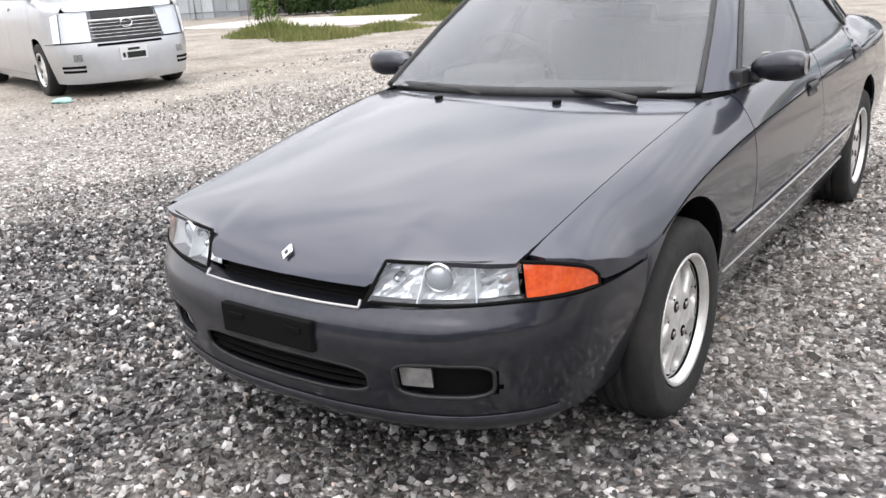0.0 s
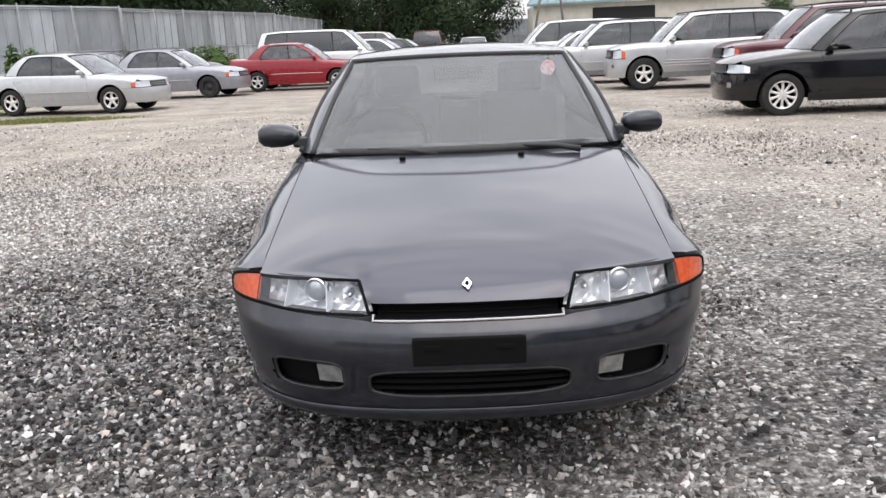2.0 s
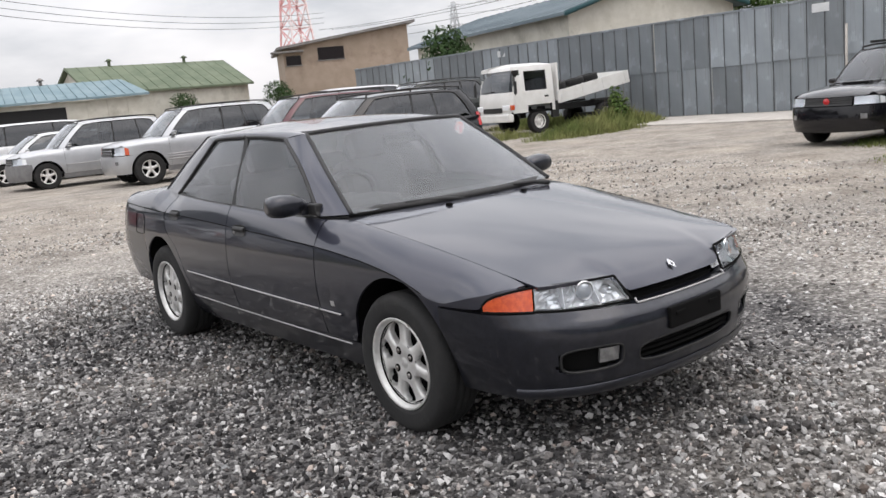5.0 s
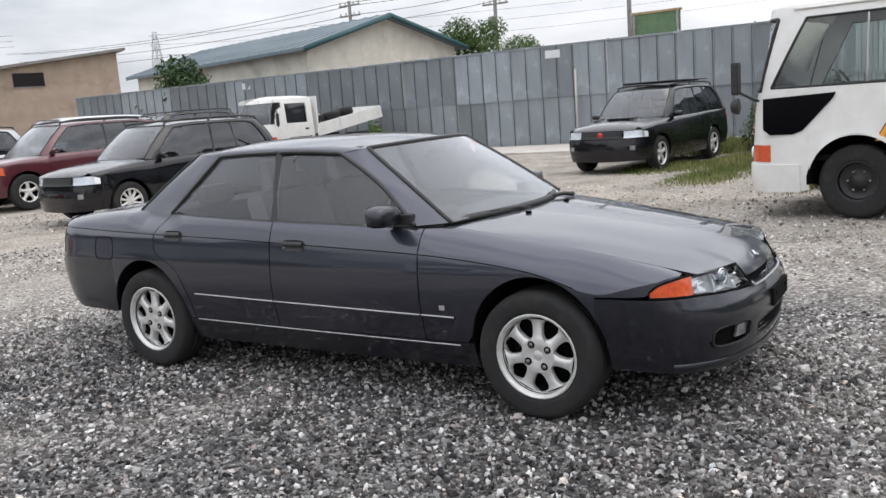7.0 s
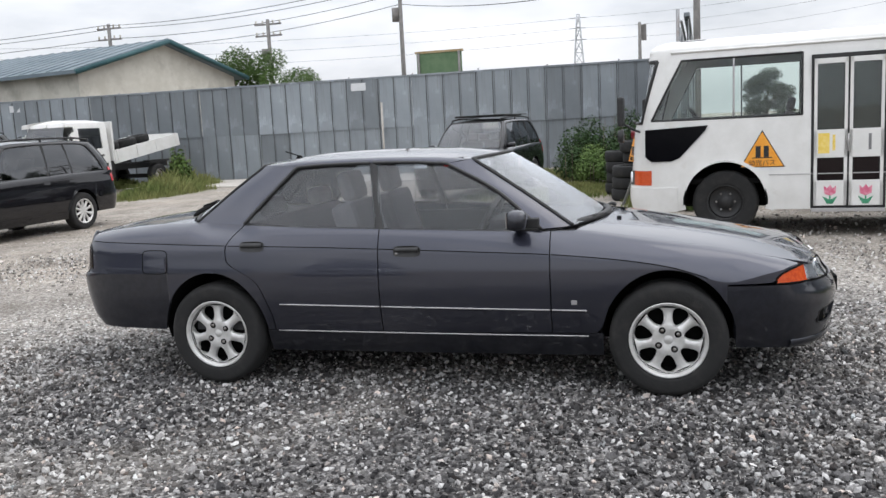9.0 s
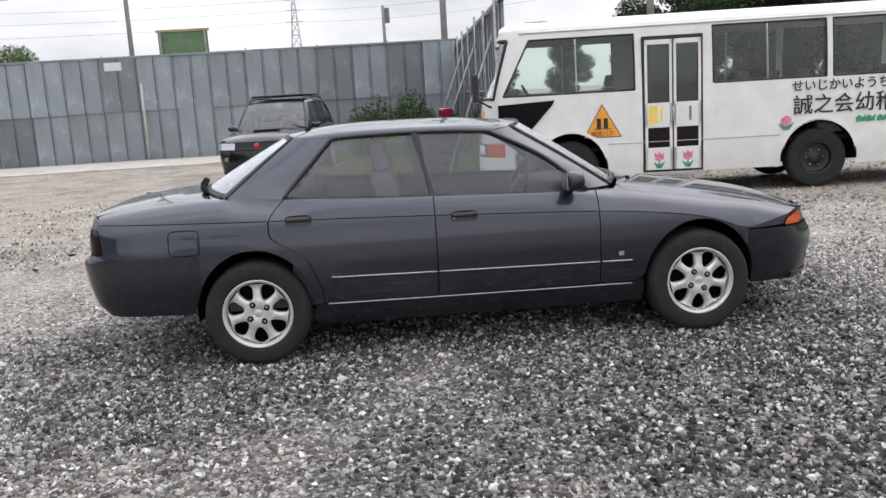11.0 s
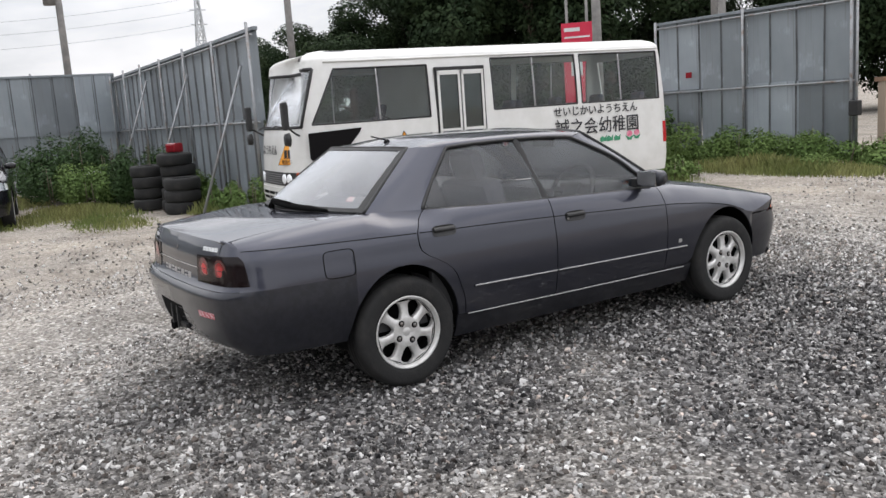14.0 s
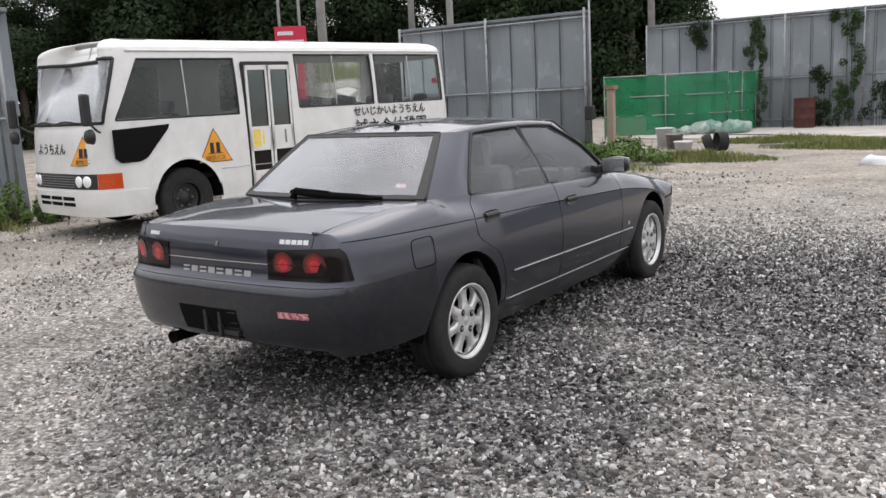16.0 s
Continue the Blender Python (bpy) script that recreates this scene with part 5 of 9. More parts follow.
SALOON = dict(
    base=2.615, sharp=True, arch=0.341, arch_top=1.10, hub_z=0.295, tyre=0.306, rim=0.203, tyre_w=0.205, hub_x=(0.705, 0.705), wheel_style="seven",
    paint=M["paint"], lower=M["bumper"], bumper_mat=M["bumper"], sill=0.326, floor=0.19,
    plan=[(0, -0.915), (0.20, -0.905), (0.40, -0.868), (0.56, -0.805), (0.68, -0.71), (0.75, -0.61), (0.782, -0.50), (0.80, -0.30), (0.812, 0.0), (0.824, 0.5),
          (0.832, 1.2), (0.832, 1.9), (0.828, 2.4), (0.82, 2.8), (0.806, 3.15), (0.785, 3.38), (0.735, 3.52), (0.64, 3.60), (0.40, 3.642), (0, 3.655)],
    front=[(0.22, 0.065), (0.30, 0.03), (0.38, 0.015), (0.47, 0.0), (0.52, 0.010), (0.555, 0.035), (0.60, 0.068), (0.66, 0.10), (0.75, 0.20)],
    flank=[(0.18, 0.10), (0.26, 0.062), (0.32, 0.042), (0.40, 0.022), (0.50, 0.006), (0.58, 0.0), (0.66, 0.002), (0.75, 0.014), (0.80, 0.022), (0.86, 0.045), (0.95, 0.09)],
    rear=[(0.22, 0.25), (0.31, 0.165), (0.345, 0.125), (0.365, 0.075), (0.40, 0.048), (0.46, 0.028), (0.52, 0.014), (0.60, 0.003), (0.635, 0.0), (0.655, 0.008), (0.67, 0.045), (0.70, 0.058), (0.80, 0.064), (0.88, 0.085), (0.95, 0.13)],
    edge_x=[(-0.9, 0.62), (-0.67, 0.643), (-0.3, 0.655), (0.2, 0.672), (0.47, 0.682), (0.60, 0.722), (0.75, 0.745), (1.2, 0.760), (1.6, 0.762), (2.1, 0.747), (2.42, 0.718),
            (2.60, 0.690), (2.755, 0.664), (2.9, 0.646), (3.1, 0.632), (3.5, 0.612)],
    edge_z=[(-0.9, 0.6278), (-0.720, 0.6680), (-0.574, 0.6988), (-0.427, 0.7279), (-0.281, 0.7554), (-0.135, 0.7813), (0.011, 0.8058), (0.157, 0.8287), (0.304, 0.8502), (0.450, 0.8680), (0.60, 0.872), (0.9, 0.882), (1.3, 0.897), (1.6, 0.907),
            (2.0, 0.921), (2.42, 0.940), (2.755, 0.953), (2.9, 0.953), (3.2, 0.935), (3.45, 0.908), (3.6, 0.885)],
    crease=[(-0.7, 0.662), (-0.60, 0.662), (-0.50, 0.646), (-0.40, 0.620), (-0.32, 0.603), (-0.24, 0.612), (-0.16, 0.640), (-0.03, 0.680), (0.12, 0.708), (0.30, 0.731), (0.60, 0.757), (1.0, 0.776), (1.57, 0.799), (2.0, 0.814), (2.5, 0.826), (3.0, 0.842), (3.45, 0.857)],
    lamp_back=-0.668, fender_nose=fender_nose_saloon, door_cuts=(0.603, 1.562),
    rear_cut=[(0.30, 2.225), (0.42, 2.238), (0.49, 2.262), (0.595, 2.306), (0.64, 2.355), (0.68, 2.425), (0.71, 2.478), (0.745, 2.508), (0.81, 2.512), (0.87, 2.483), (0.94, 2.415)],
    tail_cut=3.51,
    bumper_front=dict(top=[(0, 0.556), (0.28, 0.556), (0.31, 0.560), (0.45, 0.567), (0.65, 0.579), (0.85, 0.583)], bottom=[(0, 0.235), (0.6, 0.238), (0.85, 0.25)], rows=50, cols=190,
                      holes=((-0.305, 0.305, 0.326, 0.414), (0.378, 0.615, 0.340, 0.436))),
    bumper_rear=dict(top=[(0, 0.662), (0.85, 0.662)], bottom=[(0, 0.345), (0.5, 0.340), (0.70, 0.332), (0.78, 0.318), (0.85, 0.29)], mat=M["bumper"], side_top=0.662, rows=16, holes=()),
    hood=[(-0.950, 0.6597), (-0.850, 0.6856), (-0.720, 0.7168), (-0.590, 0.7455), (-0.460, 0.7718), (-0.330, 0.7959), (-0.200, 0.8180), (-0.070, 0.8384), (0.060, 0.8571), (0.190, 0.8744), (0.320, 0.8906), (0.450, 0.9057)], hood_crown=0.03, floor_end=0.62, glass_mats=(M["screen"], M["window"], M["rear_glass"]),
    hood_lip=[(0, 0.604), (0.282, 0.604), (0.293, 0.608), (0.34, 0.666), (0.64, 0.677)], hood_front_x=0.64, cowl=(0.33, 0.15), hood_roll=0.085, hood_soft=[(0, 0.604), (0.20, 0.614), (0.34, 0.643), (0.46, 0.664), (0.64, 0.677)], rear_gap=0.0, pillar_flow=(2.38, 2.74),
    glass=dict(screen_edge=[(0.655, 0.49, 0.892), (0.592, 0.78, 1.09), (0.518, 1.06, 1.268)], side_front=[(0.735, 0.655, 0.886), (0.66, 0.90, 1.09), (0.572, 1.20, 1.248)],
               roof_edge=[(0.518, 1.06, 1.268), (0.535, 1.35, 1.29), (0.538, 1.7, 1.298), (0.525, 2.05, 1.294), (0.498, 2.36, 1.274)],
               window_top=[(0.572, 1.20, 1.248), (0.578, 1.4, 1.262), (0.575, 1.65, 1.268), (0.565, 1.95, 1.266), (0.55, 2.13, 1.258)],
               side_rear=[(0.55, 2.13, 1.258), (0.63, 2.28, 1.10), (0.69, 2.385, 0.985), (0.718, 2.42, 0.942)],
               rear_edge=[(0.498, 2.36, 1.274), (0.585, 2.565, 1.115), (0.660, 2.755, 0.957)], b_pillar=(1.565, 1.645), roof_bulge=0.035, screen_bulge=0.11, rear_bulge=0.06, rear_bulge_low=0.215),
    tail=dict(low=0.664, top=[(0, 0.908), (0.5, 0.904), (0.62, 0.896), (0.74, 0.872), (0.85, 0.860)], deck=[(2.75, 0.974), (3.2, 0.956), (3.45, 0.930), (3.6, 0.912)], deck_front=(2.985, -0.215), half=0.612),
)


def lamp_grid(H, s0, s1, z_low, z_top, nu, nv, lift, slant=0.045):
    ss = np.linspace(s0, s1, nu)
    y = H.at(ss, 0.62)[:, 1]
    a, b2 = z_low(y), z_top(y)
    zz = a[:, None] + (b2 - a)[:, None] * np.linspace(0, 1, nv)[None]
    inner = float(H.s_x(0.30))
    lean = slant * np.clip(1 - (ss - inner) / 0.25, 0, 1)[:, None] * np.linspace(0, 1, nv)[None]
    return H.at(ss[:, None] + lean, zz, lift)


def saloon():
    ob, H, p = car(SALOON, pose(0, 0, 0), "saloon_car", "dark grey metallic four-door saloon parked on the gravel", "car", fine=1.3)
    for s in (1, -1):
        # head lamp: bright reflector, projector, clear lens; amber corner lamp
        s_in, s_mid, s_tip = H.s_x(0.300), H.s_y(-0.712), H.s_y(-0.532)
        yb = H.at(np.array([s_in, s_mid, s_tip]), 0.62)[:, 1]
        zlow = curve1([(-0.92, 0.570), (-0.80, 0.574), (-0.70, 0.585), (-0.52, 0.590)])
        ztop = curve1([(-0.92, 0.660), (-0.83, 0.664), (-0.70, 0.673), (-0.655, 0.669), (-0.60, 0.656), (-0.56, 0.641), (-0.535, 0.620), (-0.52, 0.597)])
        hl = new("headlamp")
        hl.parent = ob
        g = lamp_grid(H, s_in, s_mid, zlow, ztop, 22, 8, -0.042)
        rnd = random.Random(3)
        for i in range(1, 21):
            for j in range(1, 7):
                deep = 0.020 * (1 if i in (6, 7, 15) else 0)
                g[i, j] += np.array([0, rnd.uniform(-0.009, 0.009) + deep, rnd.uniform(-0.003, 0.003)])
        r = panel("reflector", side(g, s), M["lamp_facet"], hl, thick=0.003)
        r.data.polygons.foreach_set("use_smooth", [False] * len(r.data.polygons))
        walls = lamp_grid(H, s_in, s_mid, zlow, ztop, 22, 8, -0.004)
        for i in (7, 15):
            panel("divider", side(np.stack([walls[i], g[i]], 1), s), M["reflector"], hl, thick=0.003)
        c = H.at(H.s_x(0.492), 0.632, -0.016)
        q = Matrix.Translation((s * c[0], c[1], c[2])) @ pose(0, 0, 0, 0, 0, -90 - s * -18)
        lathe("projector", [(0.0, 0.015), (0.015, 0.0135), (0.026, 0.008), (0.031, 0.0)], q, M["projector_glass"], hl, "clear projector lens", sides=24)
        lathe("projector_ring", [(0.031, 0.002), (0.034, 0.008), (0.038, 0.006), (0.041, -0.02)], q, M["chrome"], hl, sides=24)
        c = H.at(H.s_x(0.375), 0.622, -0.024)
        lathe("bulb_cover", [(0.0, 0.016), (0.009, 0.013), (0.013, 0.0), (0.016, -0.015)], Matrix.Translation((s * c[0], c[1], c[2])) @ pose(0, 0, 0, 0, 0, -90 + s * 10), M["chrome"], hl, sides=14)
        panel("lens", side(lamp_grid(H, s_in, s_mid, zlow, ztop, 14, 5, 0.002), s), M["lens"], hl, thick=0).visible_shadow = False
        tube("lamp_seal", side(np.concatenate([lamp_grid(H, s_in, s_tip, zlow, ztop, 30, 2, 0.0)[:, 1], lamp_grid(H, s_tip, s_in, zlow, ztop, 30, 2, 0.0)[:, 0], lamp_grid(H, s_in, s_tip, zlow, ztop, 30, 2, 0.0)[:1, 1]]), s), 0.0055, M["matte"], hl, sides=6)
        panel("corner_lamp", side(lamp_grid(H, s_mid + 0.006, s_tip, zlow, ztop, 16, 6, 0.001), s), M["orange"], hl, "amber indicator lens")
        # fog lamp in its opening
        f = patch("fog_lamp", H, H.s_x(0.390), H.s_x(0.472), 0.362, 0.418, M["foglamp"], p["front_bumper"], "clear fog lamp", lift=-0.016)
        cup = patch("fog_recess", H, H.s_x(0.355), H.s_y(-0.50), 0.322, 0.452, M["matte"], p["front_bumper"], lift=-0.032, thick=0.004)
        for ob2 in (f, cup):
            if s < 0:
                ob2.matrix_basis = Matrix.Diagonal((-1, 1, 1, 1))
        # side strips, handles
        sg = [(0.415, 0.597), (0.609, 1.556), (1.568, 2.175)]
        zm = lambda y: 0.452 + (y - 0.41) * 0.0165
        for a, b2 in sg:
            ss = H.s_y(np.linspace(a, b2, 12))
            zc = zm(np.linspace(a, b2, 12))
            off = np.array([0.004, 0.010, 0.004])
            g = H.at(ss[:, None] * np.ones((1, 3)), zc[:, None] + np.array([-0.008, 0, 0.008])[None], off[None] * np.ones((12, 1)))
            panel("side_moulding", side(g, s), M["paint"], ob, thick=0.004)
            tube("moulding_strip", side(H.at(ss, zc + 0.004, 0.0095), s), 0.0042, M["trimline"], ob, sides=6)
        fold = curve1(SALOON["crease"])
        for a, b2 in ((-0.20, 0.597), (0.609, 1.556), (1.568, 2.497), (2.515, 3.49)):
            yy = np.linspace(a, b2, 24)
            tube("pinstripe", side(H.at(H.s_y(yy), fold(yy), -0.0005), s), 0.0030, M["matte"], ob, "fine dark line along the fold of the flank", sides=5)
        yy = np.linspace(0.41, 2.21, 20)
        tube("sill_strip", side(H.at(H.s_y(yy), 0.308 + (yy - 0.4) * 0.008, 0.003), s), 0.0040, M["trimline"], ob, sides=6)
        for a, b2, z0, z1 in ((1.315, 1.472, 0.754, 0.815), (2.264, 2.418, 0.790, 0.850)):
            ym, zm2, hy, hz2 = (a + b2) / 2, (z0 + z1) / 2, (b2 - a) / 2, (z1 - z0) / 2
            rim = []
            for w in np.linspace(0, 2 * math.pi, 37):
                c, d = math.cos(w), math.sin(w)
                rim.append((ym + hy * np.sign(c) * abs(c) ** 0.45, zm2 + hz2 * np.sign(d) * abs(d) ** 0.6))
            rim = np.array(rim)
            rows = [H.at(H.s_y(ym + (rim[:, 0] - ym) * f), zm2 + (rim[:, 1] - zm2) * f, lf) for f, lf in ((1.0, 0.0032), (0.94, 0.0036), (0.90, 0.0012), (0.02, 0.0010))]
            h = panel("door_handle", side(np.stack(rows, 1), s), M["black"], ob, "dark recessed door handle", thick=0, ref=(0, ym, 0.8))
            gy = np.linspace(a + 0.012, b2 - 0.012, 12)
            top, low2 = zm2 + hz2 * 0.72, zm2 - hz2 * 0.18
            g = H.at(H.s_y(gy)[:, None] * np.ones((1, 5)), np.array([[low2, low2 + 0.004, (low2 + top) / 2, top - 0.004, top]]) * np.ones((12, 1)), np.array([[0.002, 0.010, 0.013, 0.010, 0.002]]) * np.ones((12, 1)))
            panel("grip", side(g, s), M["black"], h, thick=0.006)
            if a < 2:
                lathe("key_lock", [(0.0, 0.004), (0.008, 0.004), (0.009, 0.0)], Matrix.Translation(side(H.at(H.s_y(b2 - 0.018), z0 + 0.018, 0.001), s)) @ pose(0, 0, 0, 0, 0, 0 if s > 0 else 180), M["steel"], h, sides=10)
        door_mirror(ob, 0.735, 0.775, 0.947, s, M["bumper"], 0.92 if s < 0 else 0.86)
        box("mirror_base", min(s * 0.70, s * 0.745), max(s * 0.70, s * 0.745), 0.665, 0.80, 0.888, 0.945, M["black"], ob, bevel=0.01)
        # rear lamp: smoked panel that wraps the corner, two round red lights
        tl = new("tail_lamp")
        tl.parent = ob
        sa, sb = H.s_x(0.355, True), H.s_y(3.468)
        zt = curve1([(0, 0.826), (0.40, 0.828), (0.64, 0.836), (0.74, 0.836), (0.85, 0.826)])
        u = np.linspace(0, 1, 24)[:, None]
        v = np.linspace(0, 1, 13)[None]
        # the outer end slants forward towards the bottom, with its upper corner rounded off
        outer = H.s_y(3.460 + 0.024 * v) + 0.42 * np.clip(v - 0.75, 0, 1) ** 2
        ss = outer * (1 - u) + float(sa) * u
        px = np.abs(H.at(ss, 0.77)[..., 0])
        zz = 0.688 + (zt(px) - 0.688) * v
        panel("lens", side(H.at(ss, zz, 0.004), s), M["dark_lens"], tl, "smoked tail lamp lens", thick=0.012)
        for cx in (0.450, 0.628):
            c = H.at(H.s_x(cx, True), 0.762, 0.0045)
            n2 = -s * (14 if cx > 0.5 else 6)
            q = Matrix.Translation((s * c[0], c[1], c[2])) @ pose(0, 0, 0, 0, 0, 90 + n2)
            # three discs, brighter inwards, paint the lamp's soft red glow
            for nm, rd, hh, mt, lab in (("red_light", 0.058, 0.0006, "deep_red", "round dark red edge of the painted lamp glow"), ("reflector_ring", 0.043, 0.0012, "mid_red", ""), ("bulb_glow", 0.027, 0.0018, "red_lens", "bright red centre of the painted lamp glow")):
                lathe(nm, [(0.0, hh), (rd * 0.8, hh - 0.0001), (rd, hh - 0.0006)], q, M[mt], tl, lab, sides=30)
        lz = H.at(np.linspace(float(sa), float(H.s_x(0.70, True)), 8), 0.762, 0.0055)
        tube("lens_rib", side(lz, s), 0.0018, M["dark_lens"], tl, sides=5)
    # grille slot with a bright lower lip
    xs = np.linspace(-0.287, 0.287, 25)
    ss = np.sign(xs) * H.s_x(np.abs(xs))
    panel("grille_slot", H.at(ss[:, None] * np.ones((1, 3)), np.array([[0.54, 0.575, 0.612]]) * np.ones((25, 1)), -0.055), M["matte"], ob, thick=0.004)
    for zz in (0.572, 0.588):
        tube("grille_bar", H.at(ss, zz, -0.045), 0.003, M["matte"], ob, sides=6)
    lip = np.concatenate([H.at(ss[:1], 0.576, 0.002), H.at(ss, 0.5605, 0.004), H.at(ss[-1:], 0.576, 0.002)])
    tube("grille_lip", lip, 0.0042, M["trimline"], ob, "bright grille lip", sides=6)
    # lower intake with three bars, plate mount, front lip
    fb = p["front_bumper"]
    xs = np.linspace(-0.73, 0.73, 41)
    ss = np.sign(xs) * H.s_x(np.abs(xs))
    panel("intake", H.at(ss[:, None] * np.ones((1, 4)), np.array([[0.28, 0.33, 0.38, 0.44]]) * np.ones((41, 1)), -0.07), M["matte"], fb, thick=0.004)
    xs = np.linspace(-0.315, 0.315, 21)
    ss = np.sign(xs) * H.s_x(np.abs(xs))
    for zz in (0.348, 0.370, 0.392):
        g = np.stack([H.at(ss, zz - 0.003, -0.016), H.at(ss, zz, -0.012), H.at(ss, zz + 0.003, -0.016)], 1)
        panel("intake_bar", g, M["matte"], fb, thick=0.012)
    xs = np.linspace(-0.74, 0.74, 50)
    ss = np.sign(xs) * H.s_x(np.abs(xs))
    g = np.stack([H.at(ss, 0.236, -0.03), H.at(ss, 0.24, 0.010), H.at(ss, 0.272, 0.014), H.at(ss, 0.284, 0.003)], 1)
    panel("front_lip", g, M["bumper"], fb, thick=0.006)
    pm = box("plate_mount", -0.165, 0.165, -0.921, -0.90, 0.436, 0.520, M["matte"], fb, "empty dark number plate mount", bevel=0.006)
    for q in (-0.105, 0.105):
        box("slot", q - 0.028, q + 0.028, -0.926, -0.920, 0.486, 0.500, M["matte"], pm, bevel=0.002)
    # emblem
    e = H.at(0.0, 0.648, 0.0)
    y0 = -0.806
    verts, faces = [], []
    for dy in (-0.010, 0.004):
        for a, c in ((0, 0.032), (0.024, 0.003), (0.006, -0.030), (-0.022, -0.003), (0, 0.017), (0.012, 0.002), (0.004, -0.015), (-0.011, -0.001)):
            verts.append((a * 0.66, y0 + dy * 0.6 + c * 0.5, 0.652 + c * 0.48))
    for k in range(4):
        q = (k + 1) % 4
        faces += [(k, q, 4 + q, 4 + k), (8 + k, k, q, 8 + q), (4 + k, 4 + q, 12 + q, 12 + k)]
    mesh_object("badge", verts, faces, M["chrome"], p["hood"], "chrome diamond badge", False)
    # washer jets and wipers
    for s in (1, -1):
        box("washer_jet", s * 0.245 - 0.012, s * 0.245 + 0.012, 0.255, 0.28, 0.874, 0.892, M["matte"], p["hood"], bevel=0.003)
    for x0, x1, px in ((-0.58, -0.02, -0.10), (0.02, 0.56, 0.50)):
        w = new("wiper")
        w.parent = ob
        n = 12
        pts = [(x0 + (x1 - x0) * i / n, 0.37 + 0.24 * ((x0 + (x1 - x0) * i / n) / 0.65) ** 2 - 0.02, 0.902 + 0.006 * math.sin(i / n * 3.1)) for i in range(n + 1)]
        tube("blade", pts, 0.008, M["matte"], w, sides=6)
        tube("arm", [(px, 0.335, 0.888), (px - 0.10, 0.350, 0.905), (px - 0.30, pts[5][1] - 0.010, 0.912)], [0.014, 0.011, 0.006], M["black"], w, sides=8)
    yy = [(x, 0.345 + 0.20 * (x / 0.65) ** 2, 0.889 + 0.01 * (1 - (x / 0.65) ** 2)) for x in np.linspace(-0.64, 0.64, 21)]
    tube("cowl_panel", yy, 0.022, M["black"], ob, sides=8)
    w = new("rear_wiper")
    w.parent = ob
    pts = [(x, 2.985 - 0.11 * (x / 0.5) ** 2, 1.012 - 0.035 * t) for t, x in zip(np.linspace(0, 1, 10), np.linspace(0.06, -0.48, 10))]
    tube("blade", pts, [0.012] + [0.018] * 7 + [0.012, 0.008], M["matte"], w, sides=8)
    tube("arm", [(0.03, 3.005, 0.975), (0.02, 2.99, 1.020), (-0.2, 2.975, 1.012)], [0.022, 0.016, 0.008], M["matte"], w, sides=8)
    # fuel flap, wing badge
    ring = []
    for a in np.linspace(0, 2 * math.pi, 41):
        c, d = math.cos(a), math.sin(a)
        yy, zz = 2.99 + 0.086 * np.sign(c) * abs(c) ** 0.35, 0.734 + 0.070 * np.sign(d) * abs(d) ** 0.35
        ring.append(H.at(H.s_y(yy), zz, 0.0005) * np.array([-1, 1, 1]))
    tube("fuel_flap", ring, 0.0026, M["matte"], ob, "fuel filler flap outline", sides=5, caps=False)
    b2 = patch("wing_badge", H, H.s_y(0.465), H.s_y(0.495), 0.488, 0.512, M["trimline"], ob, lift=0.003, thick=0.002)
    b2.matrix_basis = Matrix.Diagonal((-1, 1, 1, 1))
    # boot: line across, letters as bars, lock, stickers
    def tail_bar(name, x0, x1, z0, z1, m, label="", lift=0.004):
        o = patch(name, H, H.s_x(abs(x0), True), H.s_x(abs(x1), True), z0, z1, m, ob, label, lift=lift, thick=0.003, nu=4, nv=3)
        if x0 < 0 or x1 < 0:
            o.matrix_basis = Matrix.Diagonal((-1, 1, 1, 1))
        return o
    def spaced_bars(name, x0, x1, n, z0, z1, fill, mtl):
        """A row of upright bars of equal width for writing on the boot."""
        step = (x1 - x0) / n
        for i in range(n):
            a, c = x0 + i * step, x0 + (i + fill) * step
            for lo, hi in ((z0, z0 + 0.30 * (z1 - z0)), (z1 - 0.30 * (z1 - z0), z1)) if name == "letter_bar" and i % 2 == 0 else ((z0, z1),):
                if a * c < 0:
                    tail_bar(name, 0.0012 * np.sign(a), a, lo, hi, mtl, lift=0.003)
                    tail_bar(name, 0.0012 * np.sign(c), c, lo, hi, mtl, lift=0.003)
                else:
                    tail_bar(name, a, c, lo, hi, mtl, lift=0.003)
    spaced_bars("letter_bar", 0.238, -0.262, 8, 0.692, 0.720, 0.72, M["trimline"])
    spaced_bars("name_bar", -0.425, -0.600, 5, 0.853, 0.873, 0.80, M["whitecar"])
    spaced_bars("name_bar", 0.535, 0.445, 4, 0.853, 0.871, 0.80, M["whitecar"])
    tail_bar("boot_lock", -0.012, -0.026, 0.826, 0.848, M["steel"])
    xs = np.linspace(-0.36, 0.36, 21)
    tube("boot_line", [H.at(np.sign(x or 1) * H.s_x(abs(x), True), 0.757, 0.001) for x in xs], 0.0022, M["trimline"], ob, sides=5)
    for s in (1, -1):
        shut = [H.at(H.s_x(0.612 + 0.01 * t, True), 0.838 + 0.050 * t, 0.0002) * np.array([s, 1, 1]) for t in np.linspace(0, 1, 6)]
        tube("shut_line", shut, 0.0018, M["matte"], ob, sides=5)
    st = tail_bar("bumper_sticker", -0.435, -0.600, 0.522, 0.552, mat("sticker_pink", (0.62, 0.40, 0.42), 0.6, color2=(0.4, 0.06, 0.08), scale=60, mix=(0.45, 0.55)), "small pink printed sticker", lift=0.003)
    yy = H.at(H.s[-1], 0.6)[1]
    pr = new("plate_recess")
    pr.parent = ob
    pr["label"] = "empty dark number plate recess with bare brackets"
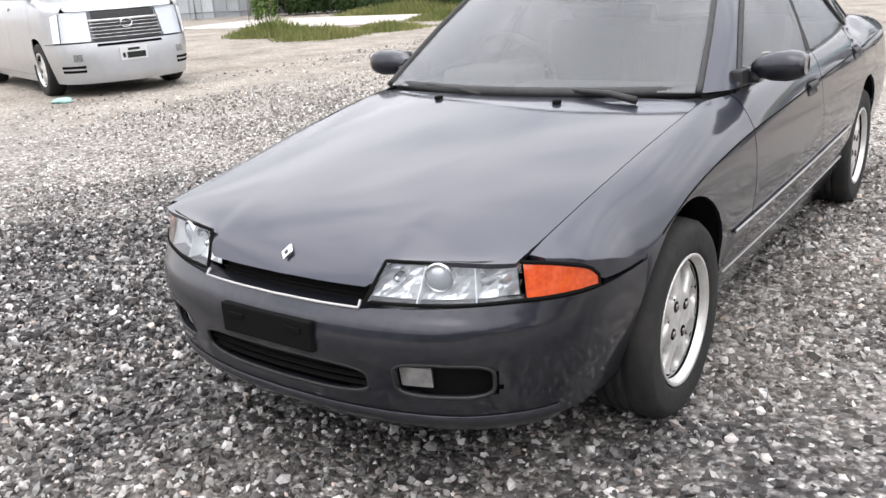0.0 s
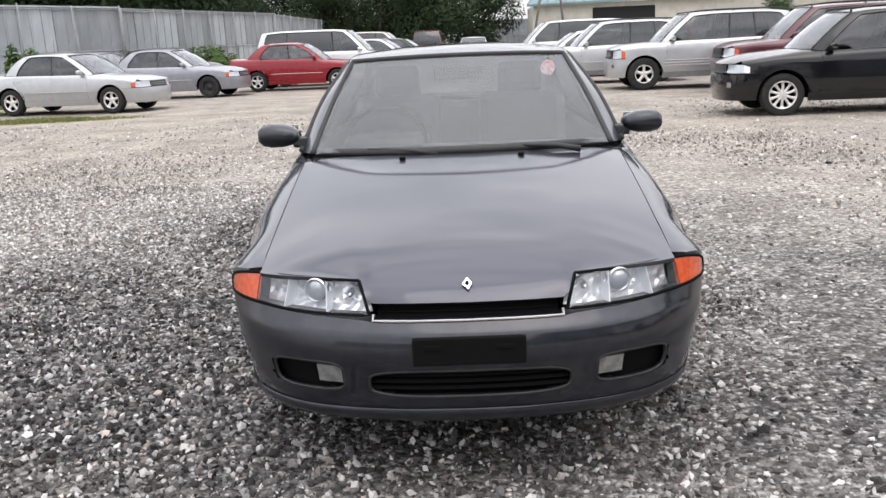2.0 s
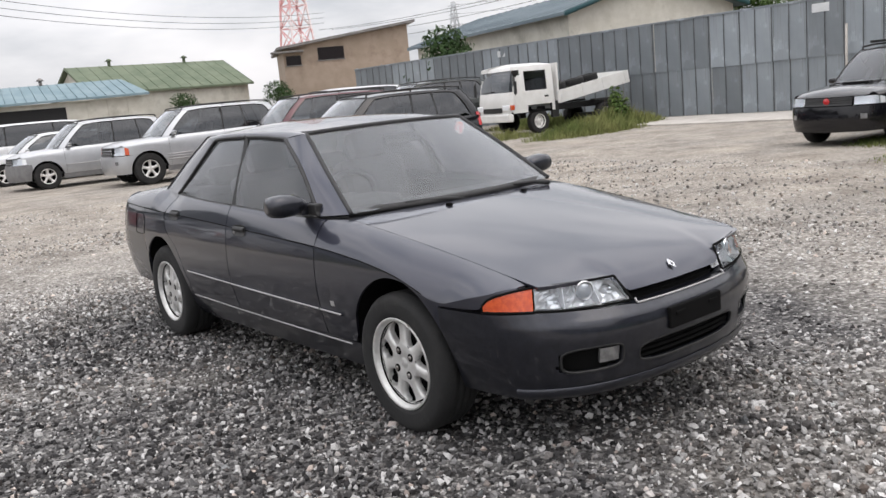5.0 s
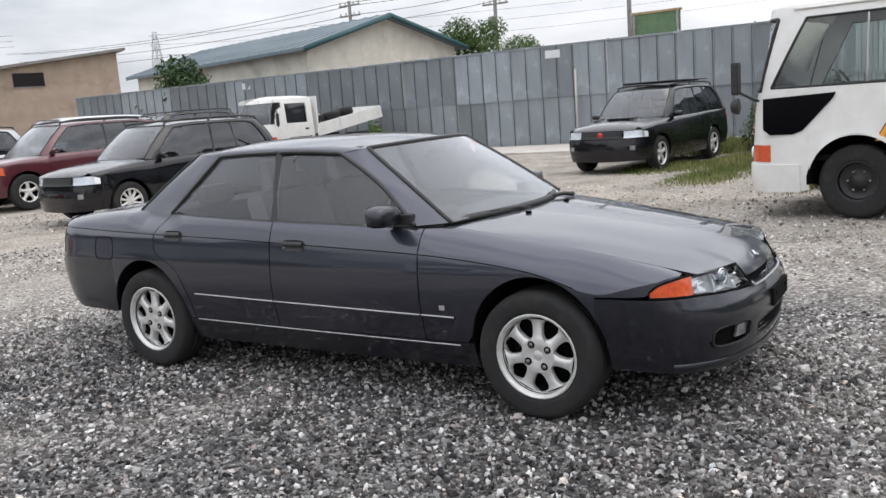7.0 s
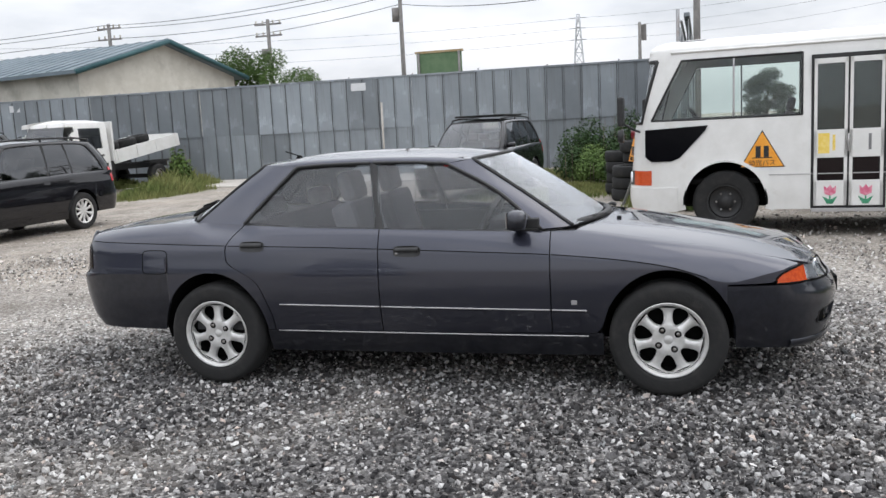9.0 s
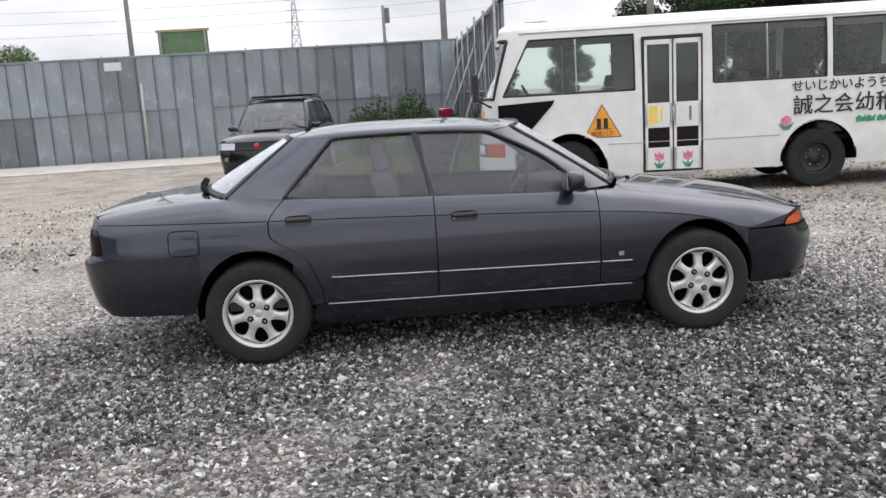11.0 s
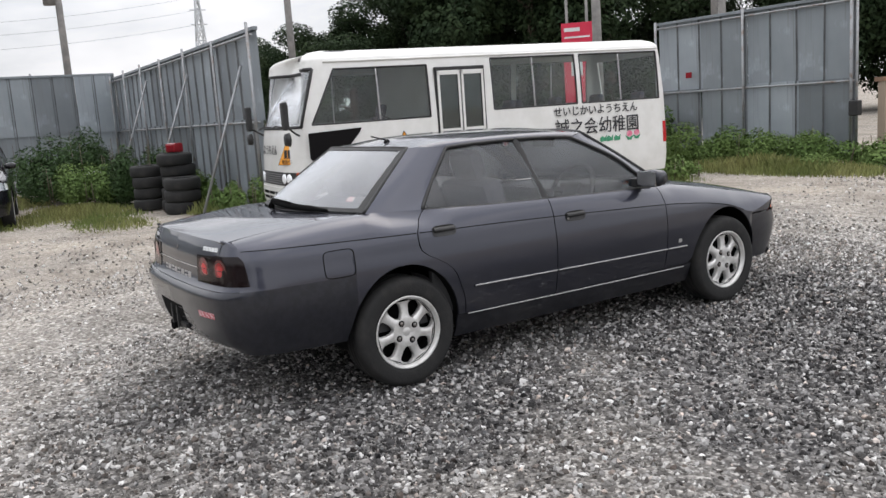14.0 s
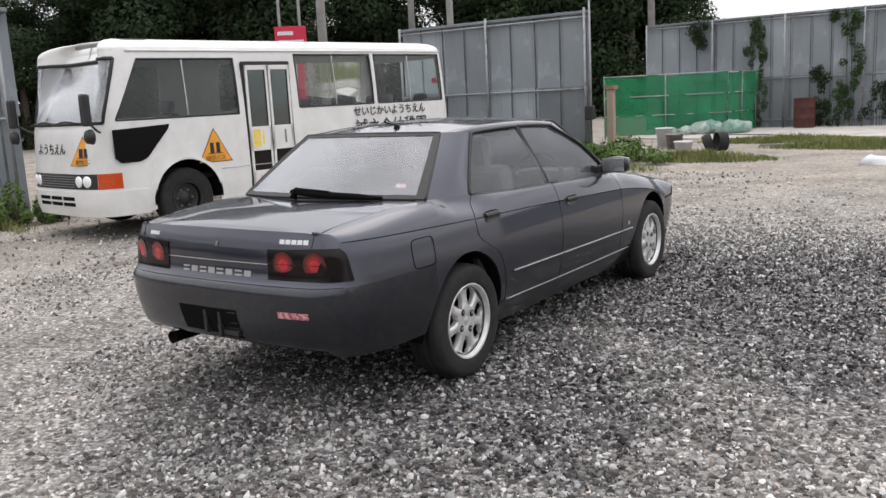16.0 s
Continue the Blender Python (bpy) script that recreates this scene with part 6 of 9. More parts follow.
    for x0, x1, z0 in ((0.001, 0.245, 0.400), (-0.001, -0.165, 0.385)):
        o = tail_bar("recess", x0, x1, z0, 0.532, M["matte"], lift=0.002)
        o.parent = pr
    for x0, x1, z0, z1 in ((-0.155, -0.045, 0.40, 0.425), (-0.155, -0.045, 0.462, 0.482), (-0.16, 0.06, 0.515, 0.532), (-0.052, -0.032, 0.39, 0.53), (0.05, 0.07, 0.40, 0.53)):
        box("bracket", x0, x1, yy - 0.14, yy - 0.012 - (0.012 if z1 < 0.5 else 0.0), z0, z1, M["black"], pr, bevel=0.004)
    box("tow_loop", 0.20, 0.28, yy - 0.20, yy - 0.10, 0.36, 0.42, M["black"], pr, bevel=0.02)
    ex = new("exhaust")
    ex.parent = ob
    lathe("tail_pipe", [(0.028, -0.35), (0.03, -0.02), (0.033, 0.0), (0.029, 0.0), (0.027, -0.1)], Matrix.Translation((0.455, 3.545, 0.302)) @ pose(0, 0, 0, 0, 0, 90), M["matte"], ex, sides=18)
    tube("silencer", [(0.38, 2.80, 0.33), (0.38, 3.28, 0.33)], 0.075, M["matte"], ex, sides=14)
    an = new("roof_antenna")
    an.parent = ob
    lathe("base", [(0.0, 0.020), (0.012, 0.018), (0.022, 0.004), (0.024, -0.004)], Matrix.Translation((-0.144, 2.29, 1.300)) @ pose(0, 0, 0, 0, -90, 0), M["matte"], an, sides=12)
    tube("rod", [(-0.144, 2.29, 1.315), (-0.13, 2.39, 1.345)], 0.004, M["matte"], an, sides=6)
    stk = mat("inspection_sticker", (0.75, 0.25, 0.28), 0.5, color2=(0.8, 0.75, 0.7), scale=70, mix=(0.48, 0.52))
    e = np.array(SALOON["glass"]["rear_edge"])
    g = loft(e, e * np.array([-1, 1, 1]), 16, 24, 0.115, (0, 1, 0.1))[12:14, 20:22]
    panel("window_sticker", g + np.array([0, 0.010, 0.008]), stk, ob, "small red and white window sticker", thick=0.001)
    lathe("windscreen_sticker", [(0.0, 0.0), (0.035, 0.0)], Matrix.Translation((0.43, 0.955, 1.205)) @ pose(0, 0, 0, 0, 0, 0) @ pose(0, 0, 0, 58, 0, -90), stk, ob, "round pink windscreen sticker", sides=16)
    # cabin
    seat(ob, -0.36, 1.42, 0.36, M["cloth"])
    seat(ob, 0.36, 1.42, 0.36, M["cloth"])
    seat(ob, 0.0, 1.96, 0.28, M["cloth"], 0.62)
    box("dashboard", -0.68, 0.68, 0.48, 0.92, 0.60, 0.870, M["dash"], ob, bevel=0.04)
    box("instrument_hood", -0.55, -0.18, 0.72, 0.98, 0.82, 0.925, M["dash"], ob, bevel=0.03)
    box("parcel_shelf", -0.60, 0.60, 2.42, 2.93, 0.86, 0.93, M["dash"], ob, bevel=0.01)
    box("cabin_floor", -0.72, 0.72, 0.4, 2.9, 0.30, 0.36, M["dash"], ob, bevel=0.01)
    for s in (1, -1):
        box("door_card", s * 0.715 - 0.02, s * 0.715 + 0.02, 0.66, 2.4, 0.34, 0.86, M["dash"], ob, bevel=0.01)
    box("rear_view_mirror", -0.12, 0.12, 0.93, 0.95, 1.165, 1.225, M["black"], ob, bevel=0.01)
    box("headliner", -0.50, 0.50, 1.12, 2.2, 1.272, 1.280, M["cloth"], ob, bevel=0.002)
    steering(ob, -0.36, 1.02, 0.88)
    return ob


saloon()

# ---- white school bus ----
def flat_shape(name, pts, material, parent, x, label="", thick=0.004):
    """A thin plate in the plane of the bus side, from (y, z) points."""
    bm = bmesh.new()
    a = [bm.verts.new((x, y, z)) for y, z in pts]
    c = [bm.verts.new((x + thick, y, z)) for y, z in pts]
    bm.faces.new(a[::-1]), bm.faces.new(c)
    for i in range(len(a)):
        q = (i + 1) % len(a)
        bm.faces.new((a[i], a[q], c[q], c[i]))
    bmesh.ops.recalc_face_normals(bm, faces=bm.faces[:])
    return part(name, bm, material, parent, label)


def lettering(name, text, size, m, material, parent, label="", squeeze=1.0, weight=0.0):
    cu = bpy.data.curves.new(name, "FONT")
    cu.body, cu.size, cu.extrude, cu.offset = text, size, 0.002, weight
    cu.align_x = "CENTER"
    tmp = new(name, cu)
    bpy.context.view_layer.update()
    me = bpy.data.meshes.new_from_object(tmp.evaluated_get(bpy.context.evaluated_depsgraph_get()))
    bpy.data.objects.remove(tmp)
    me.materials.clear()
    me.materials.append(material)
    ob = new(name, me)
    ob.parent = parent
    ob.matrix_basis = m @ Matrix.Diagonal((squeeze, 1, 1, 1))
    if label:
        ob["label"] = label
    return ob


def bus(where_m):
    ob = thing("bus", where_m, "white kindergarten minibus with painted sides, parked on gravel", "bus")
    wht, blk = M["white"], M["black"]
    H = Hull([(0, -1.20), (0.5, -1.185), (0.78, -1.12), (0.93, -1.0), (0.99, -0.82), (1.0, -0.5), (1.0, 1.0), (1.0, 3.0), (1.0, 4.7), (0.97, 4.95), (0.85, 5.06), (0.5, 5.10), (0, 5.11)],
             [(0.25, 0.04), (0.45, 0.0), (0.85, 0.02), (1.28, 0.06), (1.40, 0.10), (2.10, 0.56), (2.3, 0.68)], [(0.25, 0.03), (0.6, 0.0), (1.3, 0.012), (2.12, 0.07), (2.25, 0.10)], [(0.25, 0.04), (0.6, 0), (1.3, 0.02), (2.25, 0.14)])
    # columns follow the edges of windows, door and wheel arches
    keys = [-0.86, -0.56, 0.10, 0.85, 0.945, 1.725, 1.86, 2.545, 3.29, 3.38, 4.10, 4.84]
    front = np.r_[np.linspace(0.0005, float(H.s_x(0.93)), 20), np.linspace(float(H.s_x(0.93)), float(H.s_y(-0.86)), 7)[1:]]
    cols = list(front[:-1])
    for a, c in zip(keys[:-1], keys[1:]):
        n = max(2, int((c - a) / 0.05))
        cols += list(np.linspace(float(H.s_y(a)), float(H.s_y(c)), n, endpoint=False))
    cols += list(np.linspace(float(H.s_y(4.84)), H.s[-1], 20))
    ss = np.array(cols)
    ss = np.r_[-ss[::-1], ss]
    zk = [0.29, 0.33, 0.40, 0.48, 0.56, 0.62, 0.68, 0.74, 0.80, 0.88, 0.95, 1.05, 1.15, 1.25, 1.30, 1.385, 1.42, 1.55, 1.7, 1.85, 2.0, 2.04, 2.09, 2.14, 2.20]
    zs = np.array(zk)
    # the columns lean with the front pillar above the belt
    sw, sq, sd = float(H.s_x(0.93)), float(H.s_y(-0.86)), float(H.s_y(0.10))
    lean = 0.52 * np.clip(zs - 1.385, 0, None)[None]
    a = np.abs(ss)[:, None]
    wgt = np.where(a < sw, 0.6 * (a / sw) ** 3, np.where(a < sq, 0.6 + 0.4 * (a - sw) / (sq - sw), np.clip((sd - a) / (sd - sq), 0, 1)))
    grid_s = np.sign(ss)[:, None] * (a + wgt * lean)
    g = H.at(grid_s, zs[None] * np.ones((len(ss), 1)))
    mid_s = np.abs(ss[:-1] + ss[1:]) / 2

    def keep(i, j):
        c = (g[i, j] + g[i + 1, j + 1]) / 2
        x, y, z = abs(c[0]), c[1], c[2]
        if mid_s[i] < sw and 1.385 < z < 2.09:
            return False
        if x > 0.8:
            if 1.385 < z < 2.09 and mid_s[i] > sq and y < 0.85:
                return False
            if 1.42 < z < 2.14 and (1.86 < y < 3.29 or 3.38 < y < 4.84):
                return False
            if c[0] > 0 and 0.33 < z < 2.04 and 0.945 < y < 1.725:
                return False
            for cy in (0.0, 3.2):
                if (y - cy) ** 2 + (z - 0.40) ** 2 < 0.50 ** 2:
                    return False
        if y > 4.9 and x < 0.75 and 1.42 < z < 2.09:
            return False
        return True
    # each connected sheet of the skin is a part: the large shell first
    cells = {(i, j) for i in range(g.shape[0] - 1) for j in range(g.shape[1] - 1) if keep(i, j)}
    sheets = []
    while cells:
        todo = [cells.pop()]
        sheet = set(todo)
        while todo:
            i, j = todo.pop()
            for q in ((i + 1, j), (i - 1, j), (i, j + 1), (i, j - 1)):
                if q in cells:
                    cells.remove(q)
                    sheet.add(q)
                    todo.append(q)
        sheets.append(sheet)
    for sheet in sorted(sheets, key=len, reverse=True):
        panel("body" if len(sheet) > 1500 else "lower_panel", g, wht, ob, keep=lambda i, j: (i, j) in sheet, thick=0.03, ref=(0, 2, 1.2))
    rows = []
    for t in np.linspace(0, 1, 14):
        r = H.at(ss, 2.20)
        f = math.cos(t * math.pi / 2) ** 0.55 if t < 1 else 0.0
        r[:, 0] *= f
        r[:, 1] += (np.clip(r[:, 1], -0.15, 4.5) - r[:, 1]) * (1 - f)
        r[:, 2] = 2.20 + 0.165 * math.sin(t * math.pi / 2)
        rows.append(r)
    panel("roof", np.array(rows), wht, ob, thick=0.02, ref=(0, 2, 0.5))
    for s in (1, -1):
        tube("gutter", side(H.at(H.s_y(np.linspace(-0.62, 4.9, 30)), 2.19, 0.012), s), 0.014, wht, ob, sides=6)
        tube("belt_line", side(H.at(H.s_y(np.linspace(0.5, 2.7, 16)), 0.70, 0.003), s), 0.006, M["trimline"], ob, sides=5)
        for cy in (0.0, 3.2):
            a = np.linspace(-0.1, math.pi + 0.1, 18)
            gg = np.stack([np.stack([np.full(18, f), cy - 0.48 * np.cos(a), 0.40 + 0.48 * np.sin(a)], -1) for f in (0.99, 0.45)], 1)
            panel("wheel_housing", side(gg, s), M["matte"], ob, thick=0.004)
            box("wheel_well", s * 0.43 - 0.03, s * 0.43 + 0.03, cy - 0.52, cy + 0.52, 0.28, 0.92, M["matte"], ob, bevel=0.01)
            ring = np.stack([np.full(18, 1.0), cy - 0.475 * np.cos(a), 0.40 + 0.475 * np.sin(a)], -1)
            tube("arch_edge", side(ring, s), 0.012, M["matte"], ob, sides=6)
            a2 = np.linspace(-0.22, math.pi + 0.22, 40)
            lip = np.stack([H.at(H.s_y(cy - q * np.cos(a2)), 0.40 + q * np.sin(a2), 0.004 + 0.008 * (q < 0.5)) for q in (0.465, 0.48, 0.52, 0.56)], 1)
            panel("arch_flare", side(lip, s), wht, ob, thick=0.006, ref=(0, cy, 0.4))
            wheel(ob, s * 0.84, cy, 0.375, 0.385, 0.215, 0.21, "bus", blk, False, False)
        # side windows with sliding panes
        for y0, y1, z0, z1, cut in ((-0.86, 0.85, 1.385, 2.09, 0.10), (1.86, 3.29, 1.42, 2.14, 2.55), (3.38, 4.84, 1.42, 2.14, 4.10)):
            w = new("side_window")
            w.parent = ob
            w.matrix_basis = Matrix.Diagonal((s, 1, 1, 1))
            slant = 0.367 if y0 < 0 else 0.0
            for k2, (a, c) in enumerate(((y0, cut), (cut, y1))):
                ya = np.linspace(0, 1, 6)
                zz = np.linspace(z0, z1, 4)
                yy = (a + (slant if k2 == 0 else 0) * (zz - z0) / (z1 - z0))[None] * (1 - ya[:, None]) + c * ya[:, None]
                panel("pane", H.at(H.s_y(yy), zz[None] * np.ones((6, 1)), -0.014 - 0.006 * k2), M["bus_glass"], w, thick=0).visible_shadow = False
            zz = np.linspace(z0, z1, 8)
            loop = np.concatenate([H.at(H.s_y(y0 + slant * (zz - z0) / (z1 - z0)), zz, -0.004), H.at(H.s_y(np.linspace(y0 + slant, y1, 12)), z1, -0.004), H.at(H.s_y(y1), zz[::-1], -0.004), H.at(H.s_y(np.linspace(y1, y0, 12)), z0, -0.004)])
            tube("window_frame", loop, 0.013, M["black"], w, sides=6, caps=False)
            tube("pane_bar", H.at(H.s_y(cut), zz, -0.008), 0.012, M["trimline"], w, sides=6)
        # dark lower window behind the front corner
        pts = [(-0.93, 1.28), (-0.19, 1.31), (-0.22, 1.25), (-0.52, 0.93), (-0.62, 0.89), (-0.86, 0.89), (-0.93, 0.95)]
        o = flat_shape("lower_window", pts, M["black_glass"], ob, 0.996, "black lower corner window", 0.014)
        o.matrix_basis = Matrix.Diagonal((s, 1, 1, 1))
        # lamps on the front corner
        hl = new("headlamp")
        hl.parent = ob
        hl.matrix_basis = Matrix.Diagonal((s, 1, 1, 1))
        patch("corner_lamp", H, H.s_y(-1.09), H.s_y(-0.86), 0.60, 0.78, M["orange"], hl, "amber corner lamp", lift=0.008, thick=0.02)
        patch("lamp_panel", H, H.s_x(0.44), H.s_y(-1.095), 0.60, 0.78, blk, hl, lift=0.003)
        for cx in (0.53, 0.68):
            c = H.at(H.s_x(cx), 0.69, 0.008)
            lathe("lamp", [(0.0, 0.012), (0.05, 0.008), (0.066, 0.0), (0.07, -0.01)], Matrix.Translation(c) @ pose(0, 0, 0, 0, 0, -90 + (14 if cx > 0.6 else 6)), M["reflector"], hl, sides=16)
        mr = new("door_mirror")
        mr.parent = ob
        box("mirror_head", -0.07, 0.07, -0.04, 0.04, -0.18, 0.18, blk, mr, bevel=0.03)
        tube("round_mirror", [(0.03, -0.03, -0.30), (0.03, 0.03, -0.30)], [0.075, 0.09], blk, mr, sides=14)
        tube("mirror_arm", [(0, 0.03, -0.15), (-0.10, 0.16, -0.24), (-0.16, 0.26, -0.28)], 0.015, blk, mr, sides=6)
        mr.matrix_basis = pose(s * 1.0, -1.22, 1.52) @ Matrix.Diagonal((s, 1, 1, 1))
        tl = patch("tail_lamp", H, H.s_y(4.90), H.s_x(0.78, True), 0.72, 1.05, M["red_lens"], ob, lift=0.008)
        tl.matrix_basis = Matrix.Diagonal((s, 1, 1, 1))
    # windscreen, grille, bumper
    sw = np.linspace(-float(H.s_x(0.93)), float(H.s_x(0.93)), 32)

    def spread(z):
        """Places along the front at height z: the screen widens upwards with the pillars."""
        return sw + np.sign(sw) * 0.6 * (np.abs(sw) / sw[-1]) ** 3 * 0.52 * max(0.0, z - 1.385)
    zr = np.linspace(1.35, 2.12, 8)
    panel("windscreen", np.stack([H.at(spread(z), z, -0.012) for z in zr], 1), M["bus_screen"], ob, thick=0, ref=(0, 2, 1.2)).visible_shadow = False
    zr = np.linspace(1.365, 2.10, 8)
    loop = np.concatenate([H.at(spread(1.365), 1.365, 0.0), *[H.at(spread(z)[-1:], z, 0.0) for z in zr], H.at(spread(2.10)[::-1], 2.10, 0.0), *[H.at(spread(z)[:1], z, 0.0) for z in zr[::-1]]])
    tube("windscreen_seal", loop, 0.022, blk, ob, sides=6, caps=False)
    for x in (-0.35, 0.25):
        tube("wiper", [(x - 0.25, -1.17, 1.36), (x + 0.1, -1.17, 1.40), (x + 0.35, -1.12, 1.37)], 0.012, blk, ob, sides=6)
    xs = np.linspace(-0.46, 0.46, 15)
    sg = np.sign(xs) * H.s_x(np.abs(xs))
    panel("grille", H.at(sg[:, None] * np.ones((1, 4)), np.linspace(0.60, 0.78, 4)[None] * np.ones((15, 1)), 0.003), blk, ob, thick=0.012, ref=(0, 2, 1.2))
    for z in (0.63, 0.66, 0.69, 0.72, 0.75):
        tube("grille_bar", H.at(sg, z, 0.010), 0.006, M["cladding"], ob, sides=5)
    sb = np.linspace(-float(H.s_y(-0.55)), float(H.s_y(-0.55)), 40)
    panel("front_bumper", H.at(sb[:, None] * np.ones((1, 6)), np.linspace(0.27, 0.57, 6)[None] * np.ones((40, 1)), 0.02), wht, ob, thick=0.03, ref=(0, 2, 1.2))
    for x0 in (-0.48, -0.16, 0.16):
        for z0 in (0.42, 0.49):
            s0 = np.sign(x0) * float(H.s_x(abs(x0)))
            s1 = np.sign(x0 + 0.28) * float(H.s_x(abs(x0 + 0.28)))
            patch("bumper_slot", H, s0, s1, z0 - 0.025, z0 + 0.018, M["matte"], ob, lift=0.025, thick=0.006)
    box("roof_visor", -0.72, 0.72, -0.54, -0.22, 2.27, 2.34, M["cladding"], ob, "dark roof visor over the windscreen", bevel=0.02)
    # folding door
    dr = new("folding_door")
    dr.parent = ob
    box("door_frame", 0.965, 0.985, 0.945, 1.725, 0.30, 2.05, blk, dr, bevel=0.004)
    for y0 in (0.975, 1.345):
        y1 = y0 + 0.35
        lf = new("leaf")
        lf.parent = dr
        for a, c, z0, z1 in ((y0, y0 + 0.035, 0.33, 2.0), (y1 - 0.035, y1, 0.33, 2.0), (y0, y1, 1.94, 2.0), (y0, y1, 0.88, 1.20), (y0, y1, 0.33, 0.62)):
            box("leaf_panel", 0.99, 1.012, a, c, z0, z1, wht, lf, bevel=0.004)
        for z0, z1 in ((1.20, 1.94), (0.62, 0.88)):
            box("pane", 0.994, 1.0, y0 + 0.03, y1 - 0.03, z0, z1, M["bus_glass"] if z0 > 1 else M["dark_lens"], lf, bevel=0.001)
            box("seal", 0.990, 1.008, y0 + 0.03, y0 + 0.042, z0, z1, blk, lf, bevel=0.001)
            box("seal", 0.990, 1.008, y1 - 0.042, y1 - 0.03, z0, z1, blk, lf, bevel=0.001)
        # tulip painted on the leaf
        ym = (y0 + y1) / 2
        flat_shape("flower", [(ym - 0.06, 0.47), (ym - 0.065, 0.56), (ym - 0.03, 0.53), (ym, 0.57), (ym + 0.03, 0.53), (ym + 0.065, 0.56), (ym + 0.06, 0.47), (ym, 0.44)], M["pink"], lf, 1.0125, "painted pink tulip", 0.002)
        flat_shape("leaves", [(ym - 0.08, 0.44), (ym - 0.01, 0.40), (ym - 0.008, 0.45), (ym + 0.008, 0.45), (ym + 0.01, 0.40), (ym + 0.08, 0.44), (ym + 0.03, 0.35), (ym - 0.03, 0.35)], M["green_paint"], lf, 1.0125, "painted green leaves", 0.002)
        box("door_bar", 1.0122, 1.014, ym + 0.02, ym + 0.05, 0.96, 1.14, M["cladding"] if y0 > 1.2 else M["yellow"], lf, bevel=0)
        if y0 < 1.2:
            box("yellow_note", 1.0122, 1.014, ym - 0.13, ym - 0.01, 0.93, 1.16, M["yellow"], lf, bevel=0)
    tube("door_grab", [(1.02, 1.335, 0.95), (1.02, 1.335, 1.15)], 0.01, M["trimline"], dr, sides=6)
    box("step", 0.78, 1.02, 0.95, 1.72, 0.26, 0.30, M["trimline"], ob, bevel=0.005)
    # warning triangles
    def triangle(m, size, squeeze=1.0):
        t = new("warning_sign")
        t.parent = ob
        t.matrix_basis = m @ Matrix.Diagonal((squeeze, 1, 1, 1))
        t["label"] = "orange triangular school bus sign with dark border"
        h = size * 0.87
        for nm, f, mt, dz in (("border", 1.0, blk, 0.0), ("plate", 0.93, M["amber_paint"], 0.002)):
            bm = bmesh.new()
            cz = h / 3
            vs = [bm.verts.new((x * f, -dz, cz + (z - cz) * f)) for x, z in ((-size / 2, 0), (size / 2, 0), (0, h))]
            ws = [bm.verts.new((v.co.x, v.co.y - 0.002, v.co.z)) for v in vs]
            bm.faces.new(vs[::-1]), bm.faces.new(ws)
            for i in range(3):
                bm.faces.new((vs[i], vs[(i + 1) % 3], ws[(i + 1) % 3], ws[i]))
            bmesh.ops.recalc_face_normals(bm, faces=bm.faces[:])
            part(nm, bm, mt, t)
        for x in (-0.045, 0.045):
            box("figure_bar", x * size / 0.5 - 0.028, x * size / 0.5 + 0.028, -0.0065, -0.0045, size * 0.24, size * 0.50, blk, t, bevel=0)
        box("ground_bar", -size * 0.22, size * 0.22, -0.0065, -0.0045, size * 0.215, size * 0.235, blk, t, bevel=0)
        lettering("sign_text", "幼児バス", size * 0.15, pose(0, -0.006, size * 0.055, 90), blk, t)
    triangle(pose(1.002, 0.42, 0.79, 0, 0, 90) @ pose(0, 0, 0), 0.50)
    cf = H.at(H.s_x(0.66), 0.88, 0.006)
    triangle(pose(*cf, -5, 0, 24) , 0.40)
    # painted name on the side, and flowers under it
    ink = M["ink"]
    lettering("name_small", "せいじかいようちえん", 0.155, pose(1.006, 3.62, 1.255, 90, 0, 90), ink, ob, "small dark painted letters", 1.0, 0.002)
    lettering("name_large", "誠之会幼稚園", 0.265, pose(1.008, 3.64, 0.97, 90, 0, 90), ink, ob, "large dark painted letters", 0.98, 0.002)
    for y, z, s2 in ((2.78, 0.88, 0.10), (4.22, 0.90, 0.08), (4.36, 0.91, 0.08)):
        o = flat_shape("flower", [(y + s2 * 0.7 * math.cos(a), z + s2 * 0.6 * math.sin(a)) for a in np.linspace(0, 5.9, 10)], M["pink"], ob, 1.008, "painted pink flower", 0.002)
        flat_shape("leaves", [(y - s2, z - s2 * 0.3), (y, z - s2 * 0.8), (y + s2, z - s2 * 0.3), (y + s2 * 0.4, z - s2 * 1.2), (y - s2 * 0.4, z - s2 * 1.2)], M["green_paint"], ob, 1.0075, "painted green leaves", 0.002)
    for y in (3.72, 3.84, 3.98):
        flat_shape("leaves", [(y - 0.06, 0.86), (y - 0.02, 0.90), (y + 0.03, 0.87), (y + 0.07, 0.91), (y + 0.06, 0.82), (y - 0.05, 0.81)], M["green_paint"], ob, 1.0075, "painted green leaves", 0.002)
    lettering("front_text", "ようちえん", 0.15, pose(-0.10, float(H.at(0.0, 1.05)[1]) - 0.012, 1.02, 84, 0, 0), ink, ob, "dark painted letters on the front")
    # seats, floor and wheel inside
    box("cabin_floor", -0.93, 0.93, -0.9, 4.9, 0.60, 0.66, M["matte"], ob, bevel=0.01)
    box("dashboard", -0.85, 0.85, -1.02, -0.65, 1.0, 1.33, M["dash"], ob, bevel=0.05)
    steering(ob, -0.5, -0.45, 1.36)
    for y in (0.3, 1.9, 2.7, 3.5, 4.3):
        for s in (1, -1):
            if y == 0.3 and s > 0:
                continue
            seat(ob, s * 0.58, y, 0.68 if y > 1 else 0.75, M["bus_seat"])
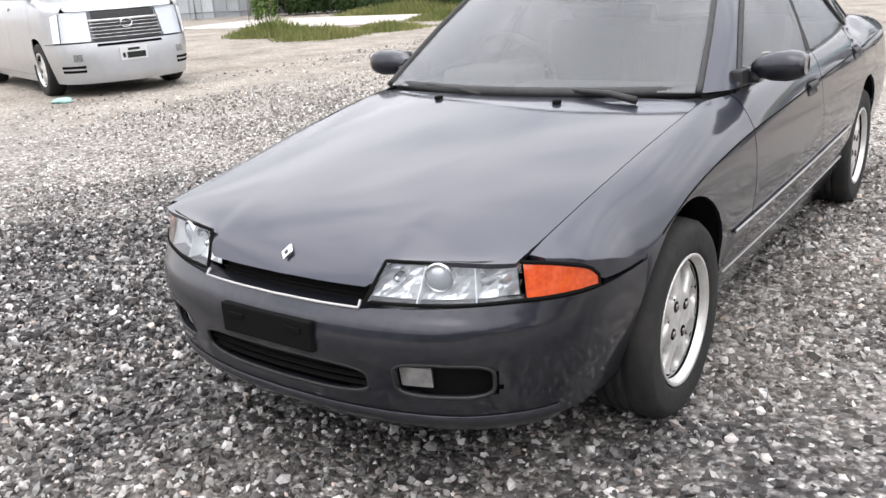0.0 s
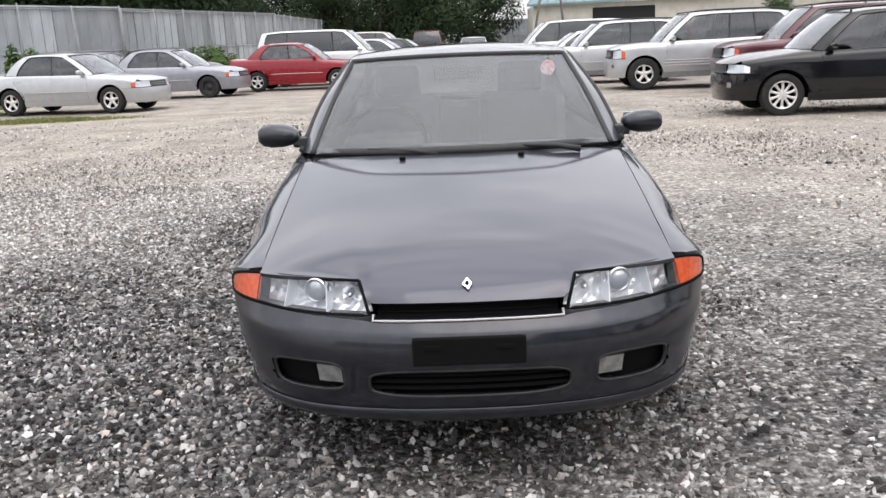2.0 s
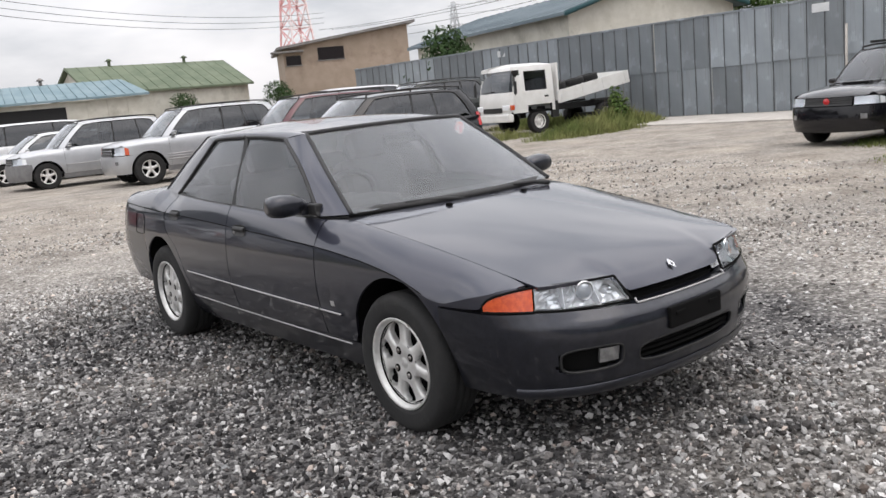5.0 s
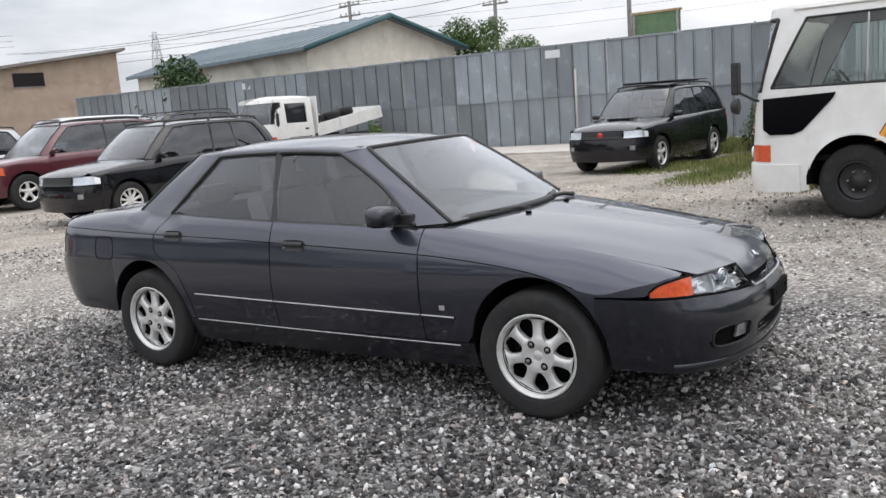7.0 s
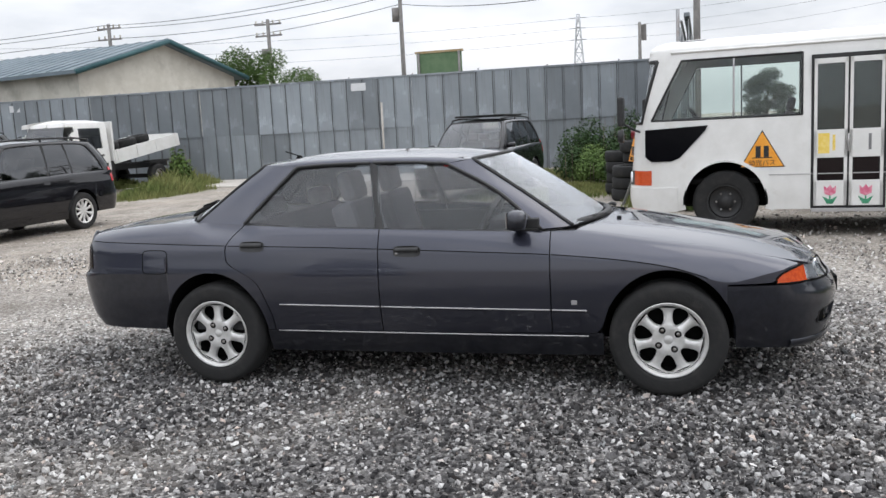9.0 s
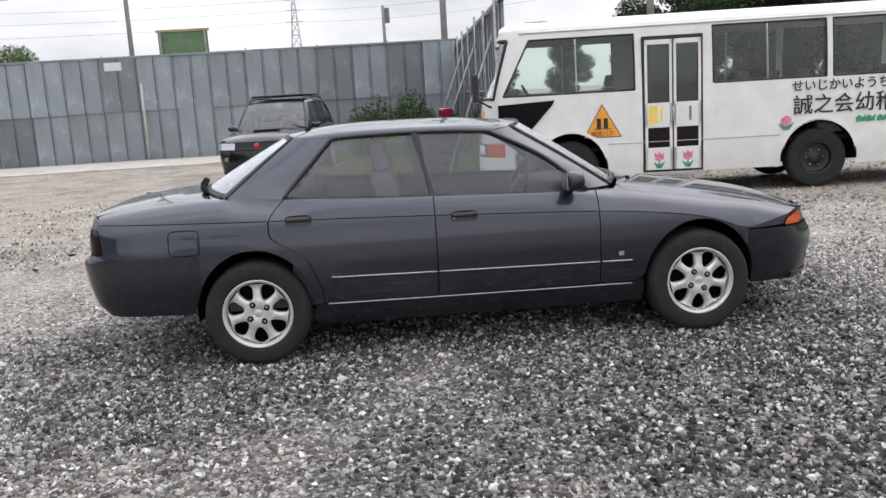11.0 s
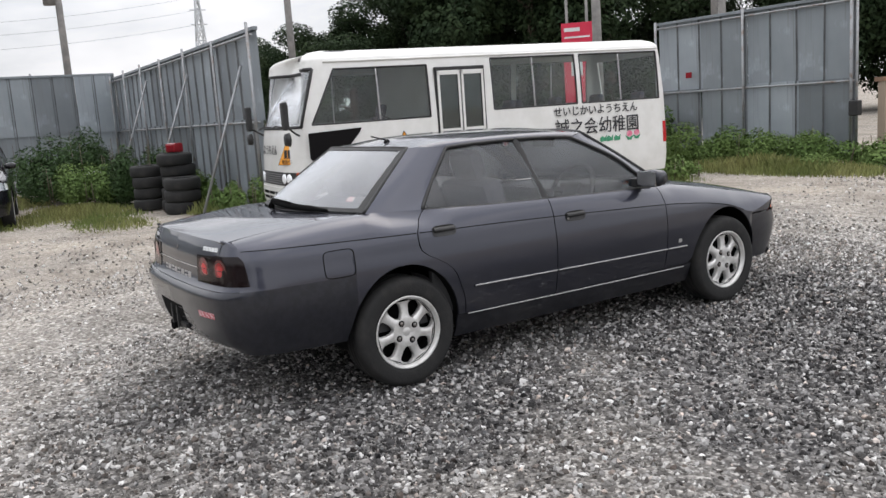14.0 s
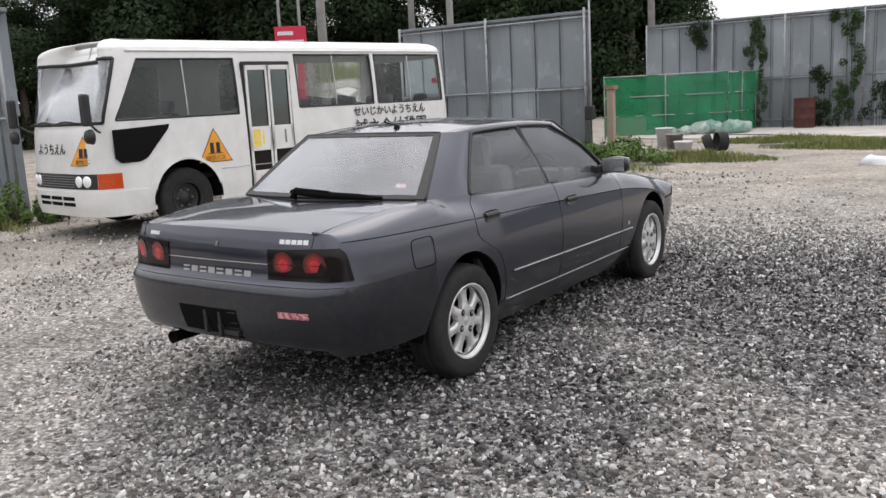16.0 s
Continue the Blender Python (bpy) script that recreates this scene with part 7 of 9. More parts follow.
    box("underframe", -0.5, 0.5, -0.8, 4.8, 0.30, 0.58, M["matte"], ob, bevel=0.02)
    return ob


M["bus_glass"] = glass_mat("bus_glass", (0.86, 0.93, 0.90), 0.02, 0.97, (1.0, 0.0), 0.02)
M["bus_screen"] = glass_mat("bus_windscreen", (0.88, 0.94, 0.93), 0.22, 0.92, (2.2, 0.10), 0.10)
M["black_glass"] = mat("black_glass", (0.003, 0.003, 0.004), 0.15, spec=0.15)
M["pink"] = mat("pink_paint", (0.62, 0.12, 0.22), 0.5, color2=(0.7, 0.3, 0.38), scale=20)
M["green_paint"] = mat("green_paint", (0.03, 0.22, 0.11), 0.5, color2=(0.06, 0.30, 0.16), scale=20)
M["yellow"] = mat("yellow_paint", (0.80, 0.58, 0.10), 0.5, color2=(0.85, 0.65, 0.2), scale=20)
M["amber_paint"] = mat("amber_sign", (0.78, 0.30, 0.02), 0.5, color2=(0.82, 0.36, 0.04), scale=10)
M["ink"] = mat("dark_lettering", (0.02, 0.02, 0.025), 0.5)
M["bus_seat"] = mat("bus_seat_cloth", (0.10, 0.10, 0.13), 0.9, color2=(0.16, 0.13, 0.13), scale=10)
bus(pose(6.46, -0.80, 0.0, 0, 0, 172.76))

# ---- the other cars in the yard ----
def estate_black(where_m, scoop, label, rear_glass, rails):
    d = lines(2.525, 0.86, 1.06, 0.865, 0.96, 1.56, 0.80, 0.985, 0.42, 1.02, 3.10, 3.42, 3.18, M["blackcar"], hub_z=0.315, tyre=0.325, rim=0.215, style="ten" if not scoop else "five",
              bumper_top=0.64, glass=M["far_window"], rear_glass=rear_glass)
    d["grille_bar"] = M["black"]
    ob, H, p = car(d, where_m, "estate_car", label, "car", fine=0.7)
    dress(ob, H, d, grille=0.50, lamp_w=0.30, rails=rails, fogs=True, tail_low=0.78, tail_h=0.26)
    if scoop:
        bm = bmesh.new()
        box_bm(bm, -0.27, 0.27, -0.02, 0.26, 0.93, 1.005, 0.03)
        part("bonnet_scoop", bm, M["blackcar"], p["hood"])
        box("scoop_mouth", -0.22, 0.22, -0.03, 0.0, 0.955, 0.988, M["matte"], p["hood"], bevel=0.004)
        lathe("round_badge", [(0.0, 0.006), (0.05, 0.005), (0.055, 0.0)], Matrix.Translation((0, float(H.at(0.0, 0.72)[1]) - 0.012, 0.72)) @ pose(0, 0, 0, 0, 0, -90), M["red_lens"], ob, sides=16)
        for y in (1.35, 2.35):
            tube("roof_bar", [(-0.60, y, 1.625), (0.60, y, 1.625)], 0.018, M["black"], ob, sides=6)
        box("roof_basket", -0.56, 0.56, 1.25, 2.9, 1.63, 1.65, M["black"], ob, bevel=0.008)
    return ob


estate_black(pose(5.0, 10.82, 0, 0, 0, -94.0), False, "black estate car with silver alloy wheels and roof rails", M["dark_window"], M["black"])
estate_black(pose(11.55, 4.02, 0, 0, 0, -97.4), True, "black estate car with a bonnet scoop and roof rack, beside weeds", M["dark_window"], M["black"])


def off_roader(where_m, paint, label, bars):
    d = lines(2.69, 0.80, 1.10, 0.92, 1.10, 1.74, 0.94, 1.09, 0.40, 1.05, 3.35, 3.62, 3.40, paint, hub_z=0.365, tyre=0.375, rim=0.215, style="five", bumper_top=0.72,
              lower=M["cladding"] if bars else paint, rear_glass=M["dark_window"])
    d["grille_bar"] = M["chrome"] if bars else M["black"]
    ob, H, p = car(d, where_m, "off_road_car", label, "car", fine=0.7)
    dress(ob, H, d, grille=0.48, lamp_w=0.28, rails=M["black"], mouldings=(0.60, 0.66, 0.54) if bars else (0.6,), fogs=True, tail_low=0.85, tail_h=0.3, corner=True)
    return ob


off_roader(pose(4.42, 18.15, 0, 0, 0, -92), M["silver"], "silver off-road car with grey side mouldings and tinted rear windows", True)
off_roader(pose(6.35, 15.75, 0, 0, 0, -95), M["maroon"], "dark maroon off-road car with pale headlamps and dark wheels", False)
off_roader(pose(14.0, 21.5, 0, 0, 0, -98) @ Matrix.Scale(1.12, 4), M["darkgreen"], "dark off-road car behind the white truck", False)

d = lines(2.62, 0.82, 0.98, 0.86, 1.02, 1.66, 0.86, 1.02, 0.35, 0.98, 3.05, 3.35, 3.12, M["silver"], hub_z=0.33, tyre=0.34, rim=0.2, style="five", lower=M["cladding"], bumper=M["cladding"], bumper_top=0.66, rear_glass=M["dark_window"])
ob, H, p = car(d, pose(2.95, 21.45, 0, 0, 0, -92), "off_road_car", "silver compact off-road car with dark grey bumpers and sills", "car", fine=0.7)
dress(ob, H, d, grille=0.5, rails=M["black"], mouldings=(0.58,), tail_low=1.0, tail_h=0.4, tail_w=0.12)

d = lines(2.65, 0.88, 1.0, 0.85, 0.92, 1.45, 0.74, 0.93, 0.42, 1.08, 3.0, 3.45, 3.15, M["whitecar"], hub_z=0.3, tyre=0.31, rim=0.2, style="five", lower=M["blackcar"], bumper=M["blackcar"], bumper_top=0.60, rear_glass=M["dark_window"])
ob, H, p = car(d, pose(2.75, 25.4, 0, 0, 0, -92), "estate_car", "white estate car with black bumpers and roof rails", "car", fine=0.6)
dress(ob, H, d, rails=M["black"])


def van(where_m, paint, label, L=2.9, fo=0.86, ro=0.98, w=0.88, belt=1.12, roof=1.86, nose=0.92, cowl=1.12, fine=0.6, plate=None, h=None, grille_bar=None, kit=None):
    d = lines(L, fo, ro, w, belt, roof, nose, cowl, 0.0, 0.72, L + ro - 0.25, L + ro - 0.06, L + ro - 0.32, paint, hub_z=0.315, tyre=0.325, rim=0.21, style="five", bumper_top=0.62, rear_glass=M["dark_window"], b_low=1.15)
    if grille_bar:
        d["grille_bar"] = grille_bar
    d.update(kit or {})
    ob, H, p = car(d, where_m, "minivan", label, "minivan", fine=fine)
    dress(ob, H, d, lamp_w=0.36, grille=0.52, tail_low=0.9, tail_h=0.4, plate=plate, fogs=bool(plate))
    return ob, H, d


ob, H, d = van(pose(-9.58, 5.17, 0, 0, 0, 74) @ Matrix.Scale(1.12, 4), M["silver"], "silver minivan with a wide chrome-barred grille", plate=0.47, fine=0.9, grille_bar=M["chrome"], nose=0.99, cowl=1.22, fo=0.93, belt=1.16, roof=1.9,
               kit=dict(plan=[(0, -0.93), (0.26, -0.915), (0.50, -0.86), (0.68, -0.765), (0.79, -0.62), (0.845, -0.42), (0.862, -0.2), (0.88, 0.5), (0.88, 1.74), (0.871, 2.9), (0.849, 3.49), (0.80, 3.73), (0.634, 3.85), (0, 3.88)],
                        front=[(0.12, 0.03), (0.22, 0.0), (0.45, 0.015), (0.62, 0.05), (0.65, 0.07), (0.80, 0.12), (0.99, 0.19), (1.11, 0.30)], sill=0.24, floor=0.15,
                        bumper_front=dict(top=[(0, 0.62), (0.88, 0.62)], bottom=[(0, 0.15), (0.88, 0.16)], rows=10)))
for s in (1, -1):
    for z in (0.29, 0.34):
        patch("bumper_slot", H, H.s_x(0.56), H.s_y(-0.63), z, z + 0.03, M["matte"], ob, lift=0.004, thick=0.006).matrix_basis = Matrix.Diagonal((s, 1, 1, 1))
patch("lower_slot", H, -H.s_x(0.40), H.s_x(0.40), 0.575, 0.605, M["matte"], ob, lift=0.003, thick=0.006)
for z in (0.67, 0.71, 0.75, 0.79, 0.83, 0.87):
    xs = np.linspace(-0.46, 0.46, 13)
    tube("chrome_bar", H.at(np.sign(xs) * H.s_x(np.abs(xs)), z, 0.012), 0.012 if z > 0.86 else 0.004, M["chrome"], ob, sides=6)
tube("round_badge", [(0.05 * math.cos(a) * 1.4, float(H.at(0.0, 0.82)[1]) - 0.025, 0.82 + 0.05 * math.sin(a)) for a in np.linspace(0, 6.283, 21)], 0.008, M["chrome"], ob, sides=6)
van(pose(-3.0, 27.2, 0, 0, 0, 88), M["whitecar"], "white minivan parked behind a red car")
van(pose(2.6, 29.6, 0, 0, 0, -91), M["whitecar"], "white minivan at the end of the row")
van(pose(-2.6, 39.0, 0, 0, 0, 88), mat("beige_car_paint", (0.5, 0.48, 0.42), 0.3, 0.3, coat=0.6, color2=(0.46, 0.44, 0.38), scale=5), "pale beige minivan in the back row")
van(pose(-1.4, 46.0, 0, 0, 0, 178), M["redcar"], "dark red minivan seen from behind")


def saloon_plain(where_m, paint, label, style="five", wheel_mat=None, belt=0.91, roof=1.42, tail_z=0.96, base=2.65):
    d = lines(base, 0.90, 1.0, 0.85, belt, roof, 0.72, 0.92, 0.45, 1.15, 2.35, 2.86, 2.45, paint, sedan=True, tail_z=tail_z, hub_z=0.3, tyre=0.31, rim=0.195, style=style, bumper_top=0.56, wheel_mat=wheel_mat)
    ob, H, p = car(d, where_m, "saloon_car", label, "car", fine=0.7)
    dress(ob, H, d, lamp_w=0.36, grille=0.42, tail_low=0.70, tail_h=0.17, tail_w=0.34, mouldings=(0.52,), corner=True)
    return ob


saloon_plain(pose(-8.0, 17.68, 0, 0, 0, 80), M["silver"], "silver saloon car parked by the fence")
saloon_plain(pose(-7.15, 22.6, 0, 0, 0, 84), M["greycar"], "silver-grey saloon car on black steel wheels", "steel", M["black"])
saloon_plain(pose(-3.7, 24.6, 0, 0, 0, 87), M["redcar"], "red saloon car with silver wheel trims", roof=1.46, belt=0.96, tail_z=1.0, base=2.55)
saloon_plain(pose(-11.3, 27.5, 0, 0, 0, 82), M["silver"], "pale silver saloon car in the second row")
saloon_plain(pose(0.9, 44.5, 0, 0, 0, 180), M["silver"], "silver saloon car seen from behind")


def hatch(where_m, paint, label):
    d = lines(2.5, 0.80, 0.62, 0.84, 0.95, 1.50, 0.74, 0.96, 0.25, 0.95, 2.72, 3.02, 2.82, paint, hub_z=0.3, tyre=0.305, rim=0.19, style="steel", bumper_top=0.58, wheel_mat=M["steel"])
    ob, H, p = car(d, where_m, "hatchback_car", label, "car", fine=0.5)
    dress(ob, H, d, tail_low=0.8, tail_h=0.3)
    return ob


hatch(pose(-1.9, 31.8, 0, 0, 0, 86), M["silver"], "silver hatchback car in the back row")
hatch(pose(-1.3, 35.2, 0, 0, 0, 86), M["darkgreen"], "dark hatchback car in the back row")
van(pose(12.5, 24.3, 0, 0, 0, -91) @ Matrix.Scale(1.10, 4), M["whitecar"], "white van parked beyond a maroon off-road car")
hatch(pose(8.0, 24.9, 0, 0, 0, -90), M["blackcar"], "black hatchback car behind the off-road cars")
hatch(pose(-10.2, 31.5, 0, 0, 0, 84), M["darkgreen"], "dark hatchback car near the fence")


BED_TIP = pose(0, 0.75, 0.80, 8.5) @ pose(0, -0.75, -0.80)


# ---- white tipper truck with tyres on its bed ----
def truck(where_m):
    ob = thing("flatbed_truck", where_m, "white flatbed truck with a low open bed, parked on weeds", "truck")
    wht = M["white"]
    H = Hull([(0, -1.05), (0.45, -1.04), (0.70, -1.0), (0.82, -0.90), (0.85, -0.70), (0.85, 0.3), (0.85, 0.52), (0.80, 0.58), (0, 0.58)],
             [(0.5, 0.02), (0.9, 0.0), (1.25, 0.05), (1.85, 0.34), (2.0, 0.42)], [(0.5, 0.01), (0.9, 0.0), (1.25, 0.02), (1.85, 0.08), (2.0, 0.13)], [(0.5, 0), (2.0, 0.06)])
    ss = np.r_[np.linspace(0.001, H.s[-1], 70)]
    ss = np.r_[-ss[::-1], ss]
    z = np.linspace(0.62, 1.90, 27)
    g = H.at(ss[:, None] * np.ones((1, 27)), z[None] * np.ones((140, 1)))

    def keep(i, j):
        c = (g[i, j] + g[i + 1, j + 1]) / 2
        if 1.22 < c[2] < 1.80 and c[1] < -0.62 and abs(c[0]) < 0.80:
            return False
        if 1.20 < c[2] < 1.76 and -0.50 < c[1] < 0.28 and abs(c[0]) > 0.6:
            return False
        return not (c[2] < 0.80 and abs(c[1]) < 0.42 and abs(c[0]) > 0.6)
    panel("cab", g, wht, ob, keep=keep, thick=0.03, ref=(0, -0.2, 1.2))
    for s in (1, -1):
        ss1 = np.linspace(H.s_y(-0.50), H.s_y(0.28), 6)
        panel("side_window", side(H.at(ss1[:, None] * np.ones((1, 3)), np.array([[1.19, 1.5, 1.77]]) * np.ones((6, 1)), -0.012), s), M["far_window"], ob, thick=0).visible_shadow = False
        box("door_mirror", s * 0.98 - 0.05, s * 0.98 + 0.05, -0.95, -0.90, 1.15, 1.50, M["black"], ob, bevel=0.02)
        tube("mirror_arm", [(s * 0.80, -0.82, 1.62), (s * 0.97, -0.92, 1.55), (s * 0.97, -0.92, 1.12)], 0.012, M["black"], ob, sides=6)
        box("headlamp", s * 0.63 - 0.14, s * 0.63 + 0.14, -1.06, -0.98, 0.72, 0.86, M["reflector"], ob, bevel=0.02)
        box("indicator", s * 0.80 - 0.05, s * 0.80 + 0.04, -0.98, -0.88, 0.72, 0.86, M["orange"], ob, bevel=0.02)
        box("door_handle", s * 0.845 - 0.012, s * 0.845 + 0.012, 0.18, 0.32, 1.00, 1.05, M["black"], ob, bevel=0.006)
        box("step_panel", s * 0.78 - 0.05, s * 0.78 + 0.05, 0.44, 0.68, 0.40, 0.86, M["black"], ob, bevel=0.02)
        # the bed stands tipped up a little towards its tail
        box("dropside", s * 0.84 - 0.02, s * 0.84 + 0.02, 0.72, 3.45, 0.86, 1.14, wht, ob, "dented white dropside", bevel=0.006, m=BED_TIP)
        for y in (0.8, 1.6, 2.4, 3.3):
            box("dropside_post", s * 0.865 - 0.012, s * 0.865 + 0.012, y, y + 0.07, 0.84, 1.16, wht, ob, bevel=0.005, m=BED_TIP)
        wheel(ob, s * 0.70, 0.0, 0.34, 0.345, 0.2, 0.19, "bus", wht, False, False)
        wheel(ob, s * 0.70, 2.5, 0.34, 0.345, 0.2, 0.22, "bus", M["steel"], False, False)
        box("mudguard", s * 0.70 - 0.13, s * 0.70 + 0.13, 2.08, 2.92, 0.74, 0.80, M["black"], ob, bevel=0.02)
    ss2 = np.linspace(-H.s_x(0.72), H.s_x(0.72), 13)
    panel("windscreen", H.at(ss2[:, None] * np.ones((1, 4)), np.linspace(1.20, 1.82, 4)[None] * np.ones((13, 1)), -0.012), M["far_window"], ob, thick=0, ref=(0, 0, 1.2)).visible_shadow = False
    tube("wiper", [(-0.5, -1.02, 1.24), (0.05, -1.0, 1.26)], 0.01, M["black"], ob, sides=5)
    g2 = []
    for t in np.linspace(0, 1, 7):
        r = H.at(ss, 1.90) * np.array([1 - t, 1, 1])
        r[:, 1] = r[:, 1] + (np.clip(r[:, 1], -0.3, 0.3) - r[:, 1]) * t
        r[:, 2] = 1.90 + 0.09 * math.sin(t * math.pi / 2)
        g2.append(r)
    panel("cab_roof", np.array(g2), wht, ob, thick=0.01, ref=(0, -0.2, 1.0))
    box("front_bumper", -0.86, 0.86, -1.12, -0.95, 0.40, 0.62, wht, ob, bevel=0.04)
    box("grille", -0.45, 0.45, -1.065, -1.04, 0.66, 0.80, M["black"], ob, bevel=0.01)
    box("headboard", -0.84, 0.84, 0.66, 0.72, 0.80, 1.92, wht, ob, bevel=0.01)
    box("bed", -0.86, 0.86, 0.70, 3.48, 0.78, 0.88, wht, ob, bevel=0.01, m=BED_TIP)
    box("tailboard", -0.84, 0.84, 3.45, 3.49, 0.86, 1.14, wht, ob, bevel=0.006, m=BED_TIP)
    for s in (0.32, -0.32):
        box("chassis_rail", s - 0.04, s + 0.04, 0.3, 3.4, 0.58, 0.74, M["black"], ob, bevel=0.01)
    box("seat_back", -0.7, 0.7, 0.30, 0.42, 0.9, 1.55, M["cloth"], ob, bevel=0.04)
    box("cab_floor", -0.80, 0.80, -0.95, 0.5, 0.60, 0.66, M["matte"], ob, bevel=0.01)
    box("rear_axle", -0.6, 0.6, 2.44, 2.56, 0.28, 0.40, M["black"], ob, bevel=0.02)
    return ob


TRUCK = pose(16.25, 16.85, 0.0, 0, 0, -97) @ Matrix.Scale(1.09, 4)
truck(TRUCK)


def loose_tyre(m, label, group="", radius=0.31, width=0.2, rim=0.19):
    ob = lathe("tyre", [(rim, -width * 0.42), (rim * 1.06, -width / 2), (radius * 0.93, -width / 2), (radius, -width * 0.36), (radius, width * 0.36), (radius * 0.93, width / 2),
                        (rim * 1.06, width / 2), (rim, width * 0.42), (rim * 1.1, 0), (rim, -width * 0.42)], Matrix.Identity(4), M["rubber"], None, sides=26)
    ob.matrix_world = m
    return tagged(ob, label, "tyre", group)


for y, x in ((1.0, 0.35), (1.65, 0.1), (2.25, 0.4), (1.3, -0.4)):
    loose_tyre(TRUCK @ BED_TIP @ pose(x, y, 1.0, 0, 90, 0), "worn black tyre lying on the truck bed", "tyres on the truck")
for y, x in ((1.1, 0.3), (1.7, 0.4), (1.45, -0.3), (2.3, 0.35)):
    loose_tyre(TRUCK @ BED_TIP @ pose(x, y, 1.20, 4, 88, 0), "worn black tyre stacked on the truck bed", "tyres on the truck")

# ---- buildings, poles and wires beyond the fences ----
M["cream_wall"] = mat("cream_wall", (0.58, 0.56, 0.50), 0.85, color2=(0.50, 0.48, 0.42), scale=1.2, stains=(0.38, 0.36, 0.31), stain_scale=0.7)
M["brown_wall"] = mat("brown_render", (0.36, 0.285, 0.225), 0.9, color2=(0.31, 0.245, 0.19), scale=0.9, stains=(0.24, 0.18, 0.14), stain_scale=0.5, bump=0.1, bump_scale=20)
M["teal_roof"] = mat("teal_roof", (0.022, 0.075, 0.085), 0.55, 0.1, color2=(0.03, 0.095, 0.105), scale=1.2)
M["grey_roof"] = mat("blue_grey_roof", (0.12, 0.16, 0.185), 0.6, 0.1, color2=(0.16, 0.20, 0.225), scale=0.8, stretch=(1, 0.2, 1))
M["blue_roof"] = mat("pale_blue_roof", (0.15, 0.225, 0.255), 0.7, 0.0, color2=(0.19, 0.265, 0.295), scale=0.6)
M["green_roof"] = mat("moss_green_roof", (0.11, 0.14, 0.09), 0.85, color2=(0.15, 0.18, 0.12), scale=0.7)
M["dark_open"] = mat("dark_doorway", (0.015, 0.015, 0.016), 0.9)
M["pole"] = mat("utility_pole", (0.16, 0.155, 0.15), 0.85, color2=(0.22, 0.21, 0.20), scale=4)
M["wire"] = mat("cable", (0.05, 0.05, 0.055), 0.7)
M["redwhite"] = mat("faded_red_steel", (0.72, 0.40, 0.40), 0.7, color2=(0.78, 0.70, 0.70), scale=0.12, mix=(0.47, 0.53))
# the haze of distance is mixed into this pale colour
M["haze_steel"] = mat("hazed_far_steel", (0.50, 0.52, 0.54), 0.7, color2=(0.56, 0.58, 0.60), scale=1)
M["signgreen"] = mat("green_board", (0.085, 0.155, 0.075), 0.6, color2=(0.12, 0.19, 0.10), scale=2)
M["signred"] = mat("red_sign", (0.55, 0.02, 0.06), 0.45, color2=(0.5, 0.015, 0.05), scale=3)


def shed(name, m, wx, wy, eave, ridge, wall, roof, label, trim=None, door=None, windows=(), over=0.35, vents=0, offset=0.0):
    """A gabled building; the ridge runs along local y, the gable stands at y=0 and faces -y."""
    ob = thing(name, m, label, "building")
    bm = bmesh.new()
    pts = [(-wx / 2, 0), (wx / 2, 0), (wx / 2, eave), (offset, ridge), (-wx / 2, eave)]
    a = [bm.verts.new((x, 0, z)) for x, z in pts]
    c = [bm.verts.new((x, wy, z)) for x, z in pts]
    bm.faces.new(a), bm.faces.new(c[::-1])
    for i in range(5):
        q = (i + 1) % 5
        bm.faces.new((a[q], a[i], c[i], c[q]))
    part("wall", bm, wall, ob)
    for s in (1, -1):
        x0, z0 = s * (wx / 2 + over), eave - over * (ridge - eave) / (wx / 2 - s * offset)
        n = int(wy / 0.9) + 2
        verts, faces = [], []
        for t in (0, 0.16):
            verts += [(x0, -over, z0 + t), (offset, -over, ridge + 0.02 + t), (offset, wy + over, ridge + 0.02 + t), (x0, wy + over, z0 + t)]
        faces = [(0, 1, 2, 3), (7, 6, 5, 4), (0, 4, 5, 1), (1, 5, 6, 2), (2, 6, 7, 3), (3, 7, 4, 0)]
        r = mesh_object("roof", verts, faces, roof, ob, smooth=False)
        for k2 in range(n):
            y = -over + 0.05 + k2 * (wy + 2 * over - 0.1) / (n - 1)
            tube("seam", [(x0, y, z0 + 0.175), (offset, y, ridge + 0.195)], 0.03, roof, r, sides=4)
        if trim:
            tube("fascia", [(x0, -over - 0.02, z0 + 0.05), (offset, -over - 0.02, ridge + 0.07)], 0.13, trim, ob, sides=4)
    for x0, x1, z0, z1 in windows:
        w = box("window", x0, x1, -0.03, 0.05, z0, z1, M["dark_lens"], ob, bevel=0.004)
        box("sill", x0 - 0.05, x1 + 0.05, -0.09, -0.03, z0 - 0.08, z0, wall, w, bevel=0.004)
    if door:
        x0, x1, z1 = door
        box("doorway", x0, x1, -0.04, 0.3, 0, z1, M["dark_open"], ob, "dark open doorway", bevel=0.004)
    for k2 in range(vents):
        y = wy * (k2 + 0.5) / vents
        tube("roof_vent", [(offset, y, ridge), (offset, y, ridge + 0.55)], 0.14, roof, ob, sides=8)
        tube("vent_cap", [(offset, y, ridge + 0.55), (offset, y, ridge + 0.75)], [0.34, 0.1], roof, ob, sides=8)
    return ob


# teal-edged shed behind the east fence: its gable and one long wall show over the sheets
shed("shed", pose(31.1, 22.9, 0, 0, 0, -14), 9.6, 17.2, 4.55, 5.95, M["cream_wall"], M["grey_roof"], "cream shed with a blue-grey metal roof and teal edge", trim=M["teal_roof"], over=0.5)

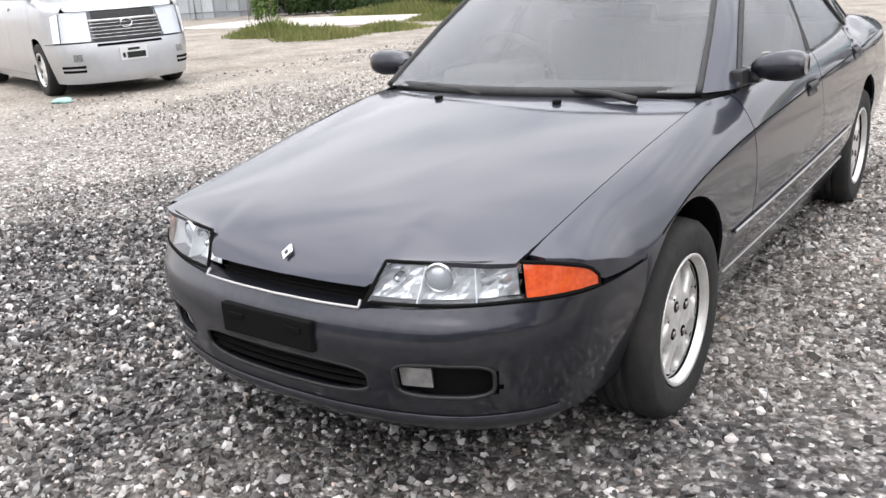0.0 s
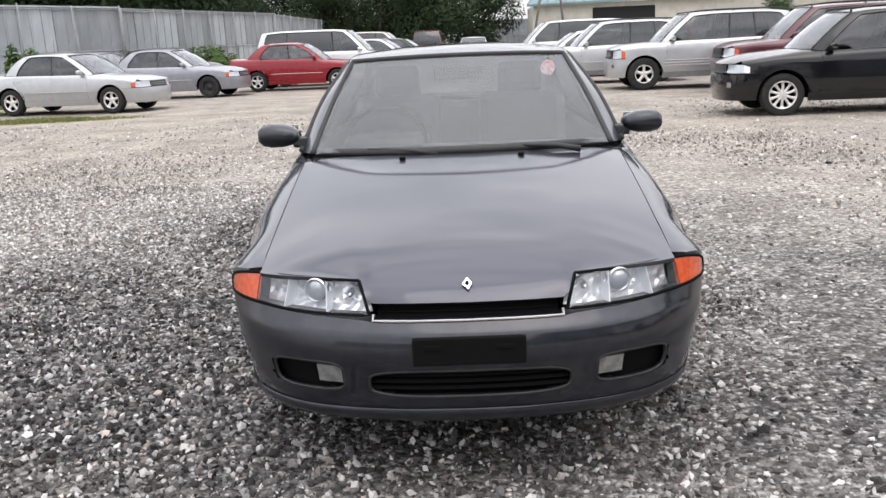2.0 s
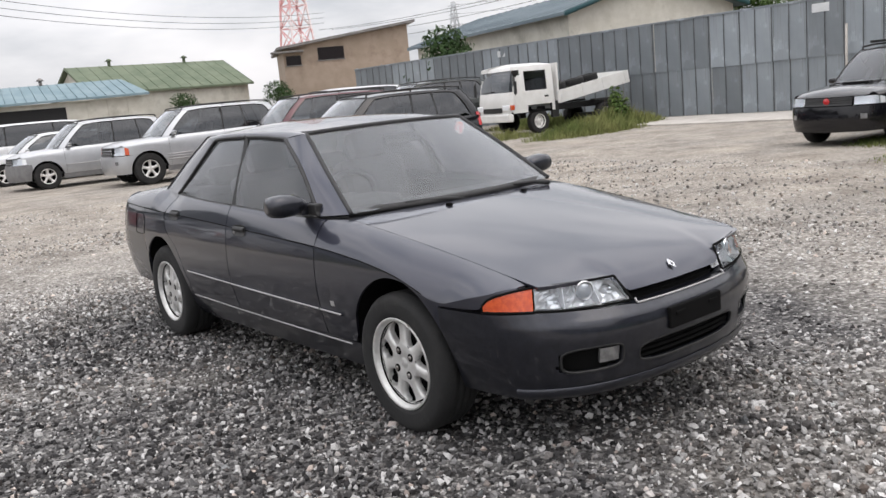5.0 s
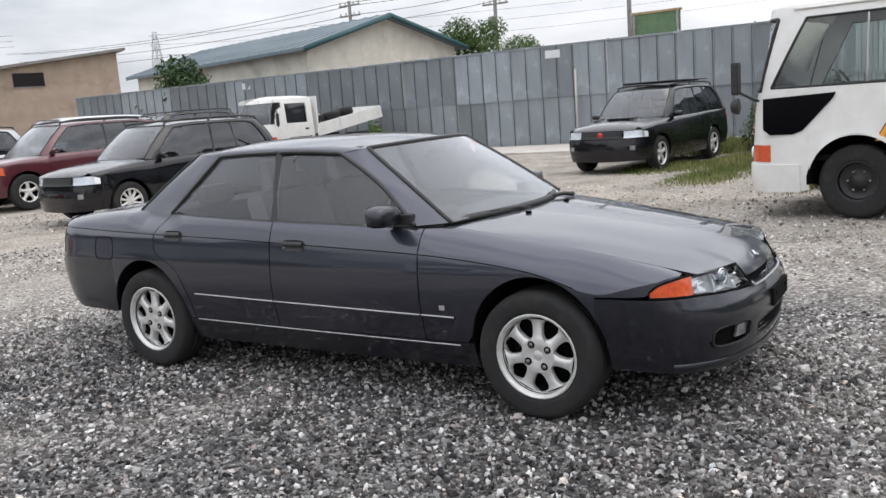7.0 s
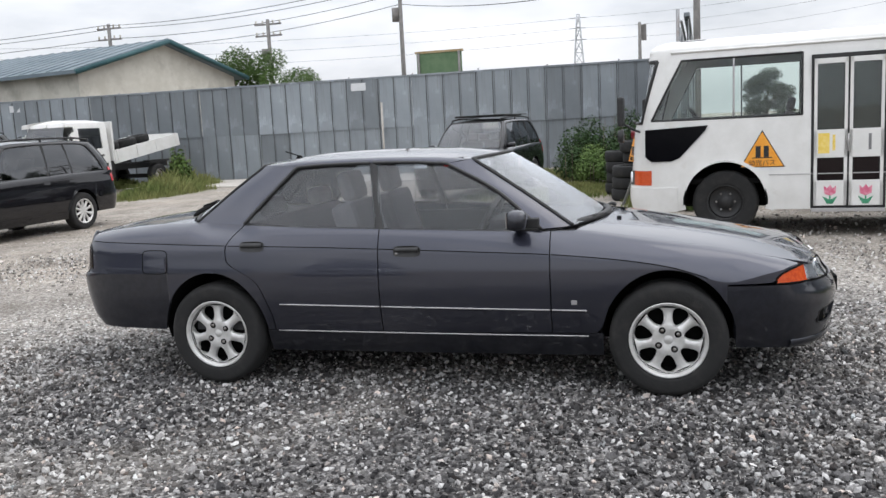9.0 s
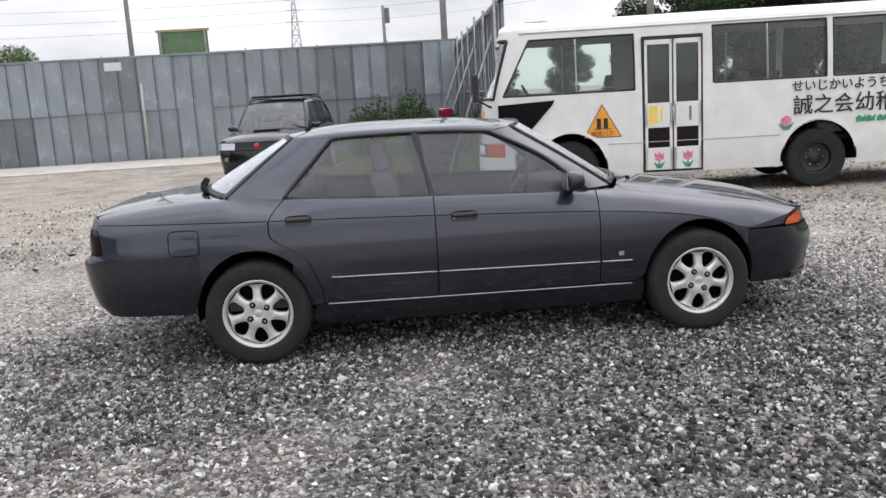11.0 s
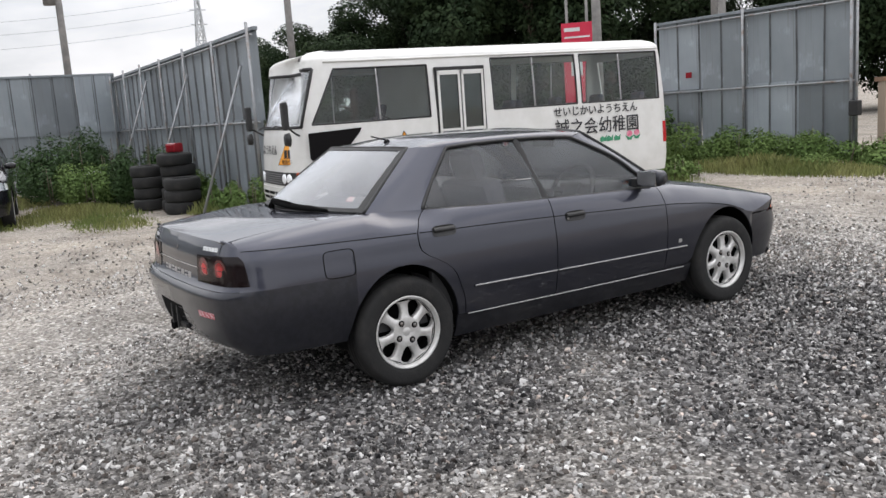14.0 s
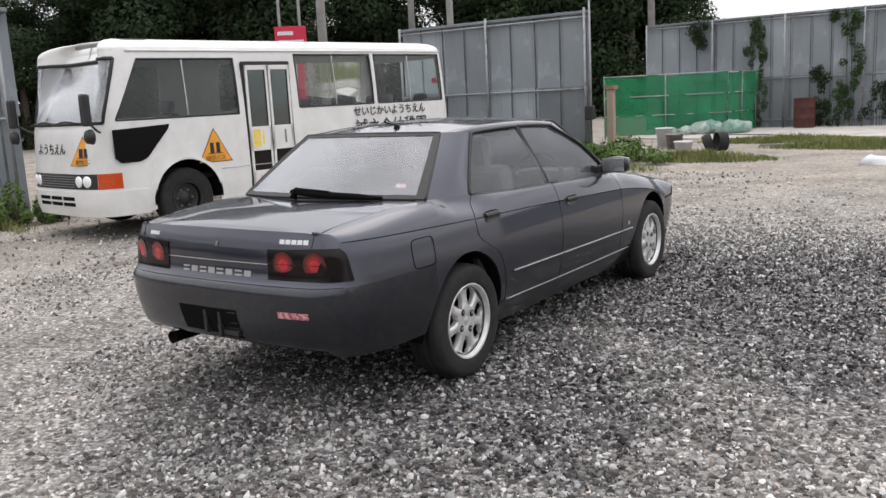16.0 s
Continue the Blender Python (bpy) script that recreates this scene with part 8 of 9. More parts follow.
# long warehouses at the far end
b = thing("warehouse", pose(5.6, 60.0, 0, 0, 0, -2), "long pale warehouse with a faded blue roof and open doors", "building")
box("wall", 0, 13.8, 0, 9, 0, 3.45, M["cream_wall"], b)
mesh_object("roof", [(-0.5, -0.6, 3.35), (14.3, -0.6, 3.55), (14.0, 4.5, 4.85), (0.6, 4.5, 4.65), (-0.5, -0.6, 3.5), (14.3, -0.6, 3.7), (14.0, 4.5, 5.0), (0.6, 4.5, 4.8)],
            [(3, 2, 1, 0), (4, 5, 6, 7), (0, 1, 5, 4), (1, 2, 6, 5), (2, 3, 7, 6), (3, 0, 4, 7)], M["blue_roof"], b, smooth=False)
for k2 in range(22):
    x = 0.1 + k2 * 0.65
    tube("roof_seam", [(x - 0.5, -0.6, 3.53 + 0.0135 * x), (x * 0.965 + 0.4, 4.5, 4.84 + 0.0135 * x)], 0.03, M["blue_roof"], b, sides=4)
box("doorway", 4.2, 8.6, -0.05, 0.4, 0, 3.1, M["dark_open"], b, "dark open doorway")
for x in (1.2, 2.6, 10.0, 11.4, 12.8):
    box("wall_post", x, x + 0.12, -0.05, 0.0, 0, 3.4, M["cream_wall"], b)
for x in (3.0, 8.2):
    tube("roof_vent", [(x, 4.4, 4.7), (x, 4.4, 5.25)], 0.12, M["steel"], b, sides=8)
    tube("vent_cap", [(x, 4.4, 5.2), (x, 4.4, 5.4)], [0.3, 0.1], M["steel"], b, sides=8)
shed("warehouse", pose(31.5, 72, 0, 0, 0, 90), 10.5, 13.2, 4.2, 6.4, M["cream_wall"], M["green_roof"], "pale warehouse with a moss-green roof", vents=2, windows=((-3.0, -2.0, 2.6, 3.3),), over=0.4)

# brown two-storey building with a single-pitch roof
b = thing("brown_building", pose(31.6, 60.0, 0, 0, 0, -25), "brown rendered building with a dark single-pitch roof", "building")
verts = [(0, 0, 0), (10.4, 0, 0), (10.4, 0, 7.6), (0, 0, 6.35), (0, 9, 0), (10.4, 9, 0), (10.4, 9, 7.6), (0, 9, 6.35)]
mesh_object("wall", verts, [(0, 1, 2, 3), (5, 4, 7, 6), (1, 5, 6, 2), (4, 0, 3, 7), (3, 2, 6, 7)], M["brown_wall"], b, smooth=False)
mesh_object("roof", [(-0.5, -0.6, 6.27), (11.0, -0.6, 7.69), (11.0, 9.6, 7.69), (-0.5, 9.6, 6.27), (-0.5, -0.6, 6.47), (11.0, -0.6, 7.89), (11.0, 9.6, 7.89), (-0.5, 9.6, 6.47)],
            [(3, 2, 1, 0), (4, 5, 6, 7), (0, 1, 5, 4), (1, 2, 6, 5), (2, 3, 7, 6), (3, 0, 4, 7)], M["pole"], b, smooth=False)
for x0, x1, z0, z1 in ((2.8, 4.95, 5.25, 6.25), (0.2, 1.4, 5.0, 5.75)):
    w = box("window", x0, x1, -0.05, 0.1, z0, z1, M["dark_lens"], b, bevel=0.01)
    box("window_frame", x0 - 0.08, x1 + 0.08, -0.08, -0.05, z0 - 0.08, z0, M["pole"], w, bevel=0.01)
box("porch_roof", -1.0, 1.6, -0.9, 0, 6.0, 6.12, M["pole"], b, bevel=0.01)

# green hoarding behind the fence, red sign beyond the bus
b = thing("hoarding", pose(32.0, 8.5, 0, 0, 0, 90), "plain green hoarding with a rusty frame behind the fence", "hoarding")
box("board", 0.15, 2.2, -0.05, 0.05, 2.6, 4.72, M["signgreen"], b, bevel=0.01)
box("top_edge", 0.08, 2.27, -0.09, 0.09, 4.68, 4.78, mat("rusty_edge", (0.30, 0.22, 0.10), 0.7, color2=(0.4, 0.32, 0.2), scale=5), b, bevel=0.01)
for x in (0.25, 2.1):
    tube("post", [(x, 0.1, 0), (x, 0.1, 4.7)], 0.06, M["pole"], b, sides=6)
b = thing("red_sign", pose(18.6, -16.2, 0, 0, 0, 180 + 45), "red sign board with pale bars on two posts", "sign")
box("board", -0.55, 0.55, -0.04, 0.04, 3.45, 4.15, M["signred"], b, bevel=0.01)
box("bar", -0.45, 0.1, -0.05, -0.041, 3.85, 3.98, M["whitecar"], b, bevel=0)
box("bar", -0.45, 0.45, -0.05, -0.041, 3.62, 3.68, M["whitecar"], b, bevel=0)
box("panel", -0.50, 0.40, -0.04, 0.04, 1.0, 3.1, M["signred"], b, bevel=0.01)
box("bar", -0.25, 0.15, -0.05, -0.041, 2.3, 2.9, M["whitecar"], b, bevel=0)
for x in (-0.35, 0.35):
    tube("post", [(x, 0.06, 0), (x, 0.06, 5.2)], 0.05, M["pole"], b, sides=8)


def pole(x, y, h, label="grey utility pole with cross arms and wires", arms=2, turn=0, r=0.16):
    ob = thing("utility_pole", pose(x, y, 0, 0, 0, turn), label, "utility pole", "utility poles")
    tube("shaft", [(0, 0, 0), (0, 0, h)], [r, r * 0.7], M["pole"], ob, sides=10)
    for k2 in range(arms):
        z = h - 0.35 - 0.7 * k2
        box("cross_arm", -0.9, 0.9, -0.05, 0.05, z, z + 0.1, M["pole"], ob, bevel=0.01)
        for x2 in (-0.8, -0.35, 0.35, 0.8):
            tube("insulator", [(x2, 0, z + 0.1), (x2, 0, z + 0.3)], 0.05, M["cream_wall"], ob, sides=6)
    if arms > 1:
        tube("transformer", [(0.32, 0, h - 2.6), (0.32, 0, h - 1.8)], 0.22, M["pole"], ob, sides=10)
    return ob


P8 = ((45, 35.4, 9.2), (45, 24.0, 8.6), (45, 15.3, 10.4), (30, -1.2, 8.8))
for x, y, h in P8:
    pole(x, y, h, turn=90)
lp = pole(36.2, 1.13, 5.75, "grey post with a lamp box behind the fence", 0, r=0.10)
box("lamp_box", 0.08, 0.42, -0.30, 0.05, 4.95, 5.65, M["pole"], lp, bevel=0.03)
sb = thing("far_sign", pose(53.5, -30.0, 0, 0, 0, 60), "pale sign panel on a pole far behind the bus", "sign")
tube("pole", [(0, 0, 0), (0, 0, 6.9)], 0.12, M["pole"], sb, sides=8)
box("panel", -0.85, 0.85, -0.12, 0.12, 6.55, 7.9, M["haze_steel"], sb, bevel=0.03)
pole(26.0, -8.5, 9.0, turn=45)
pole(19.0, -24.0, 11.0, turn=30)
pole(9.5, -27.0, 9.5, turn=0)
pole(14.2, -13.0, 6.4, "plain grey post beside the entrance", 0)
pole(9.4, -12.6, 5.2, "plain grey post behind the sheet fence", 0, r=0.11)


def wire(a, c, sag, label="thin sagging overhead wire"):
    a, c = Vector(a), Vector(c)
    pts = [a.lerp(c, t) - Vector((0, 0, sag * 4 * t * (1 - t))) for t in np.linspace(0, 1, 14)]
    o = tube("overhead_wire", pts, 0.022, M["wire"], None, sides=4)
    tagged(o, label, "wire", "overhead wires")


for dz, dx in ((-0.2, 0.8), (-0.2, -0.8), (-0.9, 0.35), (-1.6, 0.0)):
    wire((45 + dx, 75, 9.5 + dz), (45 + dx, 35.4, 9.2 + dz), 0.6)
    wire((45 + dx, 35.4, 9.2 + dz), (45 + dx, 15.3, 10.4 + dz), 0.5)
    wire((45 + dx, 15.3, 10.4 + dz), (30 + dx, -1.2, 8.6 + dz), 0.6)
    wire((30 + dx, -1.2, 8.6 + dz), (26 + dx, -8.5, 8.8 + dz), 0.2)
    wire((26 + dx, -8.5, 8.8 + dz), (19 + dx, -24, 10.8 + dz), 0.3)
    wire((19 + dx, -24, 10.8 + dz), (9.5 + dx, -60, 10.4 + dz), 0.6)
def lattice(x, y, h, w0, m, label):
    ob = thing("transmission_tower", pose(x, y, 0), label, "tower", "far towers")
    n = 9
    ring = []
    for i in range(n + 1):
        f = w0 * (1 - 0.86 * i / n)
        ring.append([(sx * f, sy * f, h * i / n) for sx, sy in ((1, 1), (-1, 1), (-1, -1), (1, -1))])
    for k2 in range(4):
        tube("leg", [r[k2] for r in ring], h * 0.006, m, ob, sides=4)
        q = (k2 + 1) % 4
        for i in range(n):
            tube("lattice_bar", [ring[i][k2], ring[i + 1][q]], h * 0.0035, m, ob, sides=4)
            tube("lattice_bar", [ring[i][q], ring[i + 1][k2]], h * 0.0035, m, ob, sides=4)
            tube("lattice_bar", [ring[i + 1][k2], ring[i + 1][q]], h * 0.0035, m, ob, sides=4)
    for z in (0.78, 0.88, 0.97):
        tube("arm", [(0, -w0 * 0.9, h * z), (0, w0 * 0.9, h * z)], h * 0.005, m, ob, sides=4)


lattice(86.5, 153.8, 40, 3.6, M["redwhite"], "red and white lattice tower far off")
TOWERS = ((93.7, 112.2, 17.0), (144.2, 14.2, 19.0), (138.0, -41.2, 23.0))
for x, y, h in TOWERS:
    lattice(x, y, h, 1.5, M["haze_steel"], "grey lattice tower far off in haze")
for (x0, y0, h0), (x1, y1, h1) in zip(TOWERS[:-1], TOWERS[1:]):
    for k2 in (0.78, 0.88, 0.97):
        wire((x0, y0, h0 * k2), (x1, y1, h1 * k2), 1.5, "far sagging transmission line")
b = thing("twin_pole", pose(4.7, 58.6, 0), "tall twin pole leaning together with wires", "utility pole")
tube("pole_leg", [(0.6, 0, 0), (2.1, 0, 8.7)], 0.09, M["pole"], b, sides=6)
tube("pole_leg", [(3.1, 0, 0), (2.1, 0, 8.7), (2.05, 0, 11.5)], 0.09, M["pole"], b, sides=6)
for k2 in range(3):
    wire((6.75, 58.6, 10.8 - 0.5 * k2), (-40, 75, 11.0 - 0.5 * k2), 1.0)
    wire((6.75, 58.6, 10.8 - 0.5 * k2), (45, 75, 11.0 - 0.5 * k2), 1.0)

# ---- plants ----
def leaf_mat(name, a, c):
    m = mat(name, a, 0.7, color2=c, scale=0.7, mix=(0.3, 0.7), island=0.3, spec=0.12)
    return m


M["leaf_dark"] = leaf_mat("dark_leaves", (0.016, 0.030, 0.014), (0.034, 0.052, 0.022))
M["leaf_mid"] = leaf_mat("green_leaves", (0.055, 0.10, 0.028), (0.085, 0.135, 0.040))
M["leaf_deep"] = leaf_mat("deep_green_leaves", (0.028, 0.055, 0.020), (0.05, 0.085, 0.03))
M["leaf_weed"] = leaf_mat("weed_leaves", (0.075, 0.13, 0.035), (0.13, 0.18, 0.055))
M["grass"] = leaf_mat("grass_blades", (0.10, 0.145, 0.04), (0.27, 0.26, 0.11))
M["bark"] = mat("bark", (0.085, 0.065, 0.05), 0.9, color2=(0.13, 0.10, 0.075), scale=8, bump=0.4, bump_scale=25)


def leaves(name, centres, radii, count, size, material, parent, seed, label="", upward=0.4):
    """Many small folded leaves through a set of clumps."""
    r = np.random.RandomState(seed)
    cs, rs = np.array(centres, float), np.array(radii, float)
    vol = rs[:, 0] * rs[:, 1] * rs[:, 2]
    pick = r.choice(len(cs), count, p=vol / vol.sum())
    d = r.normal(size=(count, 3))
    d /= np.linalg.norm(d, axis=1, keepdims=True)
    rad = r.uniform(0.35, 1.05, (count, 1)) ** 0.6
    p = cs[pick] + d * rad * rs[pick]
    n = d + r.normal(scale=0.6, size=(count, 3)) + np.array([0, 0, upward])
    n /= np.linalg.norm(n, axis=1, keepdims=True)
    a = np.cross(n, r.normal(size=(count, 3)))
    a /= np.linalg.norm(a, axis=1, keepdims=True) + 1e-9
    b = np.cross(n, a)
    s = size * r.uniform(0.6, 1.4, (count, 1))
    v = np.stack([p - a * s, p + b * s * 0.45 + n * s * 0.12, p + a * s, p - b * s * 0.45 + n * s * 0.12], 1).reshape(-1, 3)
    me = bpy.data.meshes.new(name)
    me.vertices.add(len(v)), me.vertices.foreach_set("co", v.ravel())
    idx = np.arange(len(v))
    me.loops.add(len(v)), me.loops.foreach_set("vertex_index", idx)
    me.polygons.add(count)
    me.polygons.foreach_set("loop_start", idx[::4])
    me.materials.append(material)
    me.update(calc_edges=True)
    ob = new(name, me)
    if parent is not None:
        ob.parent = parent
    if label:
        ob["label"] = label
    return ob


def tree(m, h, spread, material, label, seed, group, count=5200, low=0.15, size=0.17):
    ob = thing("tree", m, label, "tree", group)
    rnd = random.Random(seed)
    top = h * 0.72
    tube("trunk", [(0, 0, -0.1), (rnd.uniform(-0.1, 0.1), 0.05, h * 0.25), (rnd.uniform(-0.3, 0.3), rnd.uniform(-0.3, 0.3), top)], [h * 0.028, h * 0.022, h * 0.007], M["bark"], ob, sides=8)
    cs, rs = [], []
    for k2 in range(16):
        a = rnd.uniform(0, 6.283)
        z = h * (low + (0.93 - low) * (k2 + 0.5) / 16)
        f = math.sin(math.pi * min(0.97, (z / h) ** 0.8)) ** 0.7
        q = spread * f * rnd.uniform(0.25, 0.72)
        c = (q * math.cos(a), q * math.sin(a), z)
        cs.append(c)
        e = spread * rnd.uniform(0.28, 0.50)
        rs.append((e, e, e * rnd.uniform(0.6, 0.9)))
        if k2 % 2 == 0:
            tube("limb", [(0, 0, z * 0.72), (c[0] * 0.5, c[1] * 0.5, z * 0.9), c], [h * 0.010, h * 0.006, h * 0.003], M["bark"], ob, sides=5)
    leaves("crown", cs, rs, count, size * h / 8, material, ob, seed)
    return ob


# dark wood at the far left end of the yard
first = tree(pose(-6, 66, 0), 6.5, 4.2, M["leaf_dark"], "broad dark-leaved tree in a dense row", 11, "far wood", count=15000, size=0.15, low=0.05)
second = tree(pose(-13, 70, 0), 7.4, 4.6, M["leaf_dark"], "broad dark-leaved tree in a dense row", 12, "far wood", count=15000, size=0.15, low=0.05)
rnd = random.Random(5)
spots = [(-1.8, 64), (1.2, 69), (-9.5, 64), (-4, 73), (-17.5, 66), (-21, 70), (-25, 64), (-30, 69), (-35, 63), (-40, 68), (-46, 62), (-20, 50), (-26, 47), (-31, 42), (-38, 40), (-45, 44), (-37, 52), (-16, 58)]
for i, (x, y) in enumerate(spots):
    k2 = rnd.uniform(0.85, 1.15) * (0.8 if x > 0 else 0.95 if x > -20 else 1.5)
    o = copy_thing(first if i % 2 else second, pose(x, y, 0, 0, 0, rnd.uniform(0, 360)))
    o.scale = (k2, k2, k2 * rnd.uniform(0.92, 1.1))
# tall wood behind the bus and the entrance
big = tree(pose(32.5, -20.5, 0), 12.5, 4.6, M["leaf_dark"], "tall dark tree of the wood behind the yard", 21, "wood behind the entrance", count=26000, low=0.08, size=0.085)
big2 = tree(pose(20.0, -33.0, 0), 11.5, 4.4, M["leaf_dark"], "tall dark tree of the wood behind the yard", 22, "wood behind the entrance", count=26000, low=0.08, size=0.085)
for i, (x, y, k2) in enumerate(((36.0, -19.5, 0.75), (30.5, -23.8, 1.05), (28.0, -26.8, 1.0), (34.8, -24.0, 1.1), (38.5, -21.0, 0.9), (32.0, -28.0, 1.15), (36.5, -27.0, 1.1), (27.0, -31.5, 1.0), (17.0, -35.0, 1.05), (14.2, -36.6, 0.95),
                                (23.0, -36.5, 1.05), (18.5, -40.0, 1.15), (15.0, -41.5, 1.1), (26.0, -38.0, 0.75), (30.0, -34.5, 0.95), (40.5, -26.0, 1.0), (12.6, -39.5, 0.8))):
    o = copy_thing(big if i % 2 else big2, pose(x, y, 0, 0, 0, 70 * i))
    o.scale = (k2, k2, k2)
for i, (x, y, k2) in enumerate(((37.2, -11.8, 0.45), (37.0, -13.8, 0.5), (35.9, -16.0, 0.58), (42.5, -9.0, 0.34), (46.0, -5.5, 0.3))):
    o = copy_thing(big, pose(x, y, 0, 0, 0, 50 + 70 * i))
    o.scale = (k2 * 1.2, k2 * 1.2, k2)
# garden trees behind the east fence and by the brown building
mid = tree(pose(37.2, 22.4, 0), 6.2, 2.3, M["leaf_mid"], "green tree behind the fence", 31, "trees behind the fence", count=9000, low=0.05, size=0.10)
copy_thing(mid, pose(38.2, 20.9, 0, 0, 0, 80)).scale = (1.0, 1.0, 0.98)
copy_thing(mid, pose(39.3, 19.4, 0, 0, 0, 150)).scale = (1.0, 1.0, 0.82)
bush1 = tree(pose(22.2, 28.0, 0), 4.3, 2.3, M["leaf_deep"], "round green bush leaning over the fence", 41, "bushes", count=4200, low=0.1, size=0.2)
copy_thing(bush1, pose(29.5, 58, 0, 0, 0, 40)).scale = (0.9, 0.9, 0.85)
copy_thing(bush1, pose(24.5, 64, 0, 0, 0, 140)).scale = (0.9, 0.9, 0.8)
copy_thing(bush1, pose(12.5, 78, 0, 0, 0, 240)).scale = (1.0, 1.0, 0.9)


def bush(m, sx, sy, sz, material, label, seed, count=2600, size=0.05, group="weeds", name="bush"):
    ob = thing(name, m, label, "bush", group)
    rnd = random.Random(seed)
    cs, rs = [], []
    for k2 in range(14):
        x, y = rnd.uniform(-1, 1), rnd.uniform(-1, 1)
        top = sz * rnd.uniform(0.35, 0.95) * (1 - 0.35 * (x * x + y * y) / 2)
        cs.append((x * sx * 0.8, y * sy * 0.8, top * 0.55))
        rs.append((sx * 0.28, sy * 0.34, top * 0.52))
    for k2 in range(9):
        x, y = rnd.uniform(-0.9, 0.9) * sx, rnd.uniform(-0.9, 0.9) * sy
        tube("stem", [(x, y, 0), (x + rnd.uniform(-0.1, 0.1), y, sz * rnd.uniform(0.5, 0.95))], [0.012, 0.005], M["bark"], ob, sides=4)
    leaves("foliage", cs, rs, count, size, material, ob, seed, upward=0.7)
    return ob


bush(pose(16.6, 1.2, 0), 2.3, 1.3, 1.7, M["leaf_deep"], "tall green weeds in the fence corner", 51, 15000, 0.042)
bush(pose(14.8, 1.5, 0), 1.7, 0.9, 0.95, M["leaf_weed"], "rank green weeds in the fence corner", 50, 11000, 0.034)
bush(pose(13.0, 0.55, 0), 1.5, 0.7, 1.45, M["leaf_deep"], "green bush growing up the fence wing", 52, 12000, 0.036)
bush(pose(11.3, 0.25, 0), 0.9, 0.4, 0.8, M["leaf_weed"], "low weeds at the foot of the fence wing", 53, 5000, 0.032)
bush(pose(9.0, 0.1, 0), 0.9, 0.35, 0.75, M["leaf_weed"], "low weeds at the foot of the fence wing", 54, 5000, 0.032)
bush(pose(4.9, -8.9, 0), 1.3, 0.8, 0.75, M["leaf_weed"], "leafy weeds before the short fence", 55, 11000, 0.03)
bush(pose(6.9, -8.8, 0), 1.3, 0.9, 0.95, M["leaf_weed"], "leafy weeds before the short fence", 56, 12000, 0.032)
bush(pose(3.4, -9.6, 0), 1.0, 0.8, 0.55, M["leaf_weed"], "leafy weeds beside the rubble", 57, 3600, 0.04)
bush(pose(8.6, -3.0, 0), 0.55, 0.6, 1.35, M["leaf_deep"], "dark green bush in the gap behind the bus", 71, 3600, 0.05)
bush(pose(9.9, -2.2, 0), 0.9, 0.6, 1.2, M["leaf_deep"], "dark green weeds behind the fence wing", 72, 4200, 0.05)
bush(pose(8.35, -0.45, 0), 0.35, 0.25, 0.45, M["leaf_weed"], "low weeds at the fence end", 73, 1500, 0.03)
bush(pose(8.6, -9.2, 0), 0.9, 0.6, 1.4, M["leaf_mid"], "green bush behind the bus", 58, 3400, 0.06)
bush(pose(5.9, -6.6, 0), 0.8, 0.6, 0.45, M["leaf_weed"], "low weeds behind the bus", 59, 2200, 0.04)
bush(pose(-22.3, 21.9, 0), 1.5, 0.9, 3.2, M["leaf_deep"], "large dark green shrub growing over the pale fence", 60, 9000, 0.08)
bush(pose(-16.4, 23.9, 0), 1.2, 0.9, 2.7, M["leaf_mid"], "dark green shrub before the pale fence", 61, 5200, 0.09)
bush(pose(-14.9, 26.6, 0), 0.8, 0.8, 2.1, M["leaf_mid"], "dark green shrub before the pale fence", 62, 3000, 0.09)
bush(pose(-19.8, 22.6, 0), 2.4, 1.0, 1.4, M["leaf_deep"], "rank green weeds along the pale fence", 63, 9000, 0.055)
bush(pose(-15.5, 21.6, 0), 2.2, 1.2, 1.05, M["leaf_deep"], "rank green weeds along the pale fence", 64, 9000, 0.055)
bush(pose(-20.6, 18.6, 0), 0.55, 0.4, 2.0, M["leaf_weed"], "thin tall weeds before the pale fence", 65, 1100, 0.06)
bush(pose(-11.6, 36.5, 0), 1.2, 2.6, 1.7, M["leaf_mid"], "green shrubs before the pale fence", 66, 4200, 0.09)
bush(pose(-0.2, 40.5, 0), 1.6, 1.8, 0.9, M["leaf_weed"], "weeds between the back rows", 67, 2600, 0.08)
bush(pose(17.6, 14.2, 0), 0.35, 0.35, 1.45, M["leaf_weed"], "single tall weed beside the truck", 68, 900, 0.07)
